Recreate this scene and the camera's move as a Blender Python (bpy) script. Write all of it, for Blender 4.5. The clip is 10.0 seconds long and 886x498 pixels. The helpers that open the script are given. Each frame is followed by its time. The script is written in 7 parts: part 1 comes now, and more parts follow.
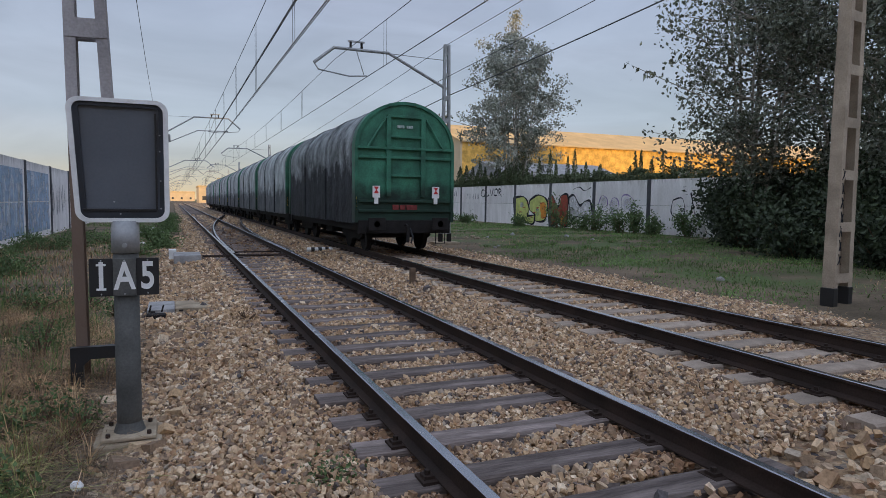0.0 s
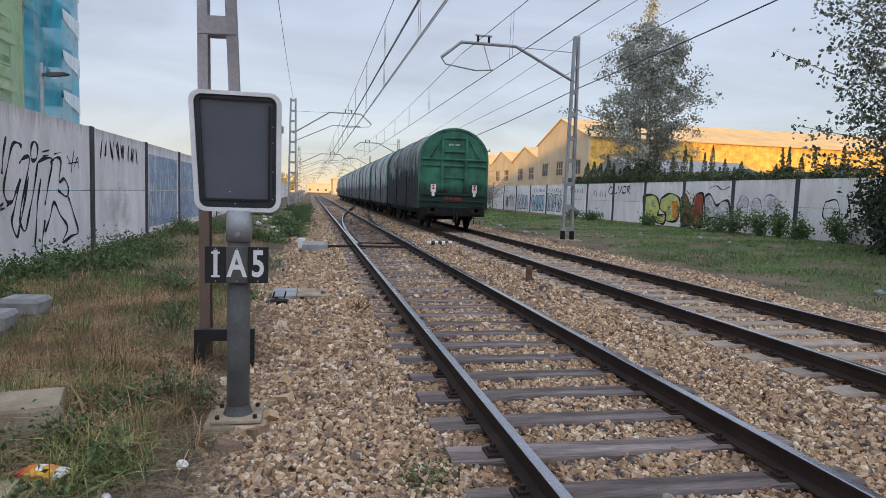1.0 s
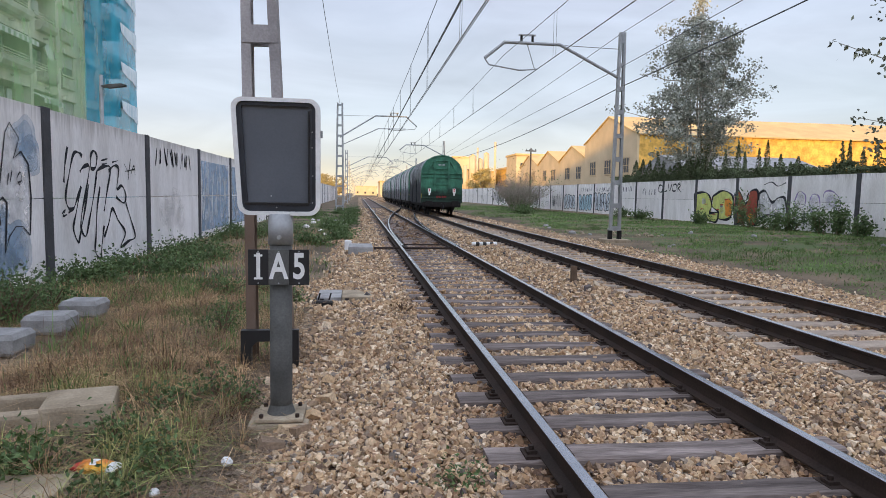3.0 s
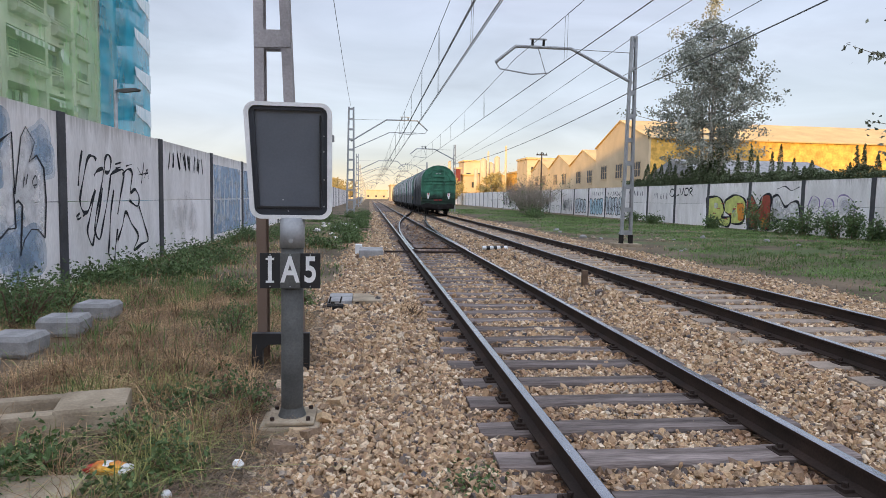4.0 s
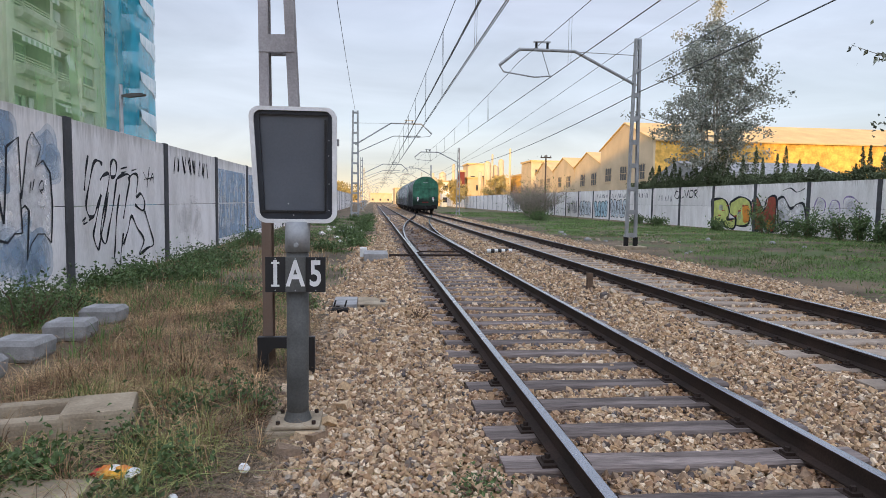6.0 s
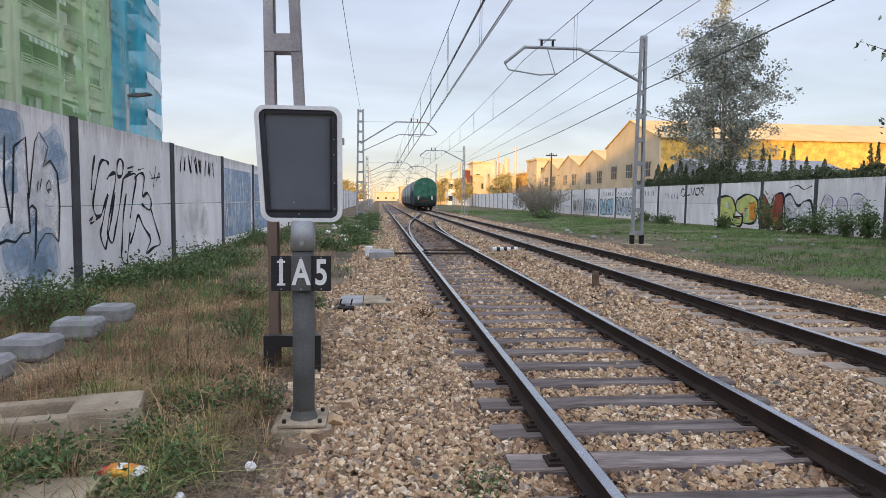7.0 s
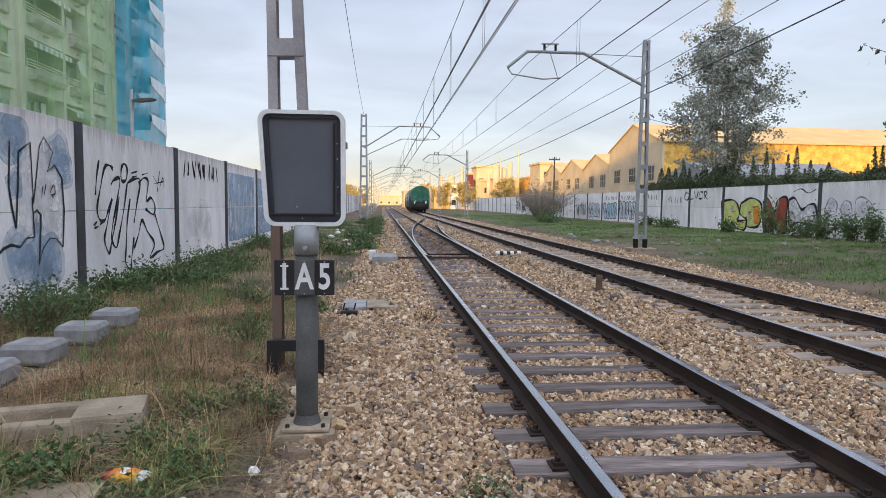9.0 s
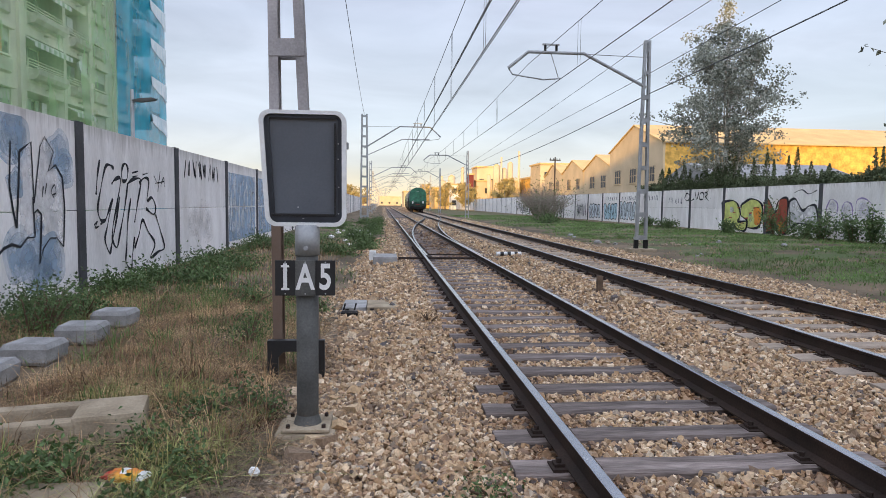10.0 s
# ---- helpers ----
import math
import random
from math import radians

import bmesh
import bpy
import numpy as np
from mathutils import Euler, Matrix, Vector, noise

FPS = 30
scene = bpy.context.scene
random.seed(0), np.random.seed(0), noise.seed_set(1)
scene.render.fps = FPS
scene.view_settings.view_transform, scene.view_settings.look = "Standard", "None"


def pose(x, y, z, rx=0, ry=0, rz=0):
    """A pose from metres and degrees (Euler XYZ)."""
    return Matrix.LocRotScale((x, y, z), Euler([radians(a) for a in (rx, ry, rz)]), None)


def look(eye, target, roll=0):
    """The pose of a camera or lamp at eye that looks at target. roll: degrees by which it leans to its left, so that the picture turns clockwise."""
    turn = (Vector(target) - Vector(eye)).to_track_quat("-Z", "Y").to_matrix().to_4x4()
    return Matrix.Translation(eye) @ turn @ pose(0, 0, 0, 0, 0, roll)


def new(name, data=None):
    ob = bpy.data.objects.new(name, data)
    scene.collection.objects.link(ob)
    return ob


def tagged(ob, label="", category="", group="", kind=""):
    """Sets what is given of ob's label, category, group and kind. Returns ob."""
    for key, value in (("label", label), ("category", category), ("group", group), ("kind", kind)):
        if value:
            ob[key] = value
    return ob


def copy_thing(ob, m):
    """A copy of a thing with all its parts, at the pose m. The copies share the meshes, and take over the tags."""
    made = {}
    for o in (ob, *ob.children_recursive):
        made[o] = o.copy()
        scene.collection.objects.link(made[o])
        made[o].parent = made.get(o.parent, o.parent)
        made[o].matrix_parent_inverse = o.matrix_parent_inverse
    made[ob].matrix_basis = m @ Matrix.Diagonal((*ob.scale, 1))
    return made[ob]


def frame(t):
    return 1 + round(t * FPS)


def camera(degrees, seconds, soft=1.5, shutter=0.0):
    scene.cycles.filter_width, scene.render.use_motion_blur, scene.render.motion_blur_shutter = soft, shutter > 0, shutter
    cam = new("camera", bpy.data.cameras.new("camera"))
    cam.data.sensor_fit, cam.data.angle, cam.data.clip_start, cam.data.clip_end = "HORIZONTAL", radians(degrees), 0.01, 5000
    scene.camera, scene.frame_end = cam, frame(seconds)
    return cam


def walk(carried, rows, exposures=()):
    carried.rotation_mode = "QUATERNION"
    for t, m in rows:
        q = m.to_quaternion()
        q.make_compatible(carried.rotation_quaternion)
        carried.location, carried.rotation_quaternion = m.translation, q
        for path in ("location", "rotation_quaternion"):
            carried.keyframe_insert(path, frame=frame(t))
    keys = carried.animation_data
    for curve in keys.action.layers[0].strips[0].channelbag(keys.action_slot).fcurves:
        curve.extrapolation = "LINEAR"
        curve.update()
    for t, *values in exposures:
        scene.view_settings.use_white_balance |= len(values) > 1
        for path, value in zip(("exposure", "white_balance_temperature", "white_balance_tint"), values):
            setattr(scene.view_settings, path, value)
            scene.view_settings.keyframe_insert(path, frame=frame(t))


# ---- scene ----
cam = camera(69.1, 10.0, soft=0.7)
PATH = [
    (0, (-0.261, -0.357, 1.661), (0.51, 1.483, 1.515), 0.7),
    (0.5, (-0.163, -0.186, 1.654), (0.453, 1.709, 1.482), 0.7),
    (1, (-0.061, -0.168, 1.665), (0.345, 1.783, 1.496), 1.9),
    (1.5, (-0.005, -0.172, 1.665), (0.302, 1.797, 1.494), 2.0),
    (2, (0.008, -0.179, 1.663), (0.292, 1.793, 1.487), 1.4),
    (3.5, (0.011, -0.198, 1.669), (0.259, 1.78, 1.506), 1.1),
    (4, (0.007, -0.198, 1.669), (0.237, 1.783, 1.511), 1.1),
    (4.5, (0.003, -0.201, 1.668), (0.224, 1.781, 1.514), 0.8),
    (5, (0.001, -0.199, 1.669), (0.225, 1.782, 1.513), 0.8),
    (5.5, (0.002, -0.199, 1.671), (0.223, 1.783, 1.524), 0.9),
    (7, (0.004, -0.197, 1.673), (0.203, 1.787, 1.519), 0.7),
    (7.5, (0.005, -0.181, 1.671), (0.194, 1.804, 1.519), 0.8),
    (8, (0.002, -0.188, 1.67), (0.192, 1.797, 1.517), 0.6),
    (8.5, (0.002, -0.188, 1.672), (0.196, 1.797, 1.522), 0.6),
    (9, (0.004, -0.191, 1.671), (0.193, 1.795, 1.53), 0.6),
    (9.5, (-0.001, -0.196, 1.675), (0.189, 1.79, 1.533), 0.7),
    (10, (-0.001, -0.184, 1.672), (0.187, 1.802, 1.532), 0.7),
]
walk(cam, [(t, look(eye, target, roll)) for t, eye, target, roll in PATH],
     exposures=[(0.0, -0.58, 6150, 10), (0.4, -0.50, 6200, 10), (0.9, -0.18, 6400, 10), (1.4, -0.05, 6480, 10), (2.0, 0.0, 6500, 10), (4.0, 0.05, 6500, 10), (10.0, 0.07, 6500, 10)])

# ---- light: low sun from behind, hazy evening sky ----
SUN_EL, SUN_AZ = radians(8.0), radians(24.0)      # height, and the way its light travels east of +y
world = bpy.data.worlds.new("sky")
scene.world = world
world.use_nodes = True
wn, wl = world.node_tree.nodes, world.node_tree.links
sky = wn.new("ShaderNodeTexSky")
sky.sky_type, sky.sun_disc = "NISHITA", False
sky.sun_elevation, sky.sun_rotation = SUN_EL, SUN_AZ + math.pi
sky.dust_density, sky.air_density, sky.ozone_density = 2.0, 1.0, 1.5
coord = wn.new("ShaderNodeTexCoord")
stretch = wn.new("ShaderNodeMapping")
stretch.inputs["Scale"].default_value = (1.2, 1.2, 5.0)
clouds = wn.new("ShaderNodeTexNoise")
clouds.inputs["Scale"].default_value, clouds.inputs["Detail"].default_value = 1.6, 6.0
veil = wn.new("ShaderNodeMapRange")
veil.inputs["From Min"].default_value, veil.inputs["From Max"].default_value = 0.35, 0.68
veil.inputs["To Min"].default_value, veil.inputs["To Max"].default_value = 0.72, 0.97
sep = wn.new("ShaderNodeSeparateXYZ")
height = wn.new("ShaderNodeValToRGB")
height.color_ramp.elements[0].position, height.color_ramp.elements[0].color = 0.0, (12.0, 9.0, 5.0, 1)
height.color_ramp.elements[1].position, height.color_ramp.elements[1].color = 1.0, (8.6, 9.4, 11.6, 1)
for at, c in ((0.03, (9.6, 8.9, 7.2, 1)), (0.06, (7.8, 8.1, 8.0, 1)), (0.12, (6.3, 7.0, 7.9, 1)), (0.28, (6.0, 6.6, 8.1, 1)), (0.42, (6.0, 6.6, 8.5, 1))):
    e = height.color_ramp.elements.new(at)
    e.color = c
blend = wn.new("ShaderNodeMix")
blend.data_type = "RGBA"
wl.new(coord.outputs["Generated"], stretch.inputs["Vector"])
wl.new(stretch.outputs["Vector"], clouds.inputs["Vector"])
wl.new(clouds.outputs["Fac"], veil.inputs["Value"])
wl.new(coord.outputs["Generated"], sep.inputs["Vector"])
wl.new(sep.outputs["Z"], height.inputs["Fac"])
wl.new(veil.outputs["Result"], blend.inputs["Factor"])
wl.new(sky.outputs["Color"], blend.inputs["A"])
wl.new(height.outputs["Color"], blend.inputs["B"])
background = wn["Background"]
background.inputs["Strength"].default_value = 0.118
# the evening sky is brighter on the sun's side, behind the viewer
glow = wn.new("ShaderNodeMapRange")
glow.interpolation_type = "SMOOTHSTEP"
glow.inputs["From Min"].default_value, glow.inputs["From Max"].default_value = 0.35, -0.8
glow.inputs["To Min"].default_value, glow.inputs["To Max"].default_value = 1.0, 2.15
wl.new(sep.outputs["Y"], glow.inputs["Value"])
lift = wn.new("ShaderNodeVectorMath")
lift.operation = "SCALE"
banks = wn.new("ShaderNodeTexNoise")
banks.inputs["Scale"].default_value, banks.inputs["Detail"].default_value, banks.inputs["Distortion"].default_value = 2.6, 7.0, 0.6
wl.new(stretch.outputs["Vector"], banks.inputs["Vector"])
shade = wn.new("ShaderNodeMapRange")
shade.inputs["From Min"].default_value, shade.inputs["From Max"].default_value = 0.3, 0.7
shade.inputs["To Min"].default_value, shade.inputs["To Max"].default_value = 0.86, 1.12
wl.new(banks.outputs["Fac"], shade.inputs["Value"])
grey = wn.new("ShaderNodeVectorMath")
grey.operation = "SCALE"
wl.new(blend.outputs["Result"], grey.inputs[0])
wl.new(shade.outputs["Result"], grey.inputs["Scale"])
wl.new(grey.outputs["Vector"], lift.inputs[0])
wl.new(glow.outputs["Result"], lift.inputs["Scale"])
wl.new(lift.outputs["Vector"], background.inputs["Color"])
sun = new("sun", bpy.data.lights.new("sun", "SUN"))
sun.data.energy, sun.data.angle, sun.data.color = 5.0, radians(0.6), (1.0, 0.60, 0.18)
sun.matrix_world = look((0, 0, 60), (math.sin(SUN_AZ) * math.cos(SUN_EL), math.cos(SUN_AZ) * math.cos(SUN_EL), 60 - math.sin(SUN_EL)))


# ---- materials ----
def material(name, base, rough=0.8, metal=0.0, spread=0.25, scale=6.0, fine=60.0, bump=0.3, tint=None, object_random=0.0, island_random=0.0,
             streak=0.0, detail_depth=0.01):
    """A surface with large stains, fine grain, relief, and change from piece to piece."""
    m = bpy.data.materials.new(name)
    m.use_nodes = True
    n, l = m.node_tree.nodes, m.node_tree.links
    b = n["Principled BSDF"]
    b.inputs["Metallic"].default_value = metal
    b.inputs["Specular IOR Level"].default_value = 0.5 if rough < 0.6 else (0.3 if rough < 0.75 else 0.15)
    tc = n.new("ShaderNodeTexCoord")
    mp = n.new("ShaderNodeMapping")
    l.new(tc.outputs["Object"], mp.inputs["Vector"])
    if streak:
        mp.inputs["Scale"].default_value = streak if isinstance(streak, tuple) else (1, 1, streak)
    big, small = n.new("ShaderNodeTexNoise"), n.new("ShaderNodeTexNoise")
    for node, s, d in ((big, scale, 5.0), (small, fine, 4.0)):
        node.inputs["Scale"].default_value, node.inputs["Detail"].default_value = s, d
        l.new(mp.outputs["Vector"], node.inputs["Vector"])
    ramp = n.new("ShaderNodeValToRGB")
    lo = tint if tint else tuple(c * (1 - spread) for c in base)
    hi = tuple(min(1.0, c * (1 + spread * 0.6)) for c in base)
    ramp.color_ramp.elements[0].position, ramp.color_ramp.elements[0].color = 0.32, (*lo, 1)
    ramp.color_ramp.elements[1].position, ramp.color_ramp.elements[1].color = 0.68, (*hi, 1)
    l.new(big.outputs["Fac"], ramp.inputs["Fac"])
    grain = n.new("ShaderNodeMapRange")
    grain.inputs["From Min"].default_value, grain.inputs["From Max"].default_value = 0.3, 0.7
    grain.inputs["To Min"].default_value, grain.inputs["To Max"].default_value = 1 - spread * 0.5, 1 + spread * 0.35
    l.new(small.outputs["Fac"], grain.inputs["Value"])
    value = grain.outputs["Result"]
    for amount, source in ((object_random, "ObjectInfo"), (island_random, "NewGeometry")):
        if amount:
            r = n.new("ShaderNode" + source)
            mr = n.new("ShaderNodeMapRange")
            mr.inputs["To Min"].default_value, mr.inputs["To Max"].default_value = 1 - amount, 1 + amount * 0.7
            l.new(r.outputs["Random" if source == "ObjectInfo" else "Random Per Island"], mr.inputs["Value"])
            mul = n.new("ShaderNodeMath")
            mul.operation = "MULTIPLY"
            l.new(value, mul.inputs[0])
            l.new(mr.outputs["Result"], mul.inputs[1])
            value = mul.outputs["Value"]
    hsv = n.new("ShaderNodeHueSaturation")
    l.new(ramp.outputs["Color"], hsv.inputs["Color"])
    l.new(value, hsv.inputs["Value"])
    l.new(hsv.outputs["Color"], b.inputs["Base Color"])
    rr = n.new("ShaderNodeMapRange")
    rr.inputs["To Min"].default_value, rr.inputs["To Max"].default_value = max(0.03, rough - 0.12), min(1.0, rough + 0.12)
    l.new(big.outputs["Fac"], rr.inputs["Value"])
    l.new(rr.outputs["Result"], b.inputs["Roughness"])
    if bump:
        bp = n.new("ShaderNodeBump")
        bp.inputs["Strength"].default_value, bp.inputs["Distance"].default_value = bump, detail_depth
        l.new(small.outputs["Fac"], bp.inputs["Height"])
        l.new(bp.outputs["Normal"], b.inputs["Normal"])
    return m


STONE_TINTS = ((0.0, (0.36, 0.225, 0.13)), (0.2, (0.57, 0.395, 0.225)), (0.40, (0.20, 0.14, 0.10)), (0.56, (0.66, 0.49, 0.31)), (0.72, (0.43, 0.275, 0.165)), (0.84, (0.11, 0.10, 0.10)), (0.92, (0.76, 0.61, 0.43)))


def stone_material(name, per_island=True):
    """Crushed limestone: each stone (or cell) takes one of several tints."""
    m = bpy.data.materials.new(name)
    m.use_nodes = True
    n, l = m.node_tree.nodes, m.node_tree.links
    b = n["Principled BSDF"]
    b.inputs["Roughness"].default_value = 0.85
    b.inputs["Specular IOR Level"].default_value = 0.2
    ramp = n.new("ShaderNodeValToRGB")
    ramp.color_ramp.interpolation = "LINEAR"
    els = ramp.color_ramp.elements
    els[0].position, els[0].color = 0.0, (*STONE_TINTS[0][1], 1)
    els[1].position, els[1].color = STONE_TINTS[1][0], (*STONE_TINTS[1][1], 1)
    for at, c in STONE_TINTS[2:]:
        els.new(at).color = (*c, 1)
    tc = n.new("ShaderNodeTexCoord")
    noise_node = n.new("ShaderNodeTexNoise")
    noise_node.inputs["Scale"].default_value, noise_node.inputs["Detail"].default_value = 40.0, 5.0
    l.new(tc.outputs["Object"], noise_node.inputs["Vector"])
    hsv = n.new("ShaderNodeHueSaturation")
    mr = n.new("ShaderNodeMapRange")
    mr.inputs["From Min"].default_value, mr.inputs["From Max"].default_value = 0.3, 0.7
    # the bed's cells are darkened to imitate shade in gaps between loose stones
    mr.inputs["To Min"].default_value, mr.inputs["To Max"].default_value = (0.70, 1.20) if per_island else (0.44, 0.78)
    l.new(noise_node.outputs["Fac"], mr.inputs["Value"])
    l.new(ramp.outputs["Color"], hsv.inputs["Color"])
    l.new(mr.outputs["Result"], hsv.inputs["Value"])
    # brown brake dust and rust lie along each rail
    place = n.new("ShaderNodeSeparateXYZ")
    l.new(tc.outputs["Object"], place.inputs["Vector"])
    near = None
    for x in (1.305, 3.045, 5.03, 6.77):
        off, size, ease = n.new("ShaderNodeMath"), n.new("ShaderNodeMath"), n.new("ShaderNodeMapRange")
        off.operation, off.inputs[1].default_value = "SUBTRACT", x
        size.operation = "ABSOLUTE"
        ease.inputs["From Min"].default_value, ease.inputs["From Max"].default_value = 0.08, 0.42
        ease.inputs["To Min"].default_value, ease.inputs["To Max"].default_value = 0.75, 0.0
        l.new(place.outputs["X"], off.inputs[0])
        l.new(off.outputs["Value"], size.inputs[0])
        l.new(size.outputs["Value"], ease.inputs["Value"])
        if near is None:
            near = ease.outputs["Result"]
        else:
            top = n.new("ShaderNodeMath")
            top.operation = "MAXIMUM"
            l.new(near, top.inputs[0])
            l.new(ease.outputs["Result"], top.inputs[1])
            near = top.outputs["Value"]
    rusted = n.new("ShaderNodeMix")
    rusted.data_type, rusted.blend_type = "RGBA", "MULTIPLY"
    rusted.inputs["B"].default_value = (0.42, 0.30, 0.25, 1)
    l.new(near, rusted.inputs["Factor"])
    l.new(hsv.outputs["Color"], rusted.inputs["A"])
    # black grease spilt round the switch blades
    grease, spill, along = n.new("ShaderNodeMix"), n.new("ShaderNodeTexNoise"), None
    spill.inputs["Scale"].default_value, spill.inputs["Detail"].default_value = 1.3, 6.0
    l.new(tc.outputs["Object"], spill.inputs["Vector"])
    for axis, a, c in (("Y", 18.0, 22.0), ("Y", 44.0, 36.0), ("X", 1.1, 1.5), ("X", 3.7, 3.1)):
        ease = n.new("ShaderNodeMapRange")
        ease.inputs["From Min"].default_value, ease.inputs["From Max"].default_value = a, c
        l.new(place.outputs[axis], ease.inputs["Value"])
        if along is None:
            along = ease.outputs["Result"]
        else:
            both = n.new("ShaderNodeMath")
            both.operation = "MULTIPLY"
            l.new(along, both.inputs[0])
            l.new(ease.outputs["Result"], both.inputs[1])
            along = both.outputs["Value"]
    ragged = n.new("ShaderNodeMapRange")
    ragged.inputs["From Min"].default_value, ragged.inputs["From Max"].default_value = 0.3, 0.6
    ragged.inputs["To Min"].default_value, ragged.inputs["To Max"].default_value = 0.35, 0.95
    l.new(spill.outputs["Fac"], ragged.inputs["Value"])
    both = n.new("ShaderNodeMath")
    both.operation = "MULTIPLY"
    l.new(along, both.inputs[0])
    l.new(ragged.outputs["Result"], both.inputs[1])
    grease.data_type, grease.blend_type = "RGBA", "MULTIPLY"
    grease.inputs["B"].default_value = (0.30, 0.24, 0.22, 1)
    l.new(both.outputs["Value"], grease.inputs["Factor"])
    l.new(rusted.outputs["Result"], grease.inputs["A"])
    l.new(grease.outputs["Result"], b.inputs["Base Color"])
    bp = n.new("ShaderNodeBump")
    if per_island:
        g = n.new("ShaderNodeNewGeometry")
        l.new(g.outputs["Random Per Island"], ramp.inputs["Fac"])
        bp.inputs["Strength"].default_value, bp.inputs["Distance"].default_value = 0.4, 0.004
        l.new(noise_node.outputs["Fac"], bp.inputs["Height"])
    else:
        v = n.new("ShaderNodeTexVoronoi")
        v.inputs["Scale"].default_value = 19.0
        l.new(tc.outputs["Object"], v.inputs["Vector"])
        s = n.new("ShaderNodeSeparateColor")
        l.new(v.outputs["Color"], s.inputs["Color"])
        l.new(s.outputs["Red"], ramp.inputs["Fac"])
        bp.invert = True
        bp.inputs["Strength"].default_value, bp.inputs["Distance"].default_value = 0.9, 0.04
        l.new(v.outputs["Distance"], bp.inputs["Height"])
    l.new(bp.outputs["Normal"], b.inputs["Normal"])
    return m


M_STONE = stone_material("ballast_stone")
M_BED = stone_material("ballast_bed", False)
def earth_material():
    """Trodden soil; thin turf takes over away from the ballast."""
    m = material("earth", (0.19, 0.145, 0.10), 0.95, spread=0.4, scale=0.5, fine=14, bump=0.8, tint=(0.08, 0.065, 0.042), detail_depth=0.03)
    n, l = m.node_tree.nodes, m.node_tree.links
    b = n["Principled BSDF"]
    soil = b.inputs["Base Color"].links[0].from_socket
    tc = n.new("ShaderNodeTexCoord")
    turf = n.new("ShaderNodeTexNoise")
    turf.inputs["Scale"].default_value, turf.inputs["Detail"].default_value = 0.45, 8.0
    l.new(tc.outputs["Object"], turf.inputs["Vector"])
    place = n.new("ShaderNodeSeparateXYZ")
    l.new(tc.outputs["Object"], place.inputs["Vector"])
    out = n.new("ShaderNodeMapRange")
    out.inputs["From Min"].default_value, out.inputs["From Max"].default_value = 9.8, 12.0
    out.inputs["To Min"].default_value, out.inputs["To Max"].default_value = -0.35, 0.12
    l.new(place.outputs["X"], out.inputs["Value"])
    add = n.new("ShaderNodeMath")
    l.new(turf.outputs["Fac"], add.inputs[0])
    l.new(out.outputs["Result"], add.inputs[1])
    edge = n.new("ShaderNodeMapRange")
    edge.inputs["From Min"].default_value, edge.inputs["From Max"].default_value = 0.55, 0.72
    l.new(add.outputs["Value"], edge.inputs["Value"])
    mix = n.new("ShaderNodeMix")
    mix.data_type = "RGBA"
    mix.inputs["B"].default_value = (0.11, 0.14, 0.058, 1)
    l.new(edge.outputs["Result"], mix.inputs["Factor"])
    l.new(soil, mix.inputs["A"])
    l.new(mix.outputs["Result"], b.inputs["Base Color"])
    return m


M_EARTH = earth_material()
M_GREEN = material("grass_green", (0.165, 0.265, 0.085), 0.75, spread=0.5, scale=0.35, fine=30, bump=0, tint=(0.10, 0.145, 0.05), island_random=0.45)
M_DRY = material("grass_dry", (0.50, 0.345, 0.19), 0.8, spread=0.45, scale=1.3, fine=30, bump=0, tint=(0.16, 0.088, 0.05), island_random=0.8)
M_WEED = material("weed_leaf", (0.125, 0.185, 0.065), 0.65, spread=0.35, scale=2, fine=40, bump=0, tint=(0.065, 0.105, 0.04), island_random=0.35)
M_LEAF = material("poplar_leaf", (0.39, 0.40, 0.345), 0.45, spread=0.45, scale=0.35, fine=30, bump=0, tint=(0.17, 0.19, 0.14), island_random=0.45)
M_LEAF_DARK = material("dark_leaf", (0.22, 0.235, 0.175), 0.40, spread=0.4, scale=1, fine=30, bump=0, tint=(0.09, 0.105, 0.065), island_random=0.45)
M_CYPRESS = material("cypress_leaf", (0.13, 0.16, 0.085), 0.8, spread=0.4, scale=2, fine=30, bump=0, island_random=0.4)
M_BARK = material("bark", (0.30, 0.27, 0.22), 0.9, spread=0.4, scale=5, fine=40, bump=0.6, tint=(0.16, 0.13, 0.1))
M_TWIG = material("twig", (0.16, 0.11, 0.075), 0.9, spread=0.3, scale=5, fine=40, bump=0.2)
M_GREYTWIG = material("grey_twig", (0.32, 0.27, 0.225), 0.9, spread=0.3, scale=5, fine=40, bump=0.2)
M_RAIL = material("rail_web_rust", (0.042, 0.028, 0.022), 0.8, spread=0.4, scale=3, fine=60, bump=0.4, tint=(0.03, 0.022, 0.018), detail_depth=0.003)
M_RAILHEAD = material("rail_head_steel", (0.42, 0.43, 0.45), 0.24, metal=1.0, spread=0.12, scale=2, fine=80, bump=0.03)
M_TIMBER = material("sleeper_timber", (0.23, 0.19, 0.17), 0.85, spread=0.5, scale=7, fine=55, bump=0.9, tint=(0.085, 0.068, 0.06), object_random=0.3, detail_depth=0.015, streak=(0.12, 1, 1))
M_SLEEPER = material("sleeper_concrete", (0.345, 0.28, 0.22), 0.9, spread=0.25, scale=5, fine=50, bump=0.4, object_random=0.2)
M_PANEL = material("wall_concrete", (0.83, 0.805, 0.79), 0.85, spread=0.16, scale=1.5, fine=25, bump=0.25, streak=(1, 1, 0.28), tint=(0.69, 0.66, 0.63), object_random=0.06, detail_depth=0.004)
M_POST = material("wall_post", (0.085, 0.085, 0.09), 0.8, spread=0.3, scale=2, fine=30, bump=0.2)
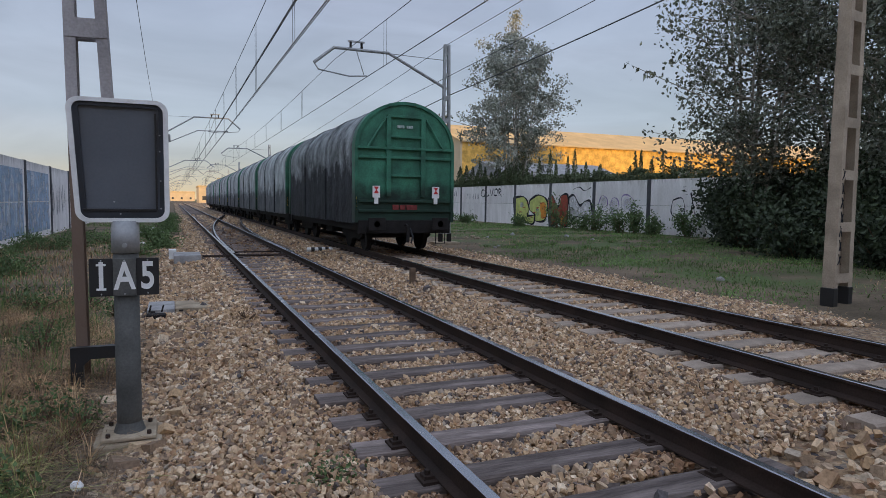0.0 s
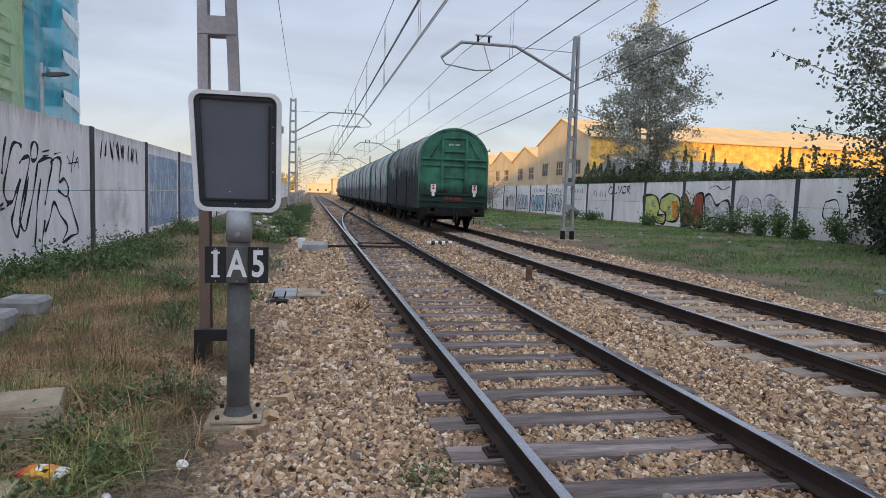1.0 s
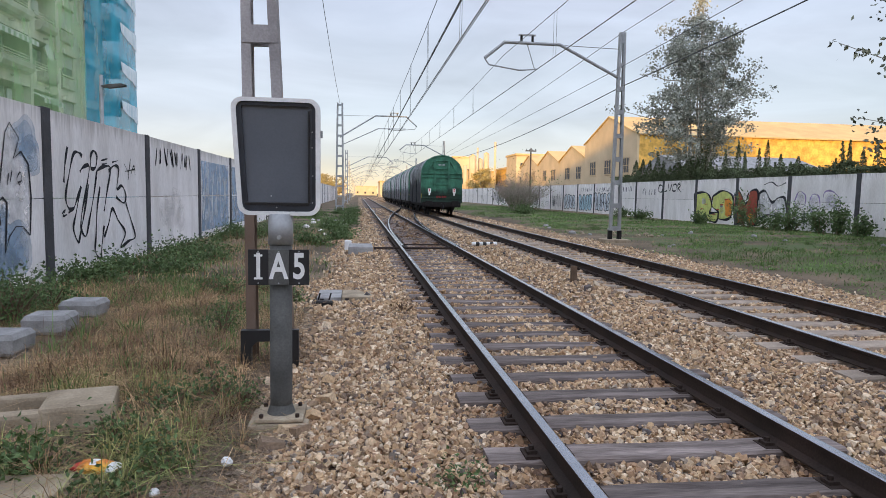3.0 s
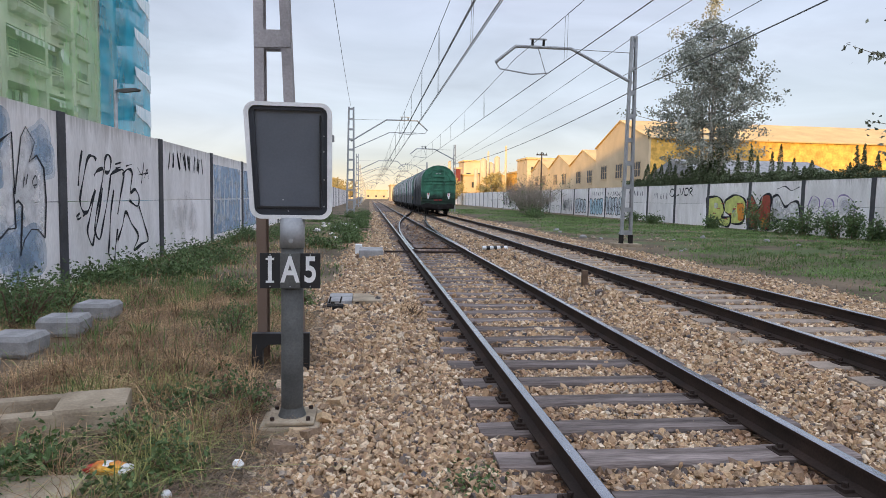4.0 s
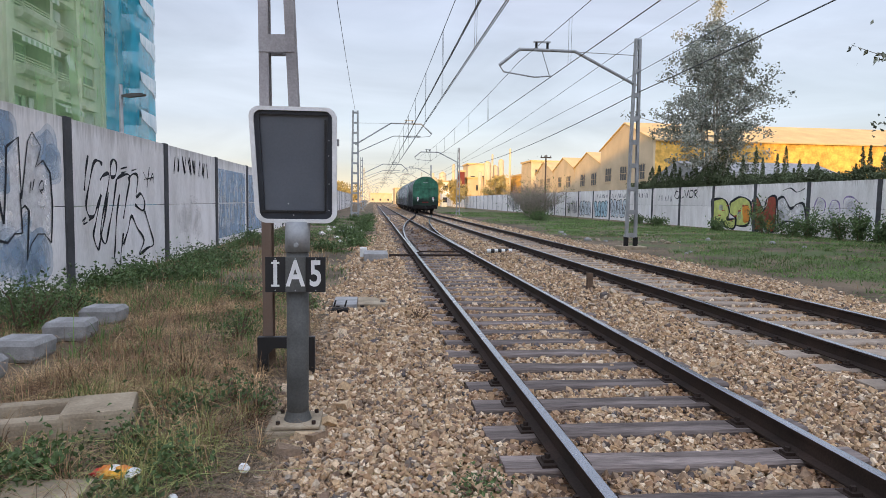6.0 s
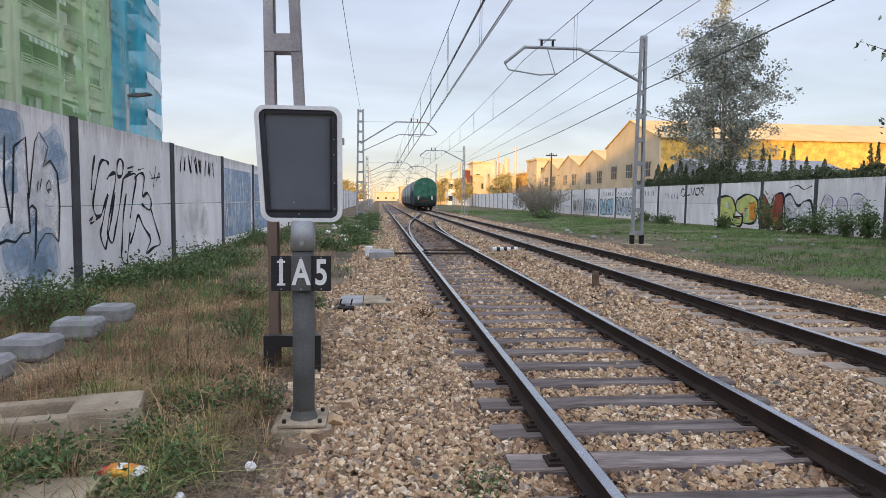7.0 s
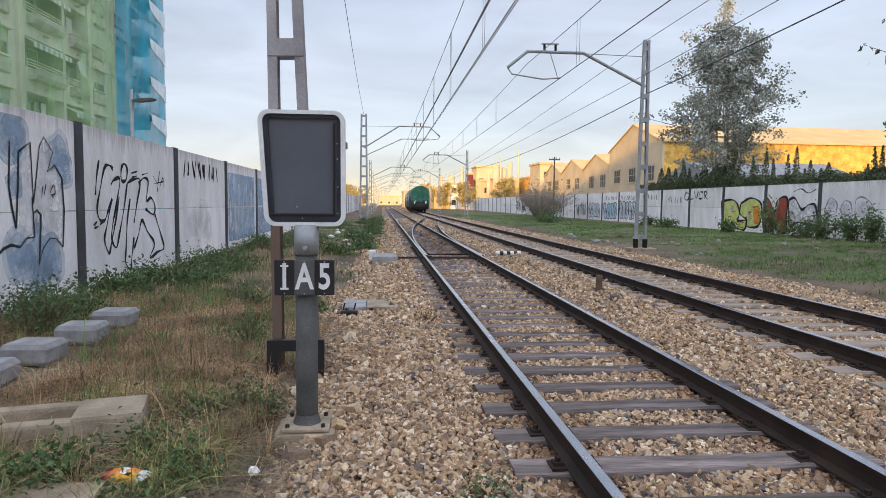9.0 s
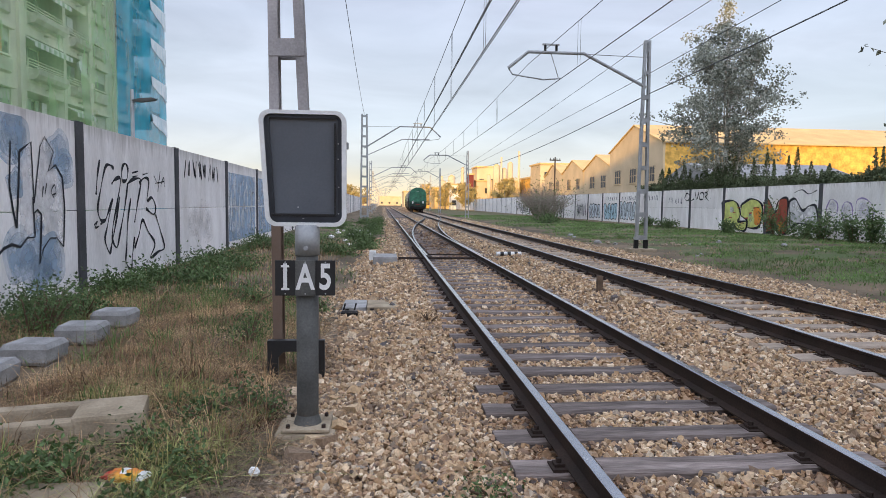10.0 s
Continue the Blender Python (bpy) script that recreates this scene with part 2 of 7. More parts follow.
M_CONCRETE = material("cast_concrete", (0.38, 0.315, 0.225), 0.9, spread=0.3, scale=3, fine=50, bump=0.7, tint=(0.24, 0.19, 0.13), detail_depth=0.006)
M_GREYSTONE = material("grey_cast_block", (0.35, 0.345, 0.335), 0.88, spread=0.3, scale=4, fine=50, bump=0.4)
M_GALV = material("galvanised_steel", (0.36, 0.37, 0.37), 0.6, metal=0.35, spread=0.2, scale=3, fine=40, bump=0.15)
M_MASTBROWN = material("rusted_mast", (0.40, 0.375, 0.37), 0.8, spread=0.3, scale=2, fine=40, bump=0.3)
M_TANMAST = material("tan_mast", (0.40, 0.33, 0.25), 0.85, spread=0.3, scale=2, fine=40, bump=0.3)
M_SIGPOST = material("signal_post_paint", (0.095, 0.095, 0.088), 0.65, spread=0.35, scale=4, fine=60, bump=0.2)
M_WHITE = material("white_paint", (0.78, 0.78, 0.76), 0.5, spread=0.1, scale=5, fine=40, bump=0.1)
M_BLACK = material("black_enamel", (0.016, 0.016, 0.017), 0.5, spread=0.25, scale=5, fine=50, bump=0.08)
M_SCREEN = material("dark_screen", (0.12, 0.132, 0.15), 0.16, spread=0.10, scale=2.0, fine=60, bump=0.01)
M_BEZEL = material("blue_black_bezel", (0.028, 0.033, 0.042), 0.45, spread=0.25, scale=5, fine=50, bump=0.06)
M_TARP = material("grimy_tarpaulin", (0.27, 0.29, 0.295), 0.8, spread=0.5, scale=1.5, fine=7, bump=0.9, tint=(0.055, 0.06, 0.064), streak=0.8, detail_depth=0.06)
M_TARP_PALE = material("pale_tarpaulin", (0.50, 0.53, 0.535), 0.75, spread=0.4, scale=1.3, fine=7, bump=0.9, tint=(0.19, 0.20, 0.205), streak=0.7, detail_depth=0.06)
M_WAGON = material("green_wagon_paint", (0.052, 0.195, 0.12), 0.6, spread=0.35, scale=1.6, fine=30, bump=0.15, tint=(0.028, 0.095, 0.062))
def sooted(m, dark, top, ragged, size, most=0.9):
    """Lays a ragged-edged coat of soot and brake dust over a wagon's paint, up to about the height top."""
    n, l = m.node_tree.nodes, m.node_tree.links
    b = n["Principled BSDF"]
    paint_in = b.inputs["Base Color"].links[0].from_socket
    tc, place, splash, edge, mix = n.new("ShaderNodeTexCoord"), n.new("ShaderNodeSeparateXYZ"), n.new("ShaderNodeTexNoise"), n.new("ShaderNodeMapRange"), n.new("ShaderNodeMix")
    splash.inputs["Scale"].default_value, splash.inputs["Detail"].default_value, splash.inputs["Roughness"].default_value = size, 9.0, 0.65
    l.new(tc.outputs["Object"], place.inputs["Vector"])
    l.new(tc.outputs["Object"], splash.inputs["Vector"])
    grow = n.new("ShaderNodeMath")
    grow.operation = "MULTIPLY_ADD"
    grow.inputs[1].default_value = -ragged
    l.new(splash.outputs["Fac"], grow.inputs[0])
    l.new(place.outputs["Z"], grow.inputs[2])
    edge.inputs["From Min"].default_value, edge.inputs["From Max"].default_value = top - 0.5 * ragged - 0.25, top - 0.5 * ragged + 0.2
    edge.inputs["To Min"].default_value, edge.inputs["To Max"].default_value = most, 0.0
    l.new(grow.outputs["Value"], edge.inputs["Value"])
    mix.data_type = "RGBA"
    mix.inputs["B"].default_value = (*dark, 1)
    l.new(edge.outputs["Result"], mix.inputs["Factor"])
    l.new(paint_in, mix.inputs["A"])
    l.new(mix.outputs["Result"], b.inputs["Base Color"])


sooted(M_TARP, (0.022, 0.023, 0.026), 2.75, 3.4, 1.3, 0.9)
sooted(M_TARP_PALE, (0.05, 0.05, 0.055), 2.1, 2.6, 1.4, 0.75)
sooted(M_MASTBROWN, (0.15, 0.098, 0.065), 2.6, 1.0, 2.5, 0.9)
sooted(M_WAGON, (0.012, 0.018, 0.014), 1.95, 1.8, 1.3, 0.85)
M_UNDER = material("brake_dust_steel", (0.022, 0.02, 0.019), 0.85, spread=0.3, scale=4, fine=40, bump=0.3)
M_RED = material("red_reflector", (0.55, 0.03, 0.03), 0.35, spread=0.1, scale=5, fine=40, bump=0)
M_YELLOW = material("yellow_paint", (0.55, 0.42, 0.05), 0.6, spread=0.2, scale=5, fine=40, bump=0.1)
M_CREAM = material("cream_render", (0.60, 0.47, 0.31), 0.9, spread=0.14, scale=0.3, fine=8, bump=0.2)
# ochre brick and roof sheet, yellowed further to add the low sun's gold
M_BRICK = material("sun_gilded_brick", (0.74, 0.44, 0.11), 0.9, spread=0.35, scale=1.2, fine=4, bump=0.4)
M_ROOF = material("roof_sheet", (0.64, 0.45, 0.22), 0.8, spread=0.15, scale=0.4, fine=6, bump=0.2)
M_GLASS = material("dark_window", (0.03, 0.033, 0.04), 0.45, spread=0.2, scale=1, fine=20, bump=0)
M_FACADE = material("cream_facade", (0.82, 0.79, 0.66), 0.85, spread=0.2, scale=0.5, fine=12, bump=0.2)
M_CABLE = material("cable", (0.10, 0.105, 0.11), 0.6, spread=0.1, scale=5, fine=40, bump=0)


# ---- mesh tools ----
def part(name, bm, mat, parent=None, label="", smooth=False):
    """Links a bmesh as one mesh object, under a thing or a part."""
    me = bpy.data.meshes.new(name)
    bmesh.ops.recalc_face_normals(bm, faces=bm.faces)
    bm.to_mesh(me)
    bm.free()
    for mm in (mat if isinstance(mat, (list, tuple)) else (mat,)):
        me.materials.append(mm)
    if smooth:
        me.shade_smooth()
    ob = new(name, me)
    if parent:
        ob.parent = parent
    if label:
        ob["label"] = label
    return ob


def box(bm, x0, x1, y0, y1, z0, z1, bevel=0.0, m=None, index=0):
    """A box between two corners, its edges rounded by bevel."""
    got = bmesh.ops.create_cube(bm, size=1.0)
    for v in got["verts"]:
        v.co = Vector((x0 + (v.co.x + 0.5) * (x1 - x0), y0 + (v.co.y + 0.5) * (y1 - y0), z0 + (v.co.z + 0.5) * (z1 - z0)))
    verts = got["verts"]
    faces = {f for v in verts for f in v.link_faces}
    if bevel:
        edges = {e for v in verts for e in v.link_edges}
        done = bmesh.ops.bevel(bm, geom=list(edges), offset=bevel, segments=2, affect="EDGES", profile=0.6)
        faces = set(done["faces"]) | {f for f in faces if f.is_valid}
        verts = list({v for f in faces for v in f.verts})
    for f in faces:
        f.material_index = index
    if m is not None:
        bmesh.ops.transform(bm, matrix=m, verts=verts)
    return verts


def tube(bm, points, radius, sides=6, end_radius=None, cap=True):
    """A round bar along points, tapering to end_radius."""
    pts = [Vector(p) for p in points]
    rings = []
    for i, p in enumerate(pts):
        d = (pts[min(i + 1, len(pts) - 1)] - pts[max(i - 1, 0)]).normalized()
        a = d.cross(Vector((0, 0, 1)) if abs(d.z) < 0.9 else Vector((1, 0, 0))).normalized()
        b = d.cross(a)
        r = radius if end_radius is None else radius + (end_radius - radius) * i / max(1, len(pts) - 1)
        rings.append([bm.verts.new(p + r * (math.cos(q) * a + math.sin(q) * b)) for q in (2 * math.pi * k / sides for k in range(sides))])
    for s, t in zip(rings, rings[1:]):
        for k in range(sides):
            bm.faces.new((s[k], s[(k + 1) % sides], t[(k + 1) % sides], t[k]))
    if cap:
        bm.faces.new(rings[0][::-1])
        bm.faces.new(rings[-1])
    return rings


def prism(bm, outline, axis, a, b, index=0):
    """A closed outline of (u, v) pairs pushed along axis from a to b. x: (y, z); y: (x, z); z: (x, y)."""
    def at(u, v, w):
        return {"x": (w, u, v), "y": (u, w, v), "z": (u, v, w)}[axis]
    lo = [bm.verts.new(at(u, v, a)) for u, v in outline]
    hi = [bm.verts.new(at(u, v, b)) for u, v in outline]
    n = len(outline)
    faces = [bm.faces.new((lo[i], lo[(i + 1) % n], hi[(i + 1) % n], hi[i])) for i in range(n)]
    faces += [bm.faces.new(lo[::-1]), bm.faces.new(hi)]
    for f in faces:
        f.material_index = index
    return lo + hi


def empty(name, x=0, y=0, z=0, rz=0):
    ob = new(name)
    ob.matrix_world = pose(x, y, z, 0, 0, rz)
    return ob



# ---- ground ----
X1L, X1R = 1.305, 3.045            # rail centres of the first line
RISE_ONE, RISE_TWO = 0.08, 0.20    # rail tops: the second line lies a little higher


def bend(y):
    """The second line and its masts swing gently aside in the distance."""
    u = min(max(0.0, y - 95.0), 95.0)
    return 0.0002 * u * u + 0.038 * max(0.0, y - 190.0)


def line2(y):
    return 5.87 + 0.0025 * y + bend(y)


def bed_rise(x):
    """How far the ballast is heaped up under the two lines."""
    return np.interp(x, (-0.3, 0.8, 3.6, 4.4, 7.5, 9.8), (0.0, RISE_ONE, RISE_ONE, RISE_TWO, RISE_TWO, 0.0))


def ground_z(x, y):
    z = -0.24 + 0.05 * noise.noise(Vector((x * 0.35, y * 0.35, 0)))
    if x < -0.9:
        z += min(1.0, (-0.9 - x) / 1.5) * 0.10
    if x > 9.5:
        z += min(1.0, (x - 9.5) / 6.0) * 0.25 * max(0.0, min(1.0, (70 - y) / 40))
    if -0.55 < x < 10.0:
        z = min(z, -0.42)
    return z


bm = bmesh.new()
xs = [-2500, -600, -150, -60, -30, -15, -10] + [-8 + 0.25 * i for i in range(30)] + [0, 3, 6, 9] + [9.4 + 0.6 * i for i in range(26)] + [30, 40, 60, 150, 600, 2500]
ys = [-2500, -300, -60, -15, -5, 0] + [1 + 0.3 * i for i in range(60)] + [20 + i for i in range(30)] + [55, 60, 70, 85, 100, 130, 180, 260, 500, 1200, 2500]
rows = [[bm.verts.new((x, y, ground_z(x, y) if abs(x) < 100 and -20 < y < 300 else (-0.42 if -0.55 < x < 10.0 else -0.24))) for x in xs] for y in ys]
for r0, r1 in zip(rows, rows[1:]):
    for i in range(len(xs) - 1):
        bm.faces.new((r0[i], r0[i + 1], r1[i + 1], r1[i]))
ground = tagged(part("ground", bm, M_EARTH, smooth=True), "bare earth ground with sparse grass beside the railway", "ground", kind="structure")

bm = bmesh.new()
prof = [(x, z + float(bed_rise(x))) for x, z in ((-1.0, -0.28), (-0.75, -0.225), (-0.3, -0.23), (0.8, -0.235), (3.6, -0.235), (4.4, -0.235), (7.5, -0.235), (9.6, -0.235), (10.9, -0.30))]
rows = [[bm.verts.new((x + (1.0 * min(1.0, max(0.0, (y - 24) / 8)) if x < 0 else 0) + (0.0025 * max(y, 0) + bend(y) if x > 4 else 0) + 0.08 * noise.noise(Vector((x, y * 0.8, 3))) * (x < 0 or x > 9.7), y, z)) for x, z in prof] for y in [-60, -40, -25] + [-12 + 0.7 * i for i in range(60)] + [32 + 6 * i for i in range(45)]]
for r0, r1 in zip(rows, rows[1:]):
    for i in range(len(prof) - 1):
        bm.faces.new((r0[i], r0[i + 1], r1[i + 1], r1[i]))
tagged(part("ballast_bed", bm, M_BED), "bed of crushed tan and pink limestone ballast, darkened as shade between stones", "ballast", kind="structure")

# ---- tracks ----
RAIL = ((-0.07, -0.165), (0.07, -0.165), (0.07, -0.153), (0.012, -0.13), (0.009, -0.04), (0.036, -0.028), (0.036, -0.006), (0.028, 0.0), (-0.028, 0.0), (-0.036, -0.006), (-0.036, -0.028), (-0.009, -0.04), (-0.012, -0.13), (-0.07, -0.153))


def rail(name, line, parent, label=""):
    """A flat-bottomed rail along (x, y) points; the top of its head is worn bright."""
    bm = bmesh.new()
    rings = []
    for i, (x, y, *up) in enumerate(line):
        p, q = line[max(0, i - 1)], line[min(len(line) - 1, i + 1)]
        d = Vector((q[0] - p[0], q[1] - p[1], 0)).normalized()
        side = Vector((d.y, -d.x, 0))
        rings.append([bm.verts.new(Vector((x, y, up[0] if up else 0.0)) + side * u + Vector((0, 0, v))) for u, v in RAIL])
    n = len(RAIL)
    for s, t in zip(rings, rings[1:]):
        for k in range(n):
            f = bm.faces.new((s[k], s[(k + 1) % n], t[(k + 1) % n], t[k]))
            f.material_index = 1 if k in (6, 7, 8) else 0
    bm.faces.new(rings[0])
    bm.faces.new(rings[-1][::-1])
    return part(name, bm, (M_RAIL, M_RAILHEAD), parent, label)


track_one = tagged(empty("track_one", 0, 0, RISE_ONE), "railway track of worn steel rails on dark timber sleepers", "railway track", kind="structure")
track_two = tagged(empty("track_two", 0, 0, RISE_TWO), "railway track of rusty steel rails on concrete sleepers", "railway track", kind="structure")
for x in (X1L, X1R):
    rail("rail", [(x, y) for y in (-12, 20, 60, 120, 260)], track_one)
for dx in (-0.87, 0.87):
    rail("rail", [(line2(y) + dx, y) for y in [-12, 20, 60] + [95 + 8 * i for i in range(22)]], track_two)


M_LITTER = material("dead_litter", (0.26, 0.20, 0.145), 0.9, spread=0.4, scale=1, fine=30, bump=0, tint=(0.13, 0.095, 0.07), island_random=0.6)
M_DULLRED = material("faded_red", (0.20, 0.05, 0.045), 0.8, spread=0.4, scale=8, fine=40, bump=0)
A_TURN = 0.00139                   # bend of the turnout's curve
def curve_x(y):
    """Offset of the diverging line from the first line: a bend, a straight, and the bend back into the second line."""
    gap = line2(90) - (X1L + X1R) / 2
    s, a = 2 * A_TURN * 38, A_TURN * 38 ** 2
    if y < 57:
        return A_TURN * max(0.0, y - 19) ** 2
    if y < 64:
        return a + s * (y - 57)
    k = gap - (a + s * 7)
    u = min(1.0, (y - 64) / (2 * k / s))
    return a + s * 7 + 2 * k * u * (1 - u / 2)


for x in (X1L, X1R):
    ys = [19.6 + 1.2 * i for i in range(64)]
    rail("switch_rail", [(x + curve_x(y) + 0.075 * max(0.0, 1 - (y - 20) / 9), y, 0.004 + 0.12 * min(1.0, max(0.0, (y - 50) / 35))) for y in ys], track_one, "curved switch rail with a bright worn head")
rail("check_rail", [(X1L + 0.10, y) for y in (55, 57, 62, 64)], track_one)


def sleeper_mesh(name, length, width, depth, mat, seed):
    """A sleeper across the line, its top split and worn uneven."""
    r = random.Random(seed)
    bm = bmesh.new()
    n = 9
    rings = []
    for i in range(n + 1):
        x = -length / 2 + length * i / n
        w, t = width / 2 * (1 + r.uniform(-0.06, 0.06)), r.uniform(-0.008, 0.006)
        rings.append([bm.verts.new(p) for p in ((x, -w, -depth), (x, w, -depth), (x, w, t - 0.02), (x, w - 0.015, t), (x, -w + 0.015, t + r.uniform(-0.006, 0.006)), (x, -w, t - 0.02))])
    for s, t in zip(rings, rings[1:]):
        for k in range(6):
            bm.faces.new((s[k], s[(k + 1) % 6], t[(k + 1) % 6], t[k]))
    bm.faces.new(rings[0])
    bm.faces.new(rings[-1][::-1])
    me = bpy.data.meshes.new(name)
    bmesh.ops.recalc_face_normals(bm, faces=bm.faces)
    bm.to_mesh(me)
    bm.free()
    me.materials.append(mat)
    return me


def clip_mesh():
    """A ribbed base plate with two clips and bolts, under a rail."""
    bm = bmesh.new()
    box(bm, -0.17, 0.17, -0.08, 0.08, -0.012, 0.008)
    for sx in (-1, 1):
        box(bm, sx * 0.115 - 0.035, sx * 0.115 + 0.035, -0.04, 0.04, 0.008, 0.03)
        tube(bm, [(sx * 0.115, 0, 0.03), (sx * 0.115, 0, 0.06)], 0.02, 6)
    me = bpy.data.meshes.new("fastening")
    bmesh.ops.recalc_face_normals(bm, faces=bm.faces)
    bm.to_mesh(me)
    bm.free()
    me.materials.append(M_RAIL)
    return me


TIMBERS = [sleeper_mesh("sleeper", 2.6, 0.25, 0.14, M_TIMBER, k) for k in range(5)]
LONG_TIMBERS = [sleeper_mesh("sleeper", 3.3, 0.25, 0.14, M_TIMBER, 20 + k) for k in range(2)] + [sleeper_mesh("sleeper", 4.2, 0.25, 0.14, M_TIMBER, 30 + k) for k in range(2)]
SLEEPERS = [sleeper_mesh("sleeper", 2.6, 0.27, 0.16, M_SLEEPER, 40 + k) for k in range(4)]
CLIP = clip_mesh()
SLEEPER_ONE, SLEEPER_TWO, PITCH, PITCH_TWO = 3.95, 5.87, 0.63, 0.6
pick = random.Random(5)
for i in range(-14, 284):
    y = SLEEPER_ONE + PITCH * i
    length = 2.6
    if 22 < y < 64:
        me = LONG_TIMBERS[(2 if y > 42 else 0) + pick.randrange(2)]
        length = 4.2 if y > 42 else 3.3
    else:
        me = TIMBERS[pick.randrange(5)]
    ob = new("sleeper", me)
    ob.parent = track_one
    ob.matrix_basis = pose((X1L + X1R) / 2 + (length - 2.6) / 2 + pick.uniform(-0.04, 0.04), y + pick.uniform(-0.025, 0.025), -0.168, 0, pick.uniform(-0.3, 0.3), pick.uniform(-0.8, 0.8))
    if y < 26:
        for x in (X1L, X1R):
            ob = new("fastening", CLIP)
            ob.parent = track_one
            ob.matrix_basis = pose(x, y, -0.165)
for i in range(-18, 280):
    y = SLEEPER_TWO + PITCH_TWO * i
    ob = new("sleeper", SLEEPERS[pick.randrange(4)])
    ob.parent = track_two
    ob.matrix_basis = pose(line2(y) + pick.uniform(-0.04, 0.04), y + pick.uniform(-0.02, 0.02), -0.172 - pick.uniform(0, 0.012), 0, pick.uniform(-0.4, 0.4), pick.uniform(-0.6, 0.6))
    if y < 26:
        for dx in (-0.87, 0.87):
            ob = new("fastening", CLIP)
            ob.parent = track_two
            ob.matrix_basis = pose(line2(y) + dx, y, -0.17)


def rod(parent, name, points, r=0.02):
    bm = bmesh.new()
    tube(bm, points, r, 6)
    return part(name, bm, M_RAIL, parent)


for i in range(13):
    y = SLEEPER_ONE + PITCH * (25 + i)
    for x in (X1L, X1R):
        bm = bmesh.new()
        box(bm, x - 0.05, x + 0.34, y - 0.09, y + 0.09, -0.164, -0.148, 0.004)
        part("slide_plate", bm, M_UNDER, track_one, "black oiled slide plate")
rod(track_one, "drive_rod", [(0.5, 19.95, -0.12), (3.0, 19.95, -0.12)], 0.025)
rod(track_one, "detector_rod", [(0.5, 20.35, -0.13), (3.0, 20.35, -0.13)], 0.018)
rod(track_one, "stretcher_bar", [(1.45, 21.4, -0.12), (3.0, 21.4, -0.12)], 0.022)


# ---- loose ballast ----
def stones(name, count, area, size, z, keep, label, seed, chunky=False):
    """Many small angular stones scattered over area (x0, x1, y0, y1)."""
    g = np.random.default_rng(seed)
    x, y = g.uniform(area[0], area[1], count), g.uniform(area[2], area[3], count)
    ok = keep(x, y, g)
    x, y = x[ok], y[ok]
    n = len(x)
    s = size * g.lognormal(0.0, 0.28, (n, 1)) * g.uniform(0.65, 1.25, (n, 3)) * np.array([1, 1, 0.8])
    if chunky:
        bm = bmesh.new()
        bmesh.ops.create_icosphere(bm, subdivisions=1, radius=0.62)
        base = np.array([tuple(v.co) for v in bm.verts])
        flat = np.array([[v.index for v in f.verts] for f in bm.faces])
        bm.free()
    else:
        base = np.array([(a, b, c) for c in (-1, 1) for b in (-1, 1) for a in (-1, 1)], float) * 0.5
        flat = np.array([(0, 2, 3, 1), (4, 5, 7, 6), (0, 1, 5, 4), (2, 6, 7, 3), (0, 4, 6, 2), (1, 3, 7, 5)])
    k0 = len(base)
    v = base[None] * g.uniform(0.60 if chunky else 0.70, 1.18, (n, k0, 1)) * (1 + g.uniform(-0.26, 0.16, (n, k0, 3))) * s[:, None, :] * 1.1
    q = g.normal(size=(n, 4))
    q /= np.linalg.norm(q, axis=1, keepdims=True)
    w, i, j, k = q.T
    rot = np.stack([1 - 2 * (j * j + k * k), 2 * (i * j - k * w), 2 * (i * k + j * w), 2 * (i * j + k * w), 1 - 2 * (i * i + k * k), 2 * (j * k - i * w), 2 * (i * k - j * w), 2 * (j * k + i * w), 1 - 2 * (i * i + j * j)], 1).reshape(n, 3, 3)
    v = np.einsum("nij,nkj->nki", rot, v) + np.stack([x, y, z(x, y) + g.uniform(-0.75, 0.55, n) * size], 1)[:, None, :]
    f = (flat[None] + k0 * np.arange(n)[:, None, None]).reshape(-1, flat.shape[1])
    me = bpy.data.meshes.new(name)
    me.from_pydata(v.reshape(-1, 3), [], f.tolist())
    me.materials.append(M_STONE)
    return tagged(new(name, me), label, "ballast", kind="stuff")


def bed_z(x, y):
    mid = (x > 0.8) & (x < 3.7)
    return bed_rise(x) + np.where(x < -0.6, -0.205 - np.clip(-0.6 - x, 0, 0.6) * 0.1, np.where(mid, -0.205, np.where((x > 4.5) & (x < 7.3), -0.222, -0.20))) + 0.012 * np.sin(x * 3.1 + np.sin(y * 1.7)) - np.where(x > 9.7, (x - 9.7) * 0.06, 0)


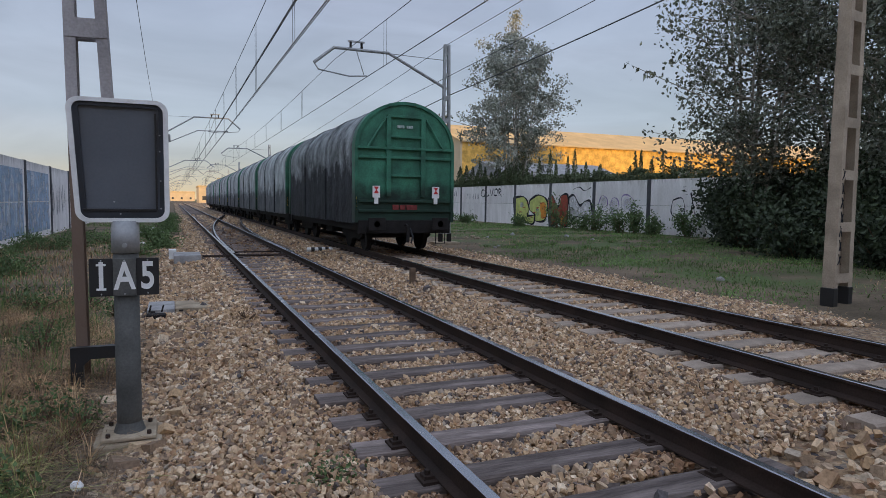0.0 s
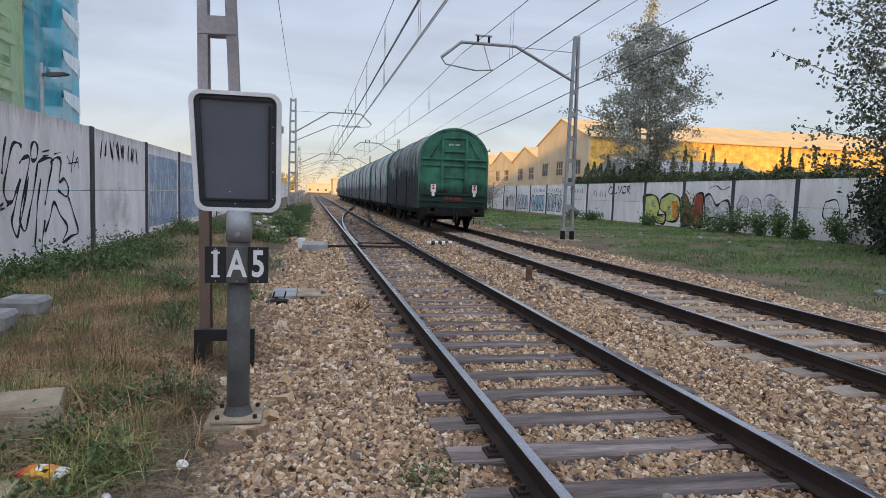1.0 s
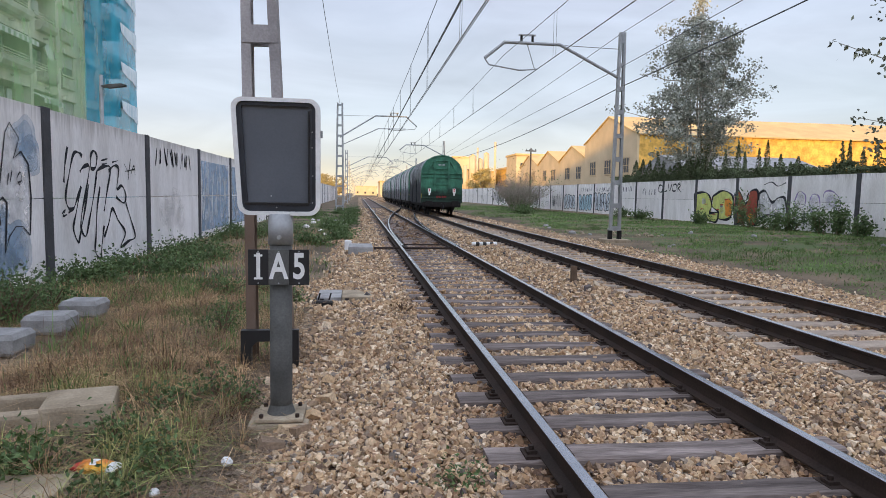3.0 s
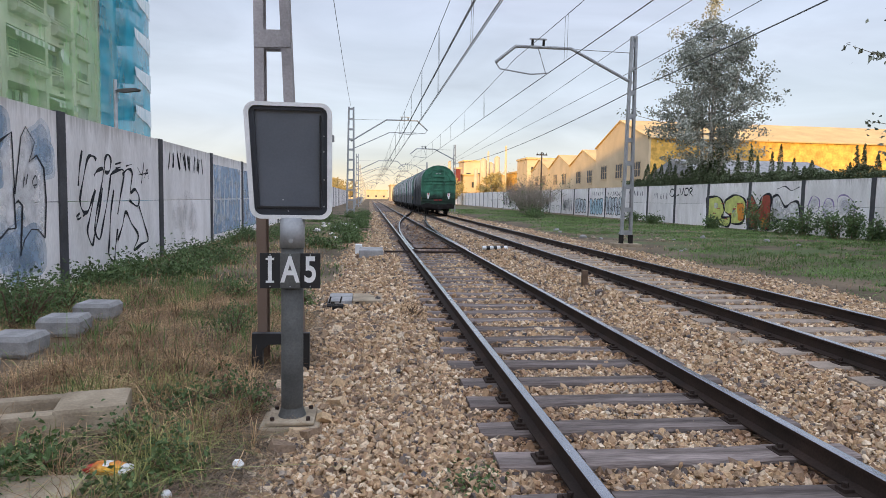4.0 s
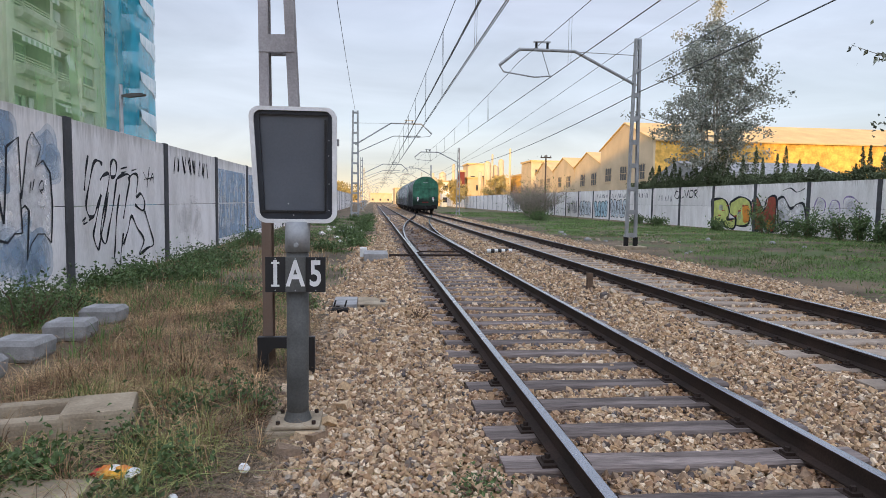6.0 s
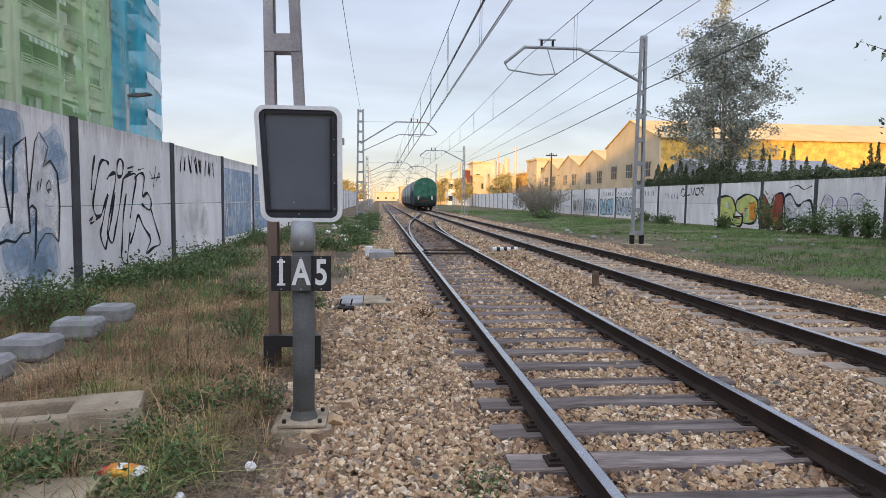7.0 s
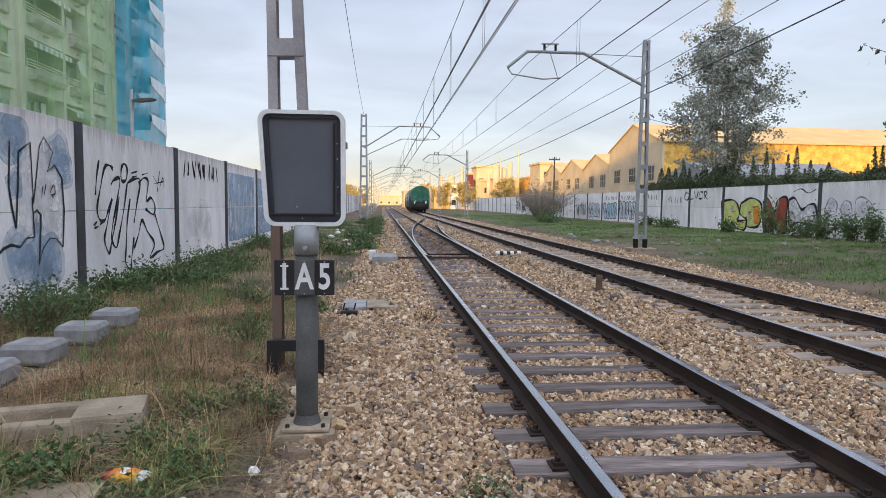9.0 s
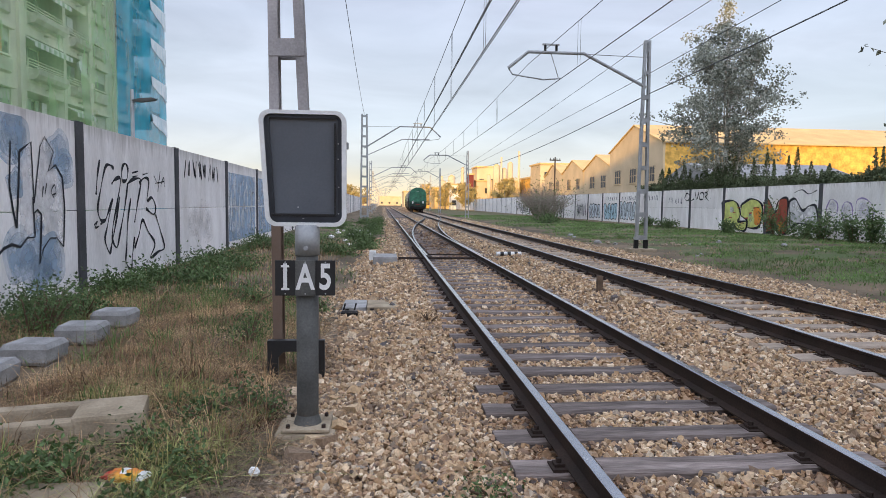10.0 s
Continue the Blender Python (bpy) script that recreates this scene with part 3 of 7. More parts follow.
def keep_stone(x, y, g):
    """Leaves rails and the tops of sleepers free, and thins out at the edges of the bed."""
    ok = np.ones(len(x), bool)
    l2 = np.vectorize(line2)(y)
    for c in (X1L, X1R, l2 - 0.87, l2 + 0.87):
        ok &= np.abs(x - c) > 0.085
    d1 = np.abs((y - SLEEPER_ONE + PITCH / 2) % PITCH - PITCH / 2)
    d2 = np.abs((y - SLEEPER_TWO + PITCH_TWO / 2) % PITCH_TWO - PITCH_TWO / 2)
    ok &= ~((d1 < 0.135) & (x > 0.87) & (x < 3.48) & (g.random(len(x)) > 0.03))
    ok &= ~((d2 < 0.155) & (np.abs(x - l2) < 1.34) & (g.random(len(x)) > 0.02))
    turn = np.vectorize(curve_x)(y)
    for c in (X1L, X1R):
        ok &= (np.abs(x - c - turn) > 0.17) | (y < 19.5) | (y > 90)
    edge = -0.75 + 0.35 * np.sin(y * 0.9) + 0.2 * np.sin(y * 2.7 + 1)
    ok &= g.random(len(x)) < np.clip((x - edge) / 0.5 + 0.5, 0.04, 1)
    ok &= g.random(len(x)) < np.clip((10.5 + 0.3 * np.sin(y) - x) / 0.9, 0.0, 1)
    ok &= (x < 1.7 * y + 1.2) | (y < 2.9)
    return ok


stones("ballast_stones", 30000, (-1.5, 7.5, 2.9, 6.3), 0.030, bed_z, keep_stone, "loose crushed limestone ballast in tan, pink and grey", 7)
stones("ballast_stones", 15000, (-1.5, 7.5, 2.9, 6.3), 0.034, bed_z, keep_stone, "loose crushed limestone ballast in tan, pink and grey", 1, True)
stones("ballast_stones", 37000, (-1.5, 11.0, 6.3, 9.5), 0.036, bed_z, keep_stone, "loose crushed limestone ballast in tan, pink and grey", 6)
stones("ballast_stones", 40000, (-1.5, 11.0, 9.5, 17.0), 0.042, bed_z, keep_stone, "loose crushed limestone ballast in tan, pink and grey", 2)
stones("ballast_stones", 30000, (-1.5, 11.0, 17.0, 34.0), 0.050, bed_z, keep_stone, "loose crushed limestone ballast in tan, pink and grey", 3)
stones("ballast_stones", 15000, (0.2, 10.2, 34.0, 75.0), 0.075, bed_z, keep_stone, "loose crushed limestone ballast in tan, pink and grey", 5)
stones("ballast_stones", 7000, (-1.2, 10.4, -5.0, 2.9), 0.062, bed_z, keep_stone, "loose crushed limestone ballast in tan, pink and grey", 8)
stones("ballast_stones", 26, (-1.3, -0.2, 3.6, 9.0), 0.11, bed_z, keep_stone, "larger pale stones on the ballast", 4)


# ---- walls ----
def wall_run(parent, x, first, pitch, count, z0, z1, joint):
    """Posts with two stacked panels between each pair."""
    meshes = {}
    def shared(key, name, mat, *b):
        if key not in meshes:
            bm = bmesh.new()
            box(bm, *b)
            ob = part(name, bm, mat, parent)
            meshes[key] = ob.data
            return ob
        ob = new(name, meshes[key])
        ob.parent = parent
        return ob
    for i in range(count):
        y = first + pitch * i
        shared("post", "post", M_POST, x - 0.11, x + 0.11, -0.14, 0.14, z0 - 0.3, z1 + 0.02, 0.012).matrix_basis = pose(0, y, 0)
        shared("low", "panel", M_PANEL, x - 0.07, x + 0.07, 0.14, pitch - 0.14, z0, joint - 0.007, 0.008).matrix_basis = pose(0, y, 0)
        shared("high", "panel", M_PANEL, x - 0.07, x + 0.07, 0.14, pitch - 0.14, joint + 0.007, z1, 0.008).matrix_basis = pose(0, y, 0)
        shared("foot", "plinth", M_CONCRETE, x - 0.16, x + 0.16, 0.14, pitch - 0.14, z0 - 0.4, z0 - 0.004, 0.01).matrix_basis = pose(0, y, 0)


def rain_streaked(m, top):
    """Grey-brown runs of dirt below the top edge of the panels, ragged and uneven in length."""
    n, l = m.node_tree.nodes, m.node_tree.links
    b = n["Principled BSDF"]
    clean = b.inputs["Base Color"].links[0].from_socket
    tc, mp, runs, place, add, edge, mix = (n.new("ShaderNode" + k) for k in ("TexCoord", "Mapping", "TexNoise", "SeparateXYZ", "Math", "MapRange", "Mix"))
    mp.inputs["Scale"].default_value = (9.0, 9.0, 0.5)
    runs.inputs["Scale"].default_value, runs.inputs["Detail"].default_value = 1.0, 6.0
    l.new(tc.outputs["Object"], mp.inputs["Vector"])
    l.new(mp.outputs["Vector"], runs.inputs["Vector"])
    l.new(tc.outputs["Object"], place.inputs["Vector"])
    add.operation, add.inputs[1].default_value = "MULTIPLY_ADD", 1.5
    l.new(runs.outputs["Fac"], add.inputs[0])
    l.new(place.outputs["Z"], add.inputs[2])
    edge.inputs["From Min"].default_value, edge.inputs["From Max"].default_value = top + 0.50, top + 0.95
    edge.inputs["To Max"].default_value = 0.62
    l.new(add.outputs["Value"], edge.inputs["Value"])
    mix.data_type = "RGBA"
    mix.inputs["B"].default_value = (0.27, 0.24, 0.21, 1)
    l.new(edge.outputs["Result"], mix.inputs["Factor"])
    l.new(clean, mix.inputs["A"])
    l.new(mix.outputs["Result"], b.inputs["Base Color"])


rain_streaked(M_PANEL, 3.1)
wall_left = tagged(empty("wall_left"), "grey precast concrete boundary wall with dark posts and graffiti", "wall", kind="structure")
wall_run(wall_left, -5.80, 12.68 - 5.78 * 3, 5.78, 32, -0.12, 3.12, 1.46)
wall_right = tagged(empty("wall_right"), "pale precast concrete boundary wall with dark posts and graffiti", "wall", kind="structure")
wall_run(wall_right, 24.6, 33.95 - 5.15 * 6, 5.15, 56, 0.0, 3.05, 1.6)


# ---- signal with its number plates ----
def rounded(w, h, r, n=6):
    """Outline of a rounded rectangle about the origin."""
    pts = []
    for cx, cy, a0 in ((w / 2 - r, h / 2 - r, 0), (-w / 2 + r, h / 2 - r, 90), (-w / 2 + r, -h / 2 + r, 180), (w / 2 - r, -h / 2 + r, 270)):
        pts += [(cx + r * math.cos(radians(a0 + 90 * k / n)), cy + r * math.sin(radians(a0 + 90 * k / n))) for k in range(n + 1)]
    return pts


def leaning(outline):
    """The signal's rim narrows downwards on one side."""
    return [(u + (0.045 * (0.45 - v) / 0.9 * min(1.0, -u / 0.25) if u < 0 else 0.0), v) for u, v in outline]


def ring(bm, outer, inner, y0, y1):
    """A frame between two outlines of equal length in (x, z), from y0 to y1."""
    n = len(outer)
    grid = [[bm.verts.new((u, y, v)) for u, v in o] for o, y in ((outer, y0), (outer, y1), (inner, y1), (inner, y0))]
    for a in range(4):
        b = (a + 1) % 4
        for k in range(n):
            bm.faces.new((grid[a][k], grid[a][(k + 1) % n], grid[b][(k + 1) % n], grid[b][k]))


def letters(text, size, mat, parent, m, name="character", thick=0.002):
    """Raised characters in the built-in font."""
    cu = bpy.data.curves.new(name, "FONT")
    cu.body, cu.size, cu.extrude, cu.align_x, cu.align_y = text, size, thick, "CENTER", "CENTER"
    cu.offset = size * 0.022
    ob = new(name, cu)
    me = bpy.data.meshes.new_from_object(ob)
    bpy.data.objects.remove(ob)
    me.materials.clear()
    me.materials.append(mat)
    ob = new(name, me)
    ob.parent = parent
    ob.matrix_basis = m
    return ob


def signal():
    s = tagged(empty("track_signal", -0.60, 5.05, -0.15), "unlit dark signal screen with pale rounded rim on a grey post", "signal")
    head = part("housing", (lambda b: (prism(b, leaning(rounded(0.60, 0.84, 0.07)), "y", 0.0, 0.26), b)[1])(bmesh.new()), M_BLACK, s, "black sheet steel housing")
    head.matrix_basis = pose(-0.025, -0.02, 2.085, 3, 0, 0)
    bm = bmesh.new()
    ring(bm, leaning(rounded(0.675, 0.905, 0.085)), leaning(rounded(0.605, 0.845, 0.06)), -0.06, 0.015)
    part("rim", bm, M_WHITE, head, "pale grey rounded rim")
    bm = bmesh.new()
    ring(bm, leaning(rounded(0.604, 0.844, 0.06)), [(u + 0.004, v + 0.016) for u, v in leaning(rounded(0.535, 0.755, 0.02))], -0.045, -0.004)
    part("bezel", bm, M_BEZEL, head, "blue-black bezel")
    bm = bmesh.new()
    prism(bm, [(u + 0.004, v + 0.016) for u, v in leaning(rounded(0.537, 0.757, 0.015))], "y", -0.020, -0.006)
    part("screen", bm, M_SCREEN, head, "dark glossy screen")
    bm = bmesh.new()
    box(bm, -0.245, 0.25, -0.052, -0.03, -0.372, -0.352, 0.004)
    box(bm, 0.242, 0.256, -0.056, -0.03, -0.36, 0.36, 0.003)
    part("screen_frame", bm, M_BLACK, head)
    for u, v in ((0.275, 0.08), (0.278, -0.14), (0.0, -0.39), (-0.04, -0.30), (0.276, 0.2), (0.277, -0.35)):
        bm = bmesh.new()
        tube(bm, [(u, -0.047, v), (u, -0.055, v)], 0.006, 8)
        part("screw", bm, M_GALV, head)
    bm = bmesh.new()
    box(bm, 0.333, 0.352, 0.0, 0.06, 0.16, 0.215, 0.006)
    part("hinge", bm, M_GALV, head)
    bm = bmesh.new()
    tube(bm, [(0, 0, 0.02), (0, 0, 0.17), (0, 0, 1.62)], 0.088, 20)
    part("post", bm, M_SIGPOST, s, "grey painted round post", True)
    bm = bmesh.new()
    tube(bm, [(0, 0, 1.40), (0, 0, 1.64)], 0.098, 20)
    part("collar", bm, M_GALV, s, "grey steel collar", True)
    bm = bmesh.new()
    tube(bm, [(0, -0.095, 1.46), (0, -0.115, 1.46)], 0.018, 8)
    part("bolt", bm, M_GALV, s)
    bm = bmesh.new()
    tube(bm, [(0, 0, 0.02), (0, 0, 0.10)], 0.115, 28, 0.088, False)
    part("flare", bm, M_SIGPOST, s)
    bm = bmesh.new()
    box(bm, -0.19, 0.19, -0.19, 0.19, 0.0, 0.028, 0.008)
    part("base_plate", bm, M_CONCRETE, s, "dusty tan base plate")
    for sx in (-1, 1):
        for sy in (-1, 1):
            bm = bmesh.new()
            tube(bm, [(sx * 0.14, sy * 0.14, 0.028), (sx * 0.14, sy * 0.14, 0.055)], 0.018, 6)
            part("anchor_bolt", bm, M_RAIL, s)
    for k, (x, c, mat) in enumerate(((-0.16, "I", M_BLACK), (-0.004, "A", M_SIGPOST), (0.152, "5", M_BLACK))):
        bm = bmesh.new()
        y = -0.10 if k != 1 else -0.108
        box(bm, x - 0.078, x + 0.078, y - 0.008, y, 1.085, 1.365, 0.003)
        plate = part("number_plate", bm, mat, s, "dark plate with one pale character")
        ch = letters(c, 0.285, M_WHITE, plate, pose(x, y - 0.0105, 1.225, 90, 0, 0))
        ch.scale = (0.72, 1, 1)
        if c == "I":
            bm = bmesh.new()
            for z in (1.13, 1.31):
                box(bm, x - 0.032, x + 0.032, y - 0.0125, y - 0.008, z, z + 0.016)
            tagged(part("serif", bm, M_WHITE, plate), kind="stuff")
        for z in (1.10, 1.35):
            bm = bmesh.new()
            tube(bm, [(x, y - 0.008, z), (x, y - 0.012, z)], 0.006, 8)
            part("screw", bm, M_GALV, plate)
    return s


signal()
bm = bmesh.new()
box(bm, -0.84, -0.37, 4.83, 5.28, -0.35, -0.158, 0.02)
tagged(part("signal_foundation", bm, M_CONCRETE), "worn concrete foundation slab under the signal post", "foundation")


# ---- overhead line: masts, arms, wires ----
def mast(x, y, z, tall, foot, top, mat, rz=0, deep=0.16, battens=None, label="", base=True):
    """A tapering mast of two channel legs joined by batten plates; the pair spreads along its own x."""
    m = tagged(empty("catenary_mast", x, y, z, rz), label or "tapering grey steel catenary mast of two legs with batten plates", "mast", group="catenary masts")
    for s in (-1, 1):
        bm = bmesh.new()
        lw = foot * 0.2
        t, e = lw * 0.28, 0.014
        shape = ((0, -deep / 2), (lw, -deep / 2), (lw, -deep / 2 + e), (t, -deep / 2 + e), (t, deep / 2 - e), (lw, deep / 2 - e), (lw, deep / 2), (0, deep / 2))
        lo, hi = ([bm.verts.new((s * (half - a), d, h)) for a, d in shape] for h, half in ((0.0, foot / 2), (tall, top / 2)))
        for k in range(8):
            bm.faces.new((lo[k], lo[(k + 1) % 8], hi[(k + 1) % 8], hi[k]))
        bm.faces.new(lo)
        bm.faces.new(hi[::-1])
        part("leg", bm, mat, m)
    for h in battens or [0.5 + 0.95 * k for k in range(int((tall - 0.6) / 0.95) + 1)]:
        half = foot / 2 + (top - foot) / 2 * h / tall
        for d in (-deep / 2 - 0.009, deep / 2 + 0.001):
            bm = bmesh.new()
            box(bm, -half + 0.005, half - 0.005, d, d + 0.008, h - 0.09, h + 0.09)
            part("batten", bm, mat, m)
    if base:
        bm = bmesh.new()
        box(bm, -foot / 2 - 0.3, foot / 2 + 0.3, -0.4, 0.4, -0.5, 0.06, 0.03)
        tagged(part("mast_foundation", bm, M_CONCRETE), "weathered concrete mast foundation block", "foundation").matrix_basis = pose(x, y, z, 0, 0, rz)
    return m


def arm(parent, side, reach, z_root, z_top, drop):
    """A bent bracket out over the line with registration tube, insulators and hangers. side: -1 towards -x."""
    bm = bmesh.new()
    pts = [(0, 0, z_root), (side * reach * 0.46, 0, z_top), (side * reach * 0.86, 0, z_top), (side * reach, 0, z_top - drop)]
    tube(bm, pts, 0.065, 8)
    part("arm", bm, M_GALV, parent, "grey bent tube arm")
    bm = bmesh.new()
    tube(bm, [(side * reach, 0, z_top - drop), (side * reach * 0.97, 0, z_top - drop - 0.25), (side * reach * 0.75, 0, z_top - drop - 0.42), (side * reach * 0.62, 0, z_top - drop - 0.35)], 0.03, 6)
    part("registration_arm", bm, M_GALV, parent)
    bm = bmesh.new()
    tube(bm, [(side * reach * 0.70, 0, z_top), (side * reach * 0.64, 0, z_top - drop - 0.36)], 0.018, 6)
    part("strut", bm, M_GALV, parent)
    for k, u in enumerate((0.66, 0.74)):
        bm = bmesh.new()
        tube(bm, [(side * reach * u, 0, z_top + 0.05), (side * reach * u, 0, z_top + 0.3)], 0.05, 8)
        part("insulator", bm, M_UNDER, parent)
    bm = bmesh.new()
    box(bm, side * reach * 0.64 if side > 0 else side * reach * 0.76, side * reach * 0.76 if side > 0 else side * reach * 0.64, -0.04, 0.04, z_top + 0.28, z_top + 0.34)
    part("clamp", bm, M_GALV, parent)
    bm = bmesh.new()
    tube(bm, [(0, 0, z_top - 0.06), (side * reach * 0.46, 0, z_top - 0.02)], 0.016, 6)
    part("stay", bm, M_GALV, parent)


# the mast close behind the signal, rusty brown below
near_mast = mast(-0.93, 6.95, -0.2, 9.4, 0.50, 0.17, M_MASTBROWN, 0, 0.2, battens=[3.5 + 1.05 * k for k in range(5)], label="tall brown steel mast of two legs with batten plates", base=False)
near_mast.matrix_world = pose(-0.92, 6.95, -0.2, 0, -1.6, 0)
bm = bmesh.new()
prism(bm, [(-1.21, -0.25), (-1.10, -0.25), (-1.10, 0.02), (-1.04, 0.08), (-0.78, 0.08), (-0.72, 0.02), (-0.72, -0.25), (-0.61, -0.25), (-0.61, 0.20), (-1.21, 0.20)], "y", 6.70, 6.78)
tagged(part("mast_footing", bm, M_BLACK), "black tarred footing bracket around the mast's legs", "footing")

RIGHT_MASTS = (25.4, 80.5, 121.0, 152.0, 190.0, 232.0)
LEFT_MASTS = (62.0, 105.0, 140.0, 180.0, 225.0)
for k, y in enumerate(RIGHT_MASTS):
    x = 10.6 + bend(y)
    m = mast(x, y, -0.12, 8.45, 0.50, 0.26, M_GALV, 0)
    arm(m, -1, x - line2(y) + 1.0, 6.6, 7.85, 0.65)
    if k == 0:
        for u in (-0.27, 0.13):
            bm = bmesh.new()
            box(bm, u, u + 0.14, -0.10, 0.10, 0.05, 0.42, 0.01)
            part("tarred_foot", bm, M_UNDER, m, "black tarred foot")
for k, y in enumerate(LEFT_MASTS):
    x = -1.75 if k == 0 else -1.75 - 0.004 * (y - 62)
    m = mast(x, y, -0.12, 10.2 if k == 0 else 8.6, 0.85 if k == 0 else 0.6, 0.6 if k == 0 else 0.4, M_GALV, 0)
    arm(m, 1, 2.22 - x + 3.3, 7.0 if k == 0 else 5.9, 9.1 if k == 0 else 7.6, 0.9)
    bm = bmesh.new()
    tube(bm, [(0, 0, 6.2 if k == 0 else 5.3), (3.6, 0, 7.9 if k == 0 else 6.6), (6.2, 0, 7.95 if k == 0 else 6.65)], 0.045, 6)
    part("lower_arm", bm, M_GALV, m)
for k in range(7):
    y = 262 + 38 * k
    for x, s, reach in ((-2.4, 1, 5.6), (10.6 + bend(y), -1, 5.6)):
        arm(mast(x, y, -0.2, 8.5, 0.5, 0.3, M_GALV, 0, base=False), s, reach, 6.2, 7.6, 0.7)
big = mast(11.2, 7.85, -0.16, 9.0, 0.62, 0.42, M_TANMAST, 8, 0.22, label="tall weathered tan mast with black scrawl near its foot", base=False)
for u in (-0.325, 0.175):
    bm = bmesh.new()
    box(bm, u, u + 0.15, -0.125, 0.125, -0.05, 0.32, 0.01)
    part("tarred_foot", bm, M_BLACK, big, "black tarred foot")


def sagging(a, b, sag, n=14):
    a, b = Vector(a), Vector(b)
    return [a.lerp(b, i / n) - Vector((0, 0, sag * 4 * (i / n) * (1 - i / n))) for i in range(n + 1)]


def wire(name, points, r, label, mat=M_CABLE):
    bm = bmesh.new()
    tube(bm, points, r, 5)
    return tagged(part(name, bm, mat), label, "wire", group="overhead wires")


def overhead(x_of, spans, contact, high, sag):
    """A contact wire hung on droppers from a messenger wire, span by span."""
    for y0, y1 in zip(spans, spans[1:]):
        line = sagging((x_of(y0), y0, high), (x_of(y1), y1, high), sag)
        w = wire("messenger_wire", line, 0.011, "dark messenger wire carrying the contact wire on droppers")
        n = 8
        for i in range(1, n):
            y = y0 + (y1 - y0) * (i / n)
            u = i / n
            bm = bmesh.new()
            for d in (0.0, 0.28):
                tube(bm, [(x_of(y), y + d, high - sag * 4 * u * (1 - u)), (x_of(y), y + d, contact)], 0.005, 4)
            part("dropper", bm, M_CABLE, w)
        wire("contact_wire", [(x_of(y0), y0, contact), (x_of(y1), y1, contact)], 0.013, "dark grooved copper contact wire over the track")


overhead(lambda y: 2.2, (-40, 7, 62, 105, 140, 180, 225), 5.05, 7.28, 0.16)
overhead(lambda y: line2(y) - 0.2, (-30, 25.4, 80.5, 121, 152, 190, 232), 5.76, 7.25, 0.38)
for x in (2.19, 2.22):
    wire("feeder_wire", [(x, -40, 5.9), (x, 62, 5.88), (x - 0.05, 140, 5.9)], 0.013, "dark feeder wire beside the catenary")
wire("contact_wire", [(2.25, -40, 5.06), (2.24, 62, 5.06), (2.2, 140, 5.06)], 0.010, "dark grooved copper contact wire over the track")
CABLE_POSTS = [(11.2, 7.85, 7.0), (10.72, 25.4, 6.22), (10.72, 80.5, 6.0)] + [(10.72 + bend(y), y, 6.1) for y in (121, 152, 190)]
for a, c in zip(CABLE_POSTS, CABLE_POSTS[1:]):
    wire("line_cable", sagging(a, c, 0.06 if a[1] < 10 else 0.6), 0.02, "black cable strung along the masts")
wire("line_cable", sagging((11.9, -20, 8.6), CABLE_POSTS[0], 0.2), 0.02, "black cable strung along the masts")
for posts in (((10.6, -30, 9.4), (10.6, 25.4, 8.33), (10.6, 80.5, 6.6), (10.74, 121, 6.9), (11.25, 152, 6.9), (12.4, 190, 6.9)), ((10.6, -30, 9.0), (10.6, 25.4, 6.97), (10.6, 80.5, 6.25), (10.74, 121, 6.5), (11.25, 152, 6.5), (12.4, 190, 6.5))):
    for a, c in zip(posts, posts[1:]):
        wire("line_cable", sagging(a, c, 0.12 if a[1] < 30 else 0.3), 0.012, "thin dark wire strung along the masts")
wire("guard_wire", sagging((-1.2, 6.95, 9.1), (-1.75, 62, 10.0), 0.5), 0.012, "thin dark guard wire between mast tops")


# ---- covered wagons ----
M_FADED = material("faded_white_marking", (0.42, 0.46, 0.44), 0.7, spread=0.5, scale=14, fine=50, bump=0, tint=(0.12, 0.22, 0.18))
HALF, FLOOR, SHOULDER, RISE, LONG = 1.48, 1.02, 3.15, 1.28, 11.35


def arch(half, base, shoulder, rise, n=18):
    return [(-half, base)] + [(half * math.cos(a), shoulder + rise * math.sin(a)) for a in (math.pi * (1 - k / n) for k in range(n + 1))] + [(half, base)]


def wheelset(parent, x, y):
    w = empty("wheelset")
    w.parent = parent
    w.matrix_basis = pose(x, y, 0.44)
    for s in (-1, 1):
        bm = bmesh.new()
        tube(bm, [(s * 0.80, 0, 0), (s * 0.835, 0, 0)], 0.465, 24)
        tube(bm, [(s * 0.835, 0, 0), (s * 0.935, 0, 0)], 0.44, 24)
        part("wheel", bm, M_UNDER, w)
    bm = bmesh.new()
    tube(bm, [(-1.05, 0, 0), (1.05, 0, 0)], 0.085, 10)
    part("axle", bm, M_UNDER, w)
    return w


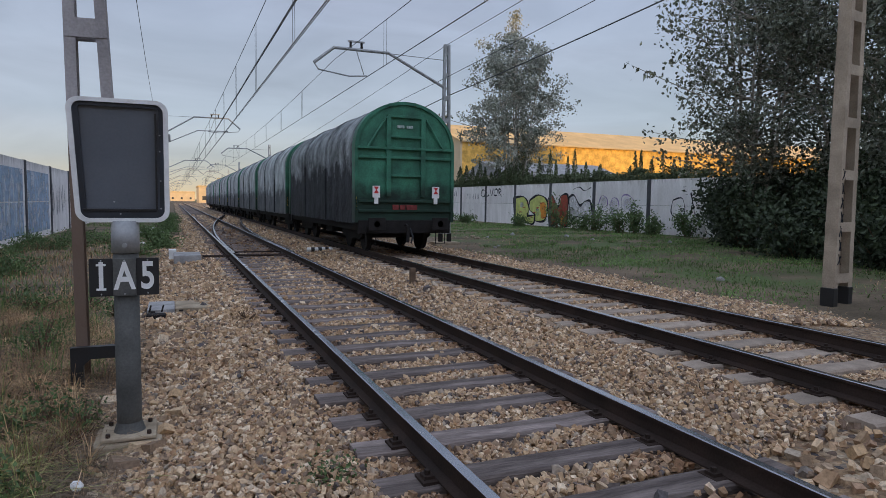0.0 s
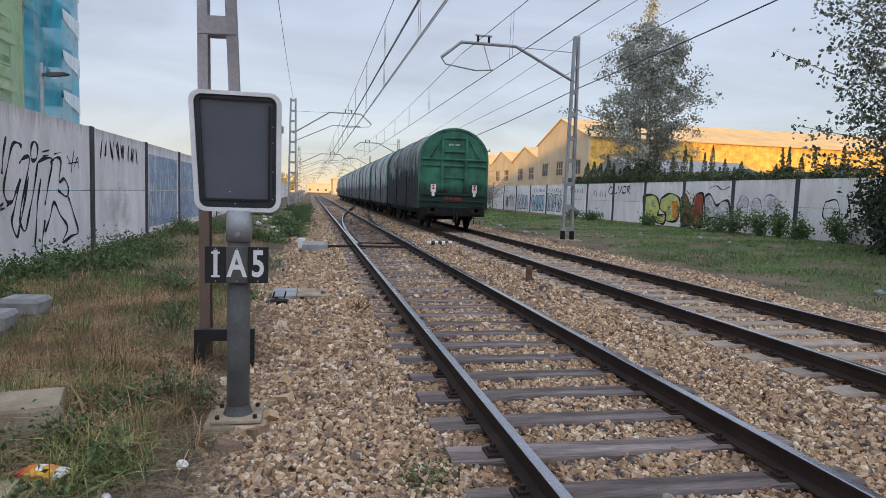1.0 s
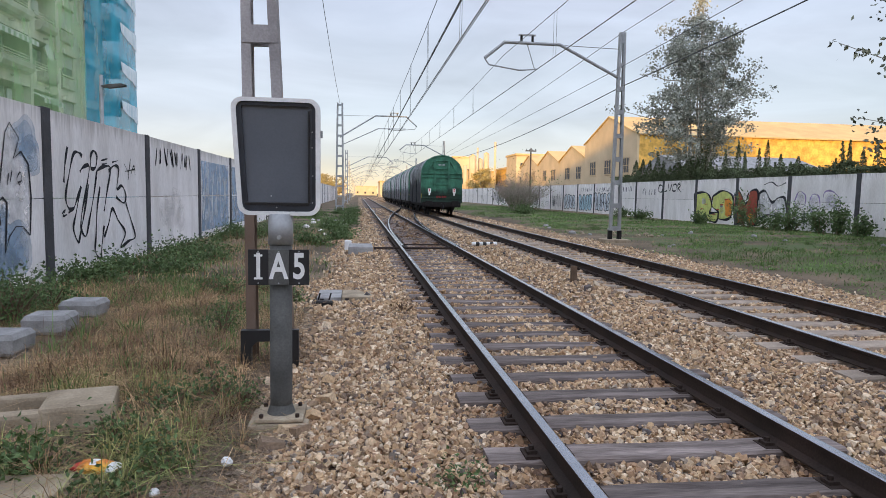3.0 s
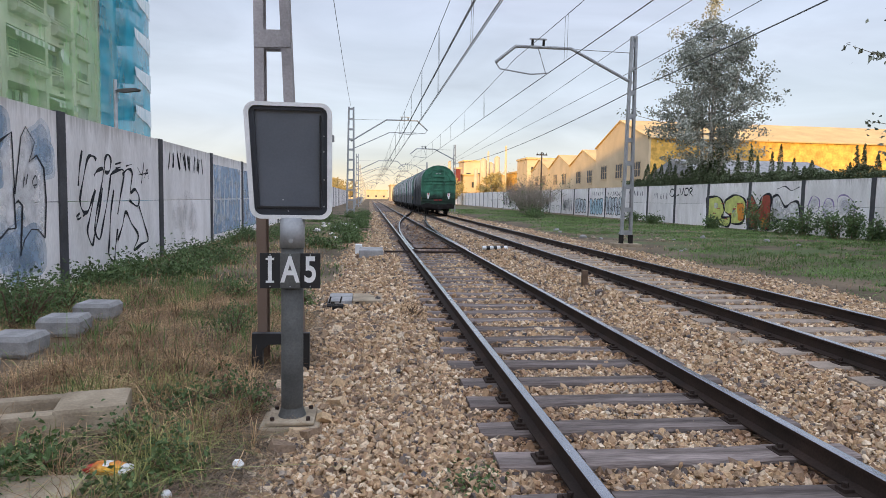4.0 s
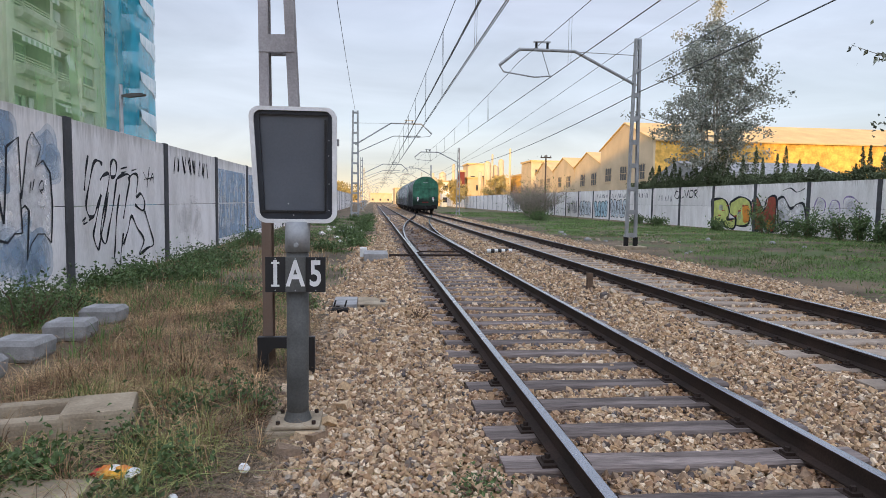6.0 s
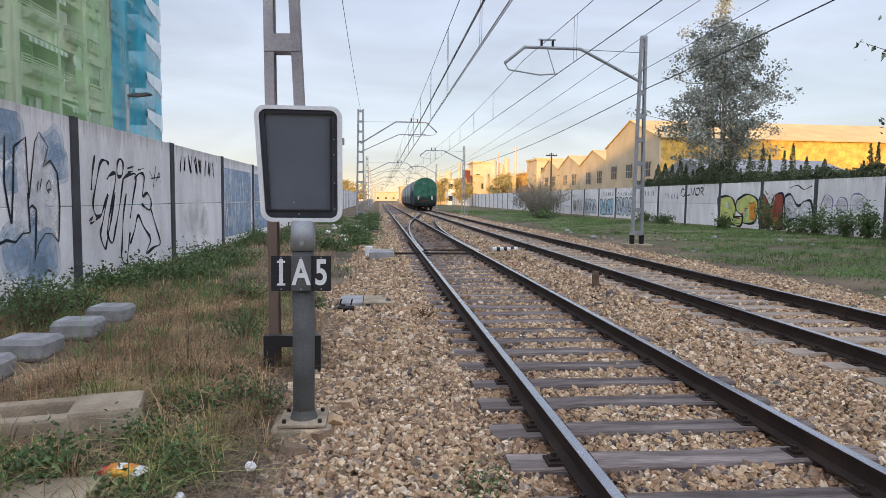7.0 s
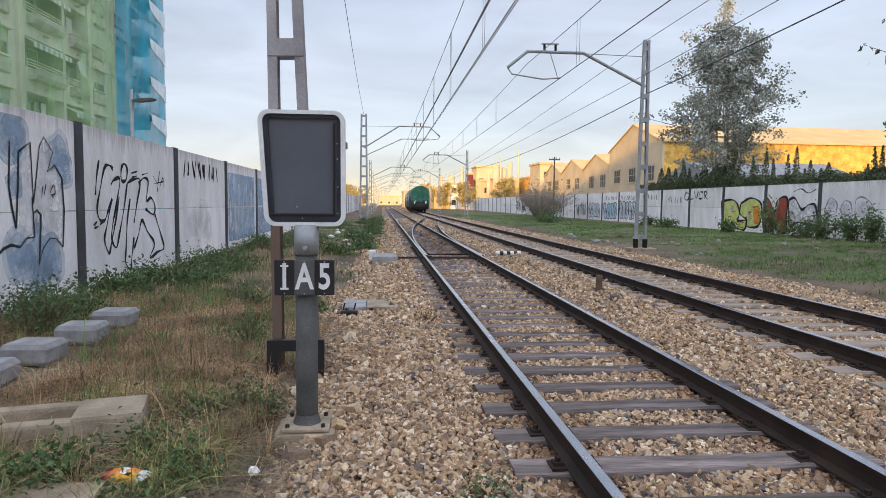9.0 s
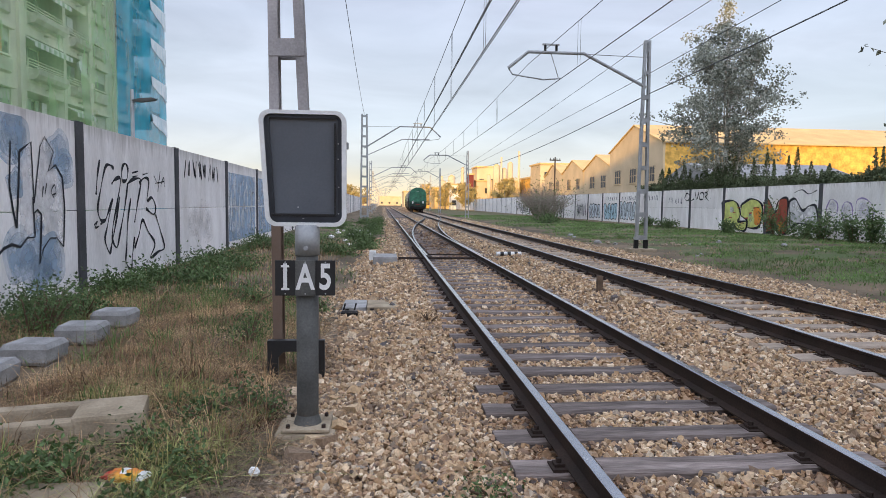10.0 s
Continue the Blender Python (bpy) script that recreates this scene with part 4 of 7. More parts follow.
def wagon():
    w = tagged(empty("covered_wagon"), "green goods wagon with an arched, grimy grey tarpaulin cover", "wagon", group="train of covered wagons")
    # cover: telescopic hood, ribbed
    bm = bmesh.new()
    rings = []
    r = random.Random(11)
    n = 60
    for i in range(n + 1):
        y = 0.28 + (LONG - 0.56) * i / n
        bulge = 0.022 * abs(math.sin(math.pi * i / 5)) + r.uniform(-0.006, 0.006)
        pts = arch(HALF - 0.02 + bulge, 0.98 + r.uniform(-0.02, 0.02), SHOULDER, RISE - 0.02 + bulge)
        rings.append([bm.verts.new((u, y, v)) for u, v in pts])
    for s, t in zip(rings, rings[1:]):
        for k in range(len(s) - 1):
            bm.faces.new((s[k], s[k + 1], t[k + 1], t[k]))
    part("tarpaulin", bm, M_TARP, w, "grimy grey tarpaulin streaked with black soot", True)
    for y0, y1 in ((0.0, 0.30), (LONG - 0.30, LONG)):
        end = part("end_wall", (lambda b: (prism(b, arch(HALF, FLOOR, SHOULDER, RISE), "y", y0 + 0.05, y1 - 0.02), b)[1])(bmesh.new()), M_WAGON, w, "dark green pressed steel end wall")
        if y0 > 1:
            continue
        bm = bmesh.new()
        ring(bm, arch(HALF + 0.02, FLOOR, SHOULDER, RISE + 0.02), arch(HALF - 0.07, FLOOR, SHOULDER, RISE - 0.07), 0.0, 0.32)
        part("end_hoop", bm, M_WAGON, end)
        for x in (-0.52, 0.52):
            bm = bmesh.new()
            box(bm, x - 0.07, x + 0.07, -0.03, 0.06, 1.75, 4.0, 0.015)
            part("stanchion", bm, M_WAGON, end)
        for z, a, d in ((3.12, 1.42, 0.05), (2.86, 1.40, 0.025), (4.02, 0.56, 0.03), (1.62, 1.40, 0.03), (1.35, 1.40, 0.02)):
            bm = bmesh.new()
            box(bm, -a, a, -d, 0.06, z - 0.035, z + 0.035, 0.012)
            part("rib", bm, M_WAGON, end)
        for z, a in ((3.45, 0.46), (2.35, 0.46)):
            bm = bmesh.new()
            box(bm, -a, a, -0.045, 0.06, z - 0.03, z + 0.03, 0.01)
            part("step", bm, M_WAGON, end)
        for s in (-1, 1):
            bm = bmesh.new()
            tube(bm, [(s * 0.60, -0.01, 3.98), (s * 1.13, -0.01, 3.14)], 0.035, 6)
            part("brace", bm, M_WAGON, end)
            bm = bmesh.new()
            box(bm, s * 0.90 - 0.11, s * 0.90 + 0.11, -0.075, -0.05, 1.72, 2.05, 0.008)
            board = part("tail_board", bm, M_WHITE, end, "white tail board with red triangles")
            bm = bmesh.new()
            c = s * 0.90
            prism(bm, [(c - 0.075, 2.03), (c + 0.075, 2.03), (c + 0.012, 1.935), (c + 0.075, 1.84), (c - 0.075, 1.84), (c - 0.012, 1.935)], "y", -0.081, -0.0765)
            part("triangles", bm, M_RED, board)
            bm = bmesh.new()
            box(bm, c - 0.06, c + 0.06, -0.07, -0.055, 1.55, 1.72, 0.008)
            part("board_handle", bm, M_WHITE, board)
        for a, b in ((-0.26, -0.05), (0.02, 0.21)):
            bm = bmesh.new()
            box(bm, a, b, 0.02, 0.054, 3.70, 3.78)
            part("lettering_bar", bm, M_FADED, end, "faded white marking")
        bm = bmesh.new()
        for a, b in ((-0.40, -0.22), (-0.18, -0.02), (0.02, 0.34)):
            box(bm, a, b, -0.035, 0.0, 1.38, 1.52)
        part("graffito", bm, M_DULLRED, end, "faded red paint marks")
        bm = bmesh.new()
        box(bm, -1.475, -1.43, 0.0, 0.10, 1.35, 1.75, 0.01)
        part("lever", bm, M_YELLOW, end, "yellow lever")
    # mid end-hoop seams in green
    for y in (3.85, 7.5):
        bm = bmesh.new()
        ring(bm, arch(HALF + 0.035, 1.0, SHOULDER, RISE + 0.035), arch(HALF - 0.02, 1.0, SHOULDER, RISE - 0.02), y, y + 0.07)
        part("hoop", bm, M_TARP, w)
    # underframe
    bm = bmesh.new()
    for x in (-1.25, 1.25):
        box(bm, x - 0.09, x + 0.09, 0.05, LONG - 0.05, 0.78, 1.02, 0.015)
    box(bm, -1.34, 1.34, 0.05, LONG - 0.05, 0.95, 1.02)
    part("underframe", bm, M_UNDER, w, "dark brake-dusted steel underframe")
    for y in (0.0, LONG - 0.2):
        bm = bmesh.new()
        box(bm, -1.40, 1.40, y, y + 0.2, 0.70, 1.08, 0.02)
        part("headstock", bm, M_UNDER, w)
    for y, d in ((0.0, -1), (LONG, 1)):
        for x in (-0.95, 0.95):
            bm = bmesh.new()
            tube(bm, [(x, y, 0.98), (x, y + d * 0.34, 0.98)], 0.09, 10)
            box(bm, x - 0.25, x + 0.25, min(y + d * 0.30, y + d * 0.34), max(y + d * 0.30, y + d * 0.34), 0.80, 1.16, 0.02)
            part("buffer", bm, M_UNDER, w)
        bm = bmesh.new()
        tube(bm, [(0, y, 0.95), (0, y + d * 0.2, 0.9), (0, y + d * 0.22, 0.45)], 0.05, 6)
        part("coupling", bm, M_UNDER, w)
        for x in (-1.2, 1.2):
            bm = bmesh.new()
            tube(bm, [(x, y + d * 0.06, 0.95), (x, y + d * 0.06, 0.4), (x - 0.28 * (1 if x > 0 else -1), y + d * 0.06, 0.4), (x - 0.28 * (1 if x > 0 else -1), y + d * 0.06, 0.95)], 0.018, 6)
            part("shunter_step", bm, M_UNDER, w)
        bm = bmesh.new()
        tube(bm, [(0.14, y, 0.85), (0.16, y + d * 0.18, 0.62), (0.12, y + d * 0.16, 0.42)], 0.025, 6)
        part("brake_hose", bm, M_TARP, w)
    for yb in (2.0, LONG - 2.0):
        bm = bmesh.new()
        for x in (-1.02, 1.02):
            prism(bm, [(yb - 1.25, 0.45), (yb - 0.9, 0.32), (yb - 0.4, 0.35), (yb, 0.28), (yb + 0.4, 0.35), (yb + 0.9, 0.32), (yb + 1.25, 0.45), (yb + 1.1, 0.62), (yb + 0.3, 0.72), (yb - 0.3, 0.72), (yb - 1.1, 0.62)], "x", x - 0.06, x + 0.06)
        box(bm, -1.0, 1.0, yb - 0.2, yb + 0.2, 0.45, 0.78)
        part("bogie_frame", bm, M_UNDER, w)
        for dy in (-0.9, 0.9):
            wheelset(w, 0, yb + dy)
    for y, l, h in ((4.4, 0.9, 0.4), (6.2, 0.6, 0.3)):
        bm = bmesh.new()
        box(bm, -1.15, -0.6, y, y + l, 0.95 - h, 0.95, 0.03)
        part("brake_gear", bm, M_UNDER, w)
    return w


wagons = [wagon()]
for o in wagons[0].children:
    if not o.name.startswith(("wheelset", "bogie_frame")):
        o.location.z -= 0.16
for i in range(7):
    wagons.append(copy_thing(wagons[0], pose(0, 0, 0)))
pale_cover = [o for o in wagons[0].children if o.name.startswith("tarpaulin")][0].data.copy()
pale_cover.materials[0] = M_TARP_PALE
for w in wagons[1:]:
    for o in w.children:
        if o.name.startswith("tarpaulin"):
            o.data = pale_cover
    tagged(w, "green goods wagon with an arched, paler grey tarpaulin cover", "wagon", group="train of covered wagons")


# ---- apartment house under repair nets ----
def net_material(name, colour, alpha):
    """Woven scaffold net, half see-through."""
    m = material(name, colour, 0.85, spread=0.25, scale=0.6, fine=25, bump=0)
    n, l = m.node_tree.nodes, m.node_tree.links
    tc, mp, weave, ease = n.new("ShaderNodeTexCoord"), n.new("ShaderNodeMapping"), n.new("ShaderNodeTexNoise"), n.new("ShaderNodeMapRange")
    mp.inputs["Scale"].default_value = (1, 1, 0.35)
    weave.inputs["Scale"].default_value, weave.inputs["Detail"].default_value = 0.55, 5.0
    ease.inputs["From Min"].default_value, ease.inputs["From Max"].default_value = 0.35, 0.65
    ease.inputs["To Min"].default_value, ease.inputs["To Max"].default_value = alpha - 0.16, alpha + 0.14
    l.new(tc.outputs["Object"], mp.inputs["Vector"])
    l.new(mp.outputs["Vector"], weave.inputs["Vector"])
    l.new(weave.outputs["Fac"], ease.inputs["Value"])
    l.new(ease.outputs["Result"], n["Principled BSDF"].inputs["Alpha"])
    return m


M_SHEET = material("thin_white_sheet", (0.80, 0.84, 0.86), 0.8, spread=0.35, scale=2.5, fine=20, bump=0.3, streak=(6, 6, 0.2), tint=(0.45, 0.62, 0.68))
M_PANE = material("shuttered_window", (0.16, 0.17, 0.15), 0.4, spread=0.4, scale=0.8, fine=20, bump=0.1, object_random=0.5)


def shaded_box(x0, x1, y0, y1, z0, z1, mat, name, parent, label="", bevel=0.0):
    bm = bmesh.new()
    box(bm, x0, x1, y0, y1, z0, z1, bevel)
    return part(name, bm, mat, parent, label)


def loggia_front(wall, X, y0, y1, z, bulge, seed):
    """Parapet with a swelling flower trough, rails above it, and the room's glazing set back in the shade."""
    r = random.Random(seed)
    balcony = shaded_box(X - 0.12, X + 0.04, y0, y1, z + 0.22, z + 0.98, M_FACADE, "balcony", wall, "", 0.02)
    bm = bmesh.new()
    c0, c1 = y0 + 0.35, y1 - 0.35
    prism(bm, [(X + 0.04, z + 0.36), (X + bulge - 0.12, z + 0.42), (X + bulge, z + 0.62), (X + bulge, z + 0.88), (X + 0.04, z + 0.88)], "y", c0, c1)
    part("flower_trough", bm, M_TROUGH, balcony)
    bm = bmesh.new()
    for h in (1.08, 1.2, 1.34):
        tube(bm, [(X + 0.1, y0 + 0.05, z + h), (X + 0.1, y1 - 0.05, z + h)], 0.028, 5)
    for u in (0.05, 0.5, 0.95):
        tube(bm, [(X + 0.1, y0 + (y1 - y0) * u, z + 0.95), (X + 0.1, y0 + (y1 - y0) * u, z + 1.36)], 0.022, 5)
    part("handrail", bm, M_FACADE, balcony)
    bm = bmesh.new()
    tube(bm, [(X + 0.05, (y0 + y1) / 2, z + 0.12), (X + 0.32, (y0 + y1) / 2, z + 0.08)], 0.06, 8)
    part("spout", bm, M_TROUGH, balcony)
    glazing = shaded_box(X - 1.19, X - 1.12, y0 + 0.3, y1 - 0.3, z + 0.25, z + 2.3, M_PANE, "window", wall)
    bm = bmesh.new()
    for u in (0.0, 0.34, 0.67, 1.0):
        w = y0 + 0.3 + (y1 - y0 - 0.6) * u
        box(bm, X - 1.12, X - 1.07, w - 0.05, w + 0.05, z + 0.25, z + 2.3)
    part("window_frame", bm, M_WHITE, glazing)
    kind = r.random()
    if kind < 0.45:
        n = int((y1 - y0) / 0.24)
        for q in range(n):
            bm = bmesh.new()
            a = y0 + (y1 - y0) * q / n
            prism(bm, [(X - 0.05, z + 2.42), (X + 0.55, z + 2.10), (X + 0.55, z + 1.86), (X + 0.52, z + 1.86), (X + 0.52, z + 2.06), (X - 0.05, z + 2.37)], "y", a, a + (y1 - y0) / n)
            part("awning_stripe", bm, M_AWNING if q % 2 else M_WHITE, wall)
    elif kind < 0.8:
        for q in range(4):
            a = y0 + 0.4 + (y1 - y0 - 1.0) * q / 4
            shaded_box(X - 0.5, X - 0.46, a, a + r.uniform(0.3, 0.5), z + r.uniform(1.2, 1.5), z + 2.2, r.choice((M_WHITE, M_GREYSTONE, M_AWNING)), "washing", wall, "washing hung in the loggia")
    if kind > 0.6:
        shaded_box(X - 0.6, X - 0.3, y0 + 0.5, y0 + 1.3, z + 1.3, z + 1.85, M_WHITE, "air_conditioner", wall, "", 0.03)


def flat_window(wall, X, y0, y1, z, shut):
    """A framed window under a rolled shutter box, with sill and swelling panel below."""
    pane = shaded_box(X + 0.005, X + 0.03, y0, y1, z + 1.15, z + 2.25, M_PANE, "window", wall)
    shaded_box(X + 0.03, X + 0.06, y0 + 0.03, y1 - 0.03, z + 2.25 - 1.1 * shut, z + 2.25, M_SHUTTER, "shutter", pane, "pale rolled shutter")
    bm = bmesh.new()
    for u in (y0 - 0.06, y1):
        box(bm, X + 0.003, X + 0.10, u, u + 0.06, z + 1.1, z + 2.3)
    box(bm, X + 0.003, X + 0.30, y0 - 0.15, y1 + 0.15, z + 2.28, z + 2.52, 0.03)
    box(bm, X + 0.003, X + 0.16, y0 - 0.1, y1 + 0.1, z + 1.05, z + 1.14, 0.01)
    part("window_frame", bm, M_FACADE, pane)
    bm = bmesh.new()
    prism(bm, [(X + 0.004, z + 0.30), (X + 0.16, z + 0.38), (X + 0.16, z + 0.95), (X + 0.004, z + 1.02)], "y", y0 - 0.1, y1 + 0.1)
    part("apron", bm, M_TROUGH, pane)


def apartments():
    h = tagged(empty("apartment_building"), "cream apartment block wrapped in green and blue scaffold netting", "apartment building")
    X, END = -17.0, 49.6
    floors = [7.05 + 2.65 * k for k in range(-3, 5)]
    bm = bmesh.new()
    box(bm, X - 13, X - 1.2, 18.0, END, -0.3, 20.0)
    for a, c, proud in ((18.0, 32.1, 0.0), (32.1, 32.6, 0.14), (36.45, 36.75, 0.05), (39.3, 39.75, 0.14), (39.75, 42.7, 0.0), (42.7, 43.05, 0.14), (43.05, 45.2, 0.0), (45.2, 45.6, 0.12)):
        box(bm, X - 1.2, X + proud, a, c, -0.3, 20.0)
    for z in floors:
        for a, c in ((32.6, 36.45), (36.75, 39.3), (45.6, END)):
            box(bm, X - 1.2, X + 0.02, a, c, z - 0.2, z + 0.22)
    wall = part("wall", bm, M_FACADE, h, "cream rendered facade with deep loggias")
    for k, z in enumerate(floors):
        loggia_front(wall, X, 32.65, 36.4, z, 0.5, 10 + k)
        loggia_front(wall, X, 36.8, 39.25, z - 0.12, 0.42, 30 + k)
        loggia_front(wall, X, 45.65, END - 0.05, z, 0.75, 50 + k)
        flat_window(wall, X, 40.05, 41.5, z, (0.8, 0.35, 0.9, 0.6, 1.0, 0.5, 0.75, 0.9)[k])
        flat_window(wall, X, 43.35, 44.75, z, (0.5, 0.9, 0.6, 0.85, 0.4, 1.0, 0.7, 0.6)[k])
        flat_window(wall, X, 29.9, 31.3, z, (0.3, 0.2, 0.45, 0.5, 0.3, 0.8, 0.6, 0.4)[k])
    shaded_box(X + 0.07, X + 0.1, 29.95, 30.7, 7.05 + 1.0, 7.05 + 2.1, M_CURTAIN, "blind", wall, "faded orange sun blind")
    bm = bmesh.new()
    tube(bm, [(X + 0.15, 38.1, 8.95), (X + 0.3, 38.1, 8.98)], 0.36, 16, 0.44)
    part("satellite_dish", bm, M_WHITE, wall, "pale satellite dish")
    for k in range(-1, 5):
        z = 7.15 + 2.6 * k
        bm = bmesh.new()
        prism(bm, [(47.0, z + 0.55), (47.2, z - 0.05), (48.3, z - 0.35), (49.3, z - 0.5), (50.15, z - 0.85), (50.15, z + 0.42)], "x", X + 0.93, X + 0.95)
        part("pale_sheet", bm, M_SHEET, h, "white sheet tied across the corner balcony")
    bm = bmesh.new()
    box(bm, X - 13.4, X + 0.4, 17.6, END + 0.4, 20.0, 20.6, 0.05)
    part("parapet", bm, M_FACADE, h)
    for a, c, mat, lab in ((17.9, 41.3, net_material("green_net", (0.37, 0.66, 0.29), 0.38), "green scaffold net"), (41.34, 50.2, net_material("blue_net_sheet", (0.03, 0.43, 0.60), 0.58), "blue scaffold net")):
        bm = bmesh.new()
        n = 24
        grid = [[bm.verts.new((X + 0.85 + 0.05 * math.sin(u * 5.1 + w), a + (c - a) * u / n, -0.2 + 20.0 * w / 12)) for u in range(n + 1)] for w in range(13)]
        for r0, r1 in zip(grid, grid[1:]):
            for u in range(n):
                bm.faces.new((r0[u], r0[u + 1], r1[u + 1], r1[u]))
        part("net", bm, mat, h, lab, True)
    bm = bmesh.new()
    vs = [bm.verts.new(p) for p in ((X + 0.87, 50.2, -0.2), (X - 13, 50.2, -0.2), (X - 13, 50.2, 19.8), (X + 0.87, 50.2, 19.8))]
    bm.faces.new(vs)
    part("net", bm, bpy.data.materials["blue_net_sheet"], h, "blue scaffold net")


M_TROUGH = material("grey_rough_render", (0.60, 0.57, 0.49), 0.9, spread=0.25, scale=2.0, fine=20, bump=0.4)
M_SHUTTER = material("pale_shutter", (0.70, 0.70, 0.64), 0.6, spread=0.15, scale=2, fine=30, bump=0.5, streak=(1, 1, 12), object_random=0.2)
M_CURTAIN = material("orange_blind", (0.62, 0.30, 0.14), 0.85, spread=0.2, scale=2, fine=30, bump=0.1)
M_AWNING = material("awning_stripe", (0.45, 0.55, 0.42), 0.85, spread=0.3, scale=3, fine=20, bump=0.1)
apartments()


def street_lamp():
    s = tagged(empty("street_lamp", -10.6, 28.6, -0.25), "grey street lamp with a single flat lantern", "street lamp")
    bm = bmesh.new()
    tube(bm, [(0, 0, 0), (0, 0, 6.6)], 0.11, 10, 0.07)
    part("pole", bm, M_GALV, s, smooth=True)
    bm = bmesh.new()
    prism(bm, [(0.05, 6.10), (0.35, 6.07), (0.95, 6.16), (1.0, 6.22), (0.85, 6.27), (0.3, 6.22), (0.05, 6.16)], "y", -0.13, 0.13)
    part("lantern", bm, M_SIGPOST, s)


street_lamp()


# ---- warehouses behind the right wall ----
def gable_house(name, x0, x1, y0, y1, eave, ridge, label, windows):
    """A shed whose ridge runs along x; its gable faces the line."""
    h = tagged(empty(name), label, "warehouse", group="warehouses behind the wall")
    ym = (y0 + y1) / 2
    bm = bmesh.new()
    prism(bm, [(y0, -0.3), (y1, -0.3), (y1, eave), (ym, ridge), (y0, eave)], "x", x0, x0 + 0.3)
    part("gable_wall", bm, M_CREAM, h, "cream rendered gable wall")
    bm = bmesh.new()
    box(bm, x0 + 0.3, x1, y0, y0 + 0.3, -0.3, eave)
    part("side_wall", bm, M_BRICK, h, "ochre brick side wall, its yellow deepened like low sunlight")
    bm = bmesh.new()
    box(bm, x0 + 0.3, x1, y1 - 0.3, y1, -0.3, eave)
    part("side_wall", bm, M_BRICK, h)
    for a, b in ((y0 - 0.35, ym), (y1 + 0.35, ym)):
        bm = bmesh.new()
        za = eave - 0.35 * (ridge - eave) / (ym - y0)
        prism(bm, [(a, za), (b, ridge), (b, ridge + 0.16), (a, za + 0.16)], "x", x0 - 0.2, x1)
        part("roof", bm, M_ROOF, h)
    for y, z in windows:
        bm = bmesh.new()
        box(bm, x0 - 0.03, x0 + 0.05, y - 1.2, y + 1.2, z, z + 2.1)
        win = part("window", bm, M_GLASS, h, "dark window with pale glazing bars")
        bm = bmesh.new()
        for k in range(4):
            box(bm, x0 - 0.06, x0 - 0.03, y - 1.23 + 0.8 * k, y - 1.15 + 0.8 * k, z - 0.03, z + 2.13)
        for k in range(3):
            box(bm, x0 - 0.058, x0 - 0.032, y - 1.2, y + 1.2, z + 1.0 * k, z + 0.07 + 1.0 * k)
        part("window_frame", bm, M_CREAM, win)
        bm = bmesh.new()
        box(bm, x0 - 0.12, x0 + 0.02, y - 1.35, y + 1.35, z - 0.16, z - 0.04)
        part("sill", bm, M_CREAM, win)
    return h


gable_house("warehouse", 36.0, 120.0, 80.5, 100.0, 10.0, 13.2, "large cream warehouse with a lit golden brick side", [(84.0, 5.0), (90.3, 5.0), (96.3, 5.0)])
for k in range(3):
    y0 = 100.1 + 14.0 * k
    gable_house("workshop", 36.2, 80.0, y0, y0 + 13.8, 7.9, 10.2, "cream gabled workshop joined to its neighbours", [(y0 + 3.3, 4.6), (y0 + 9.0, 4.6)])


def low_shed(x0, x1, y0, y1, z, label):
    s = tagged(empty("shed"), label, "shed")
    bm = bmesh.new()
    box(bm, x0, x1, y0, y1, -0.3, z)
    part("wall", bm, M_PANEL, s)
    bm = bmesh.new()
    prism(bm, [(y0 - 0.3, z), (y1 + 0.3, z), ((y0 + y1) / 2, z + 1.6)], "x", x0 - 0.3, x1 + 0.3)
    part("roof", bm, M_GREYSTONE, s)


low_shed(30, 44, 56, 66, 4.4, "low pale shed with a grey pitched roof")


def far_block(name, x0, x1, y0, y1, z, mat, label):
    b = tagged(empty(name), label, "building", group="distant industry")
    bm = bmesh.new()
    box(bm, x0, x1, y0, y1, -0.3, z, 0.05)
    wall = part("wall", bm, mat, b)
    bm = bmesh.new()
    box(bm, x0 - 0.3, x1 + 0.3, y0 - 0.3, y1 + 0.3, z, z + 0.5)
    part("roof", bm, M_ROOF, b)
    n = max(2, int((x1 - x0) / 6))
    for f in range(max(1, int(z / 4))):
        for k in range(n):
            u = x0 + (x1 - x0) * (k + 0.5) / n
            bm = bmesh.new()
            box(bm, u - 0.8, u + 0.8, y0 - 0.05, y0 + 0.1, 1.2 + 4 * f, 2.9 + 4 * f)
            part("window", bm, M_GLASS, wall)


def silo(x, y, r, z, mat=M_CREAM):
    s = tagged(empty("silo", x, y, -0.3), "tall pale steel silo lit gold by the sun", "silo", group="distant industry")
    bm = bmesh.new()
    tube(bm, [(0, 0, 0), (0, 0, z)], r, 16)
    part("drum", bm, mat, s, smooth=True)
    bm = bmesh.new()
    tube(bm, [(0, 0, z), (0, 0, z + r * 0.6)], r, 16, 0.2)
    part("cap", bm, M_ROOF, s)


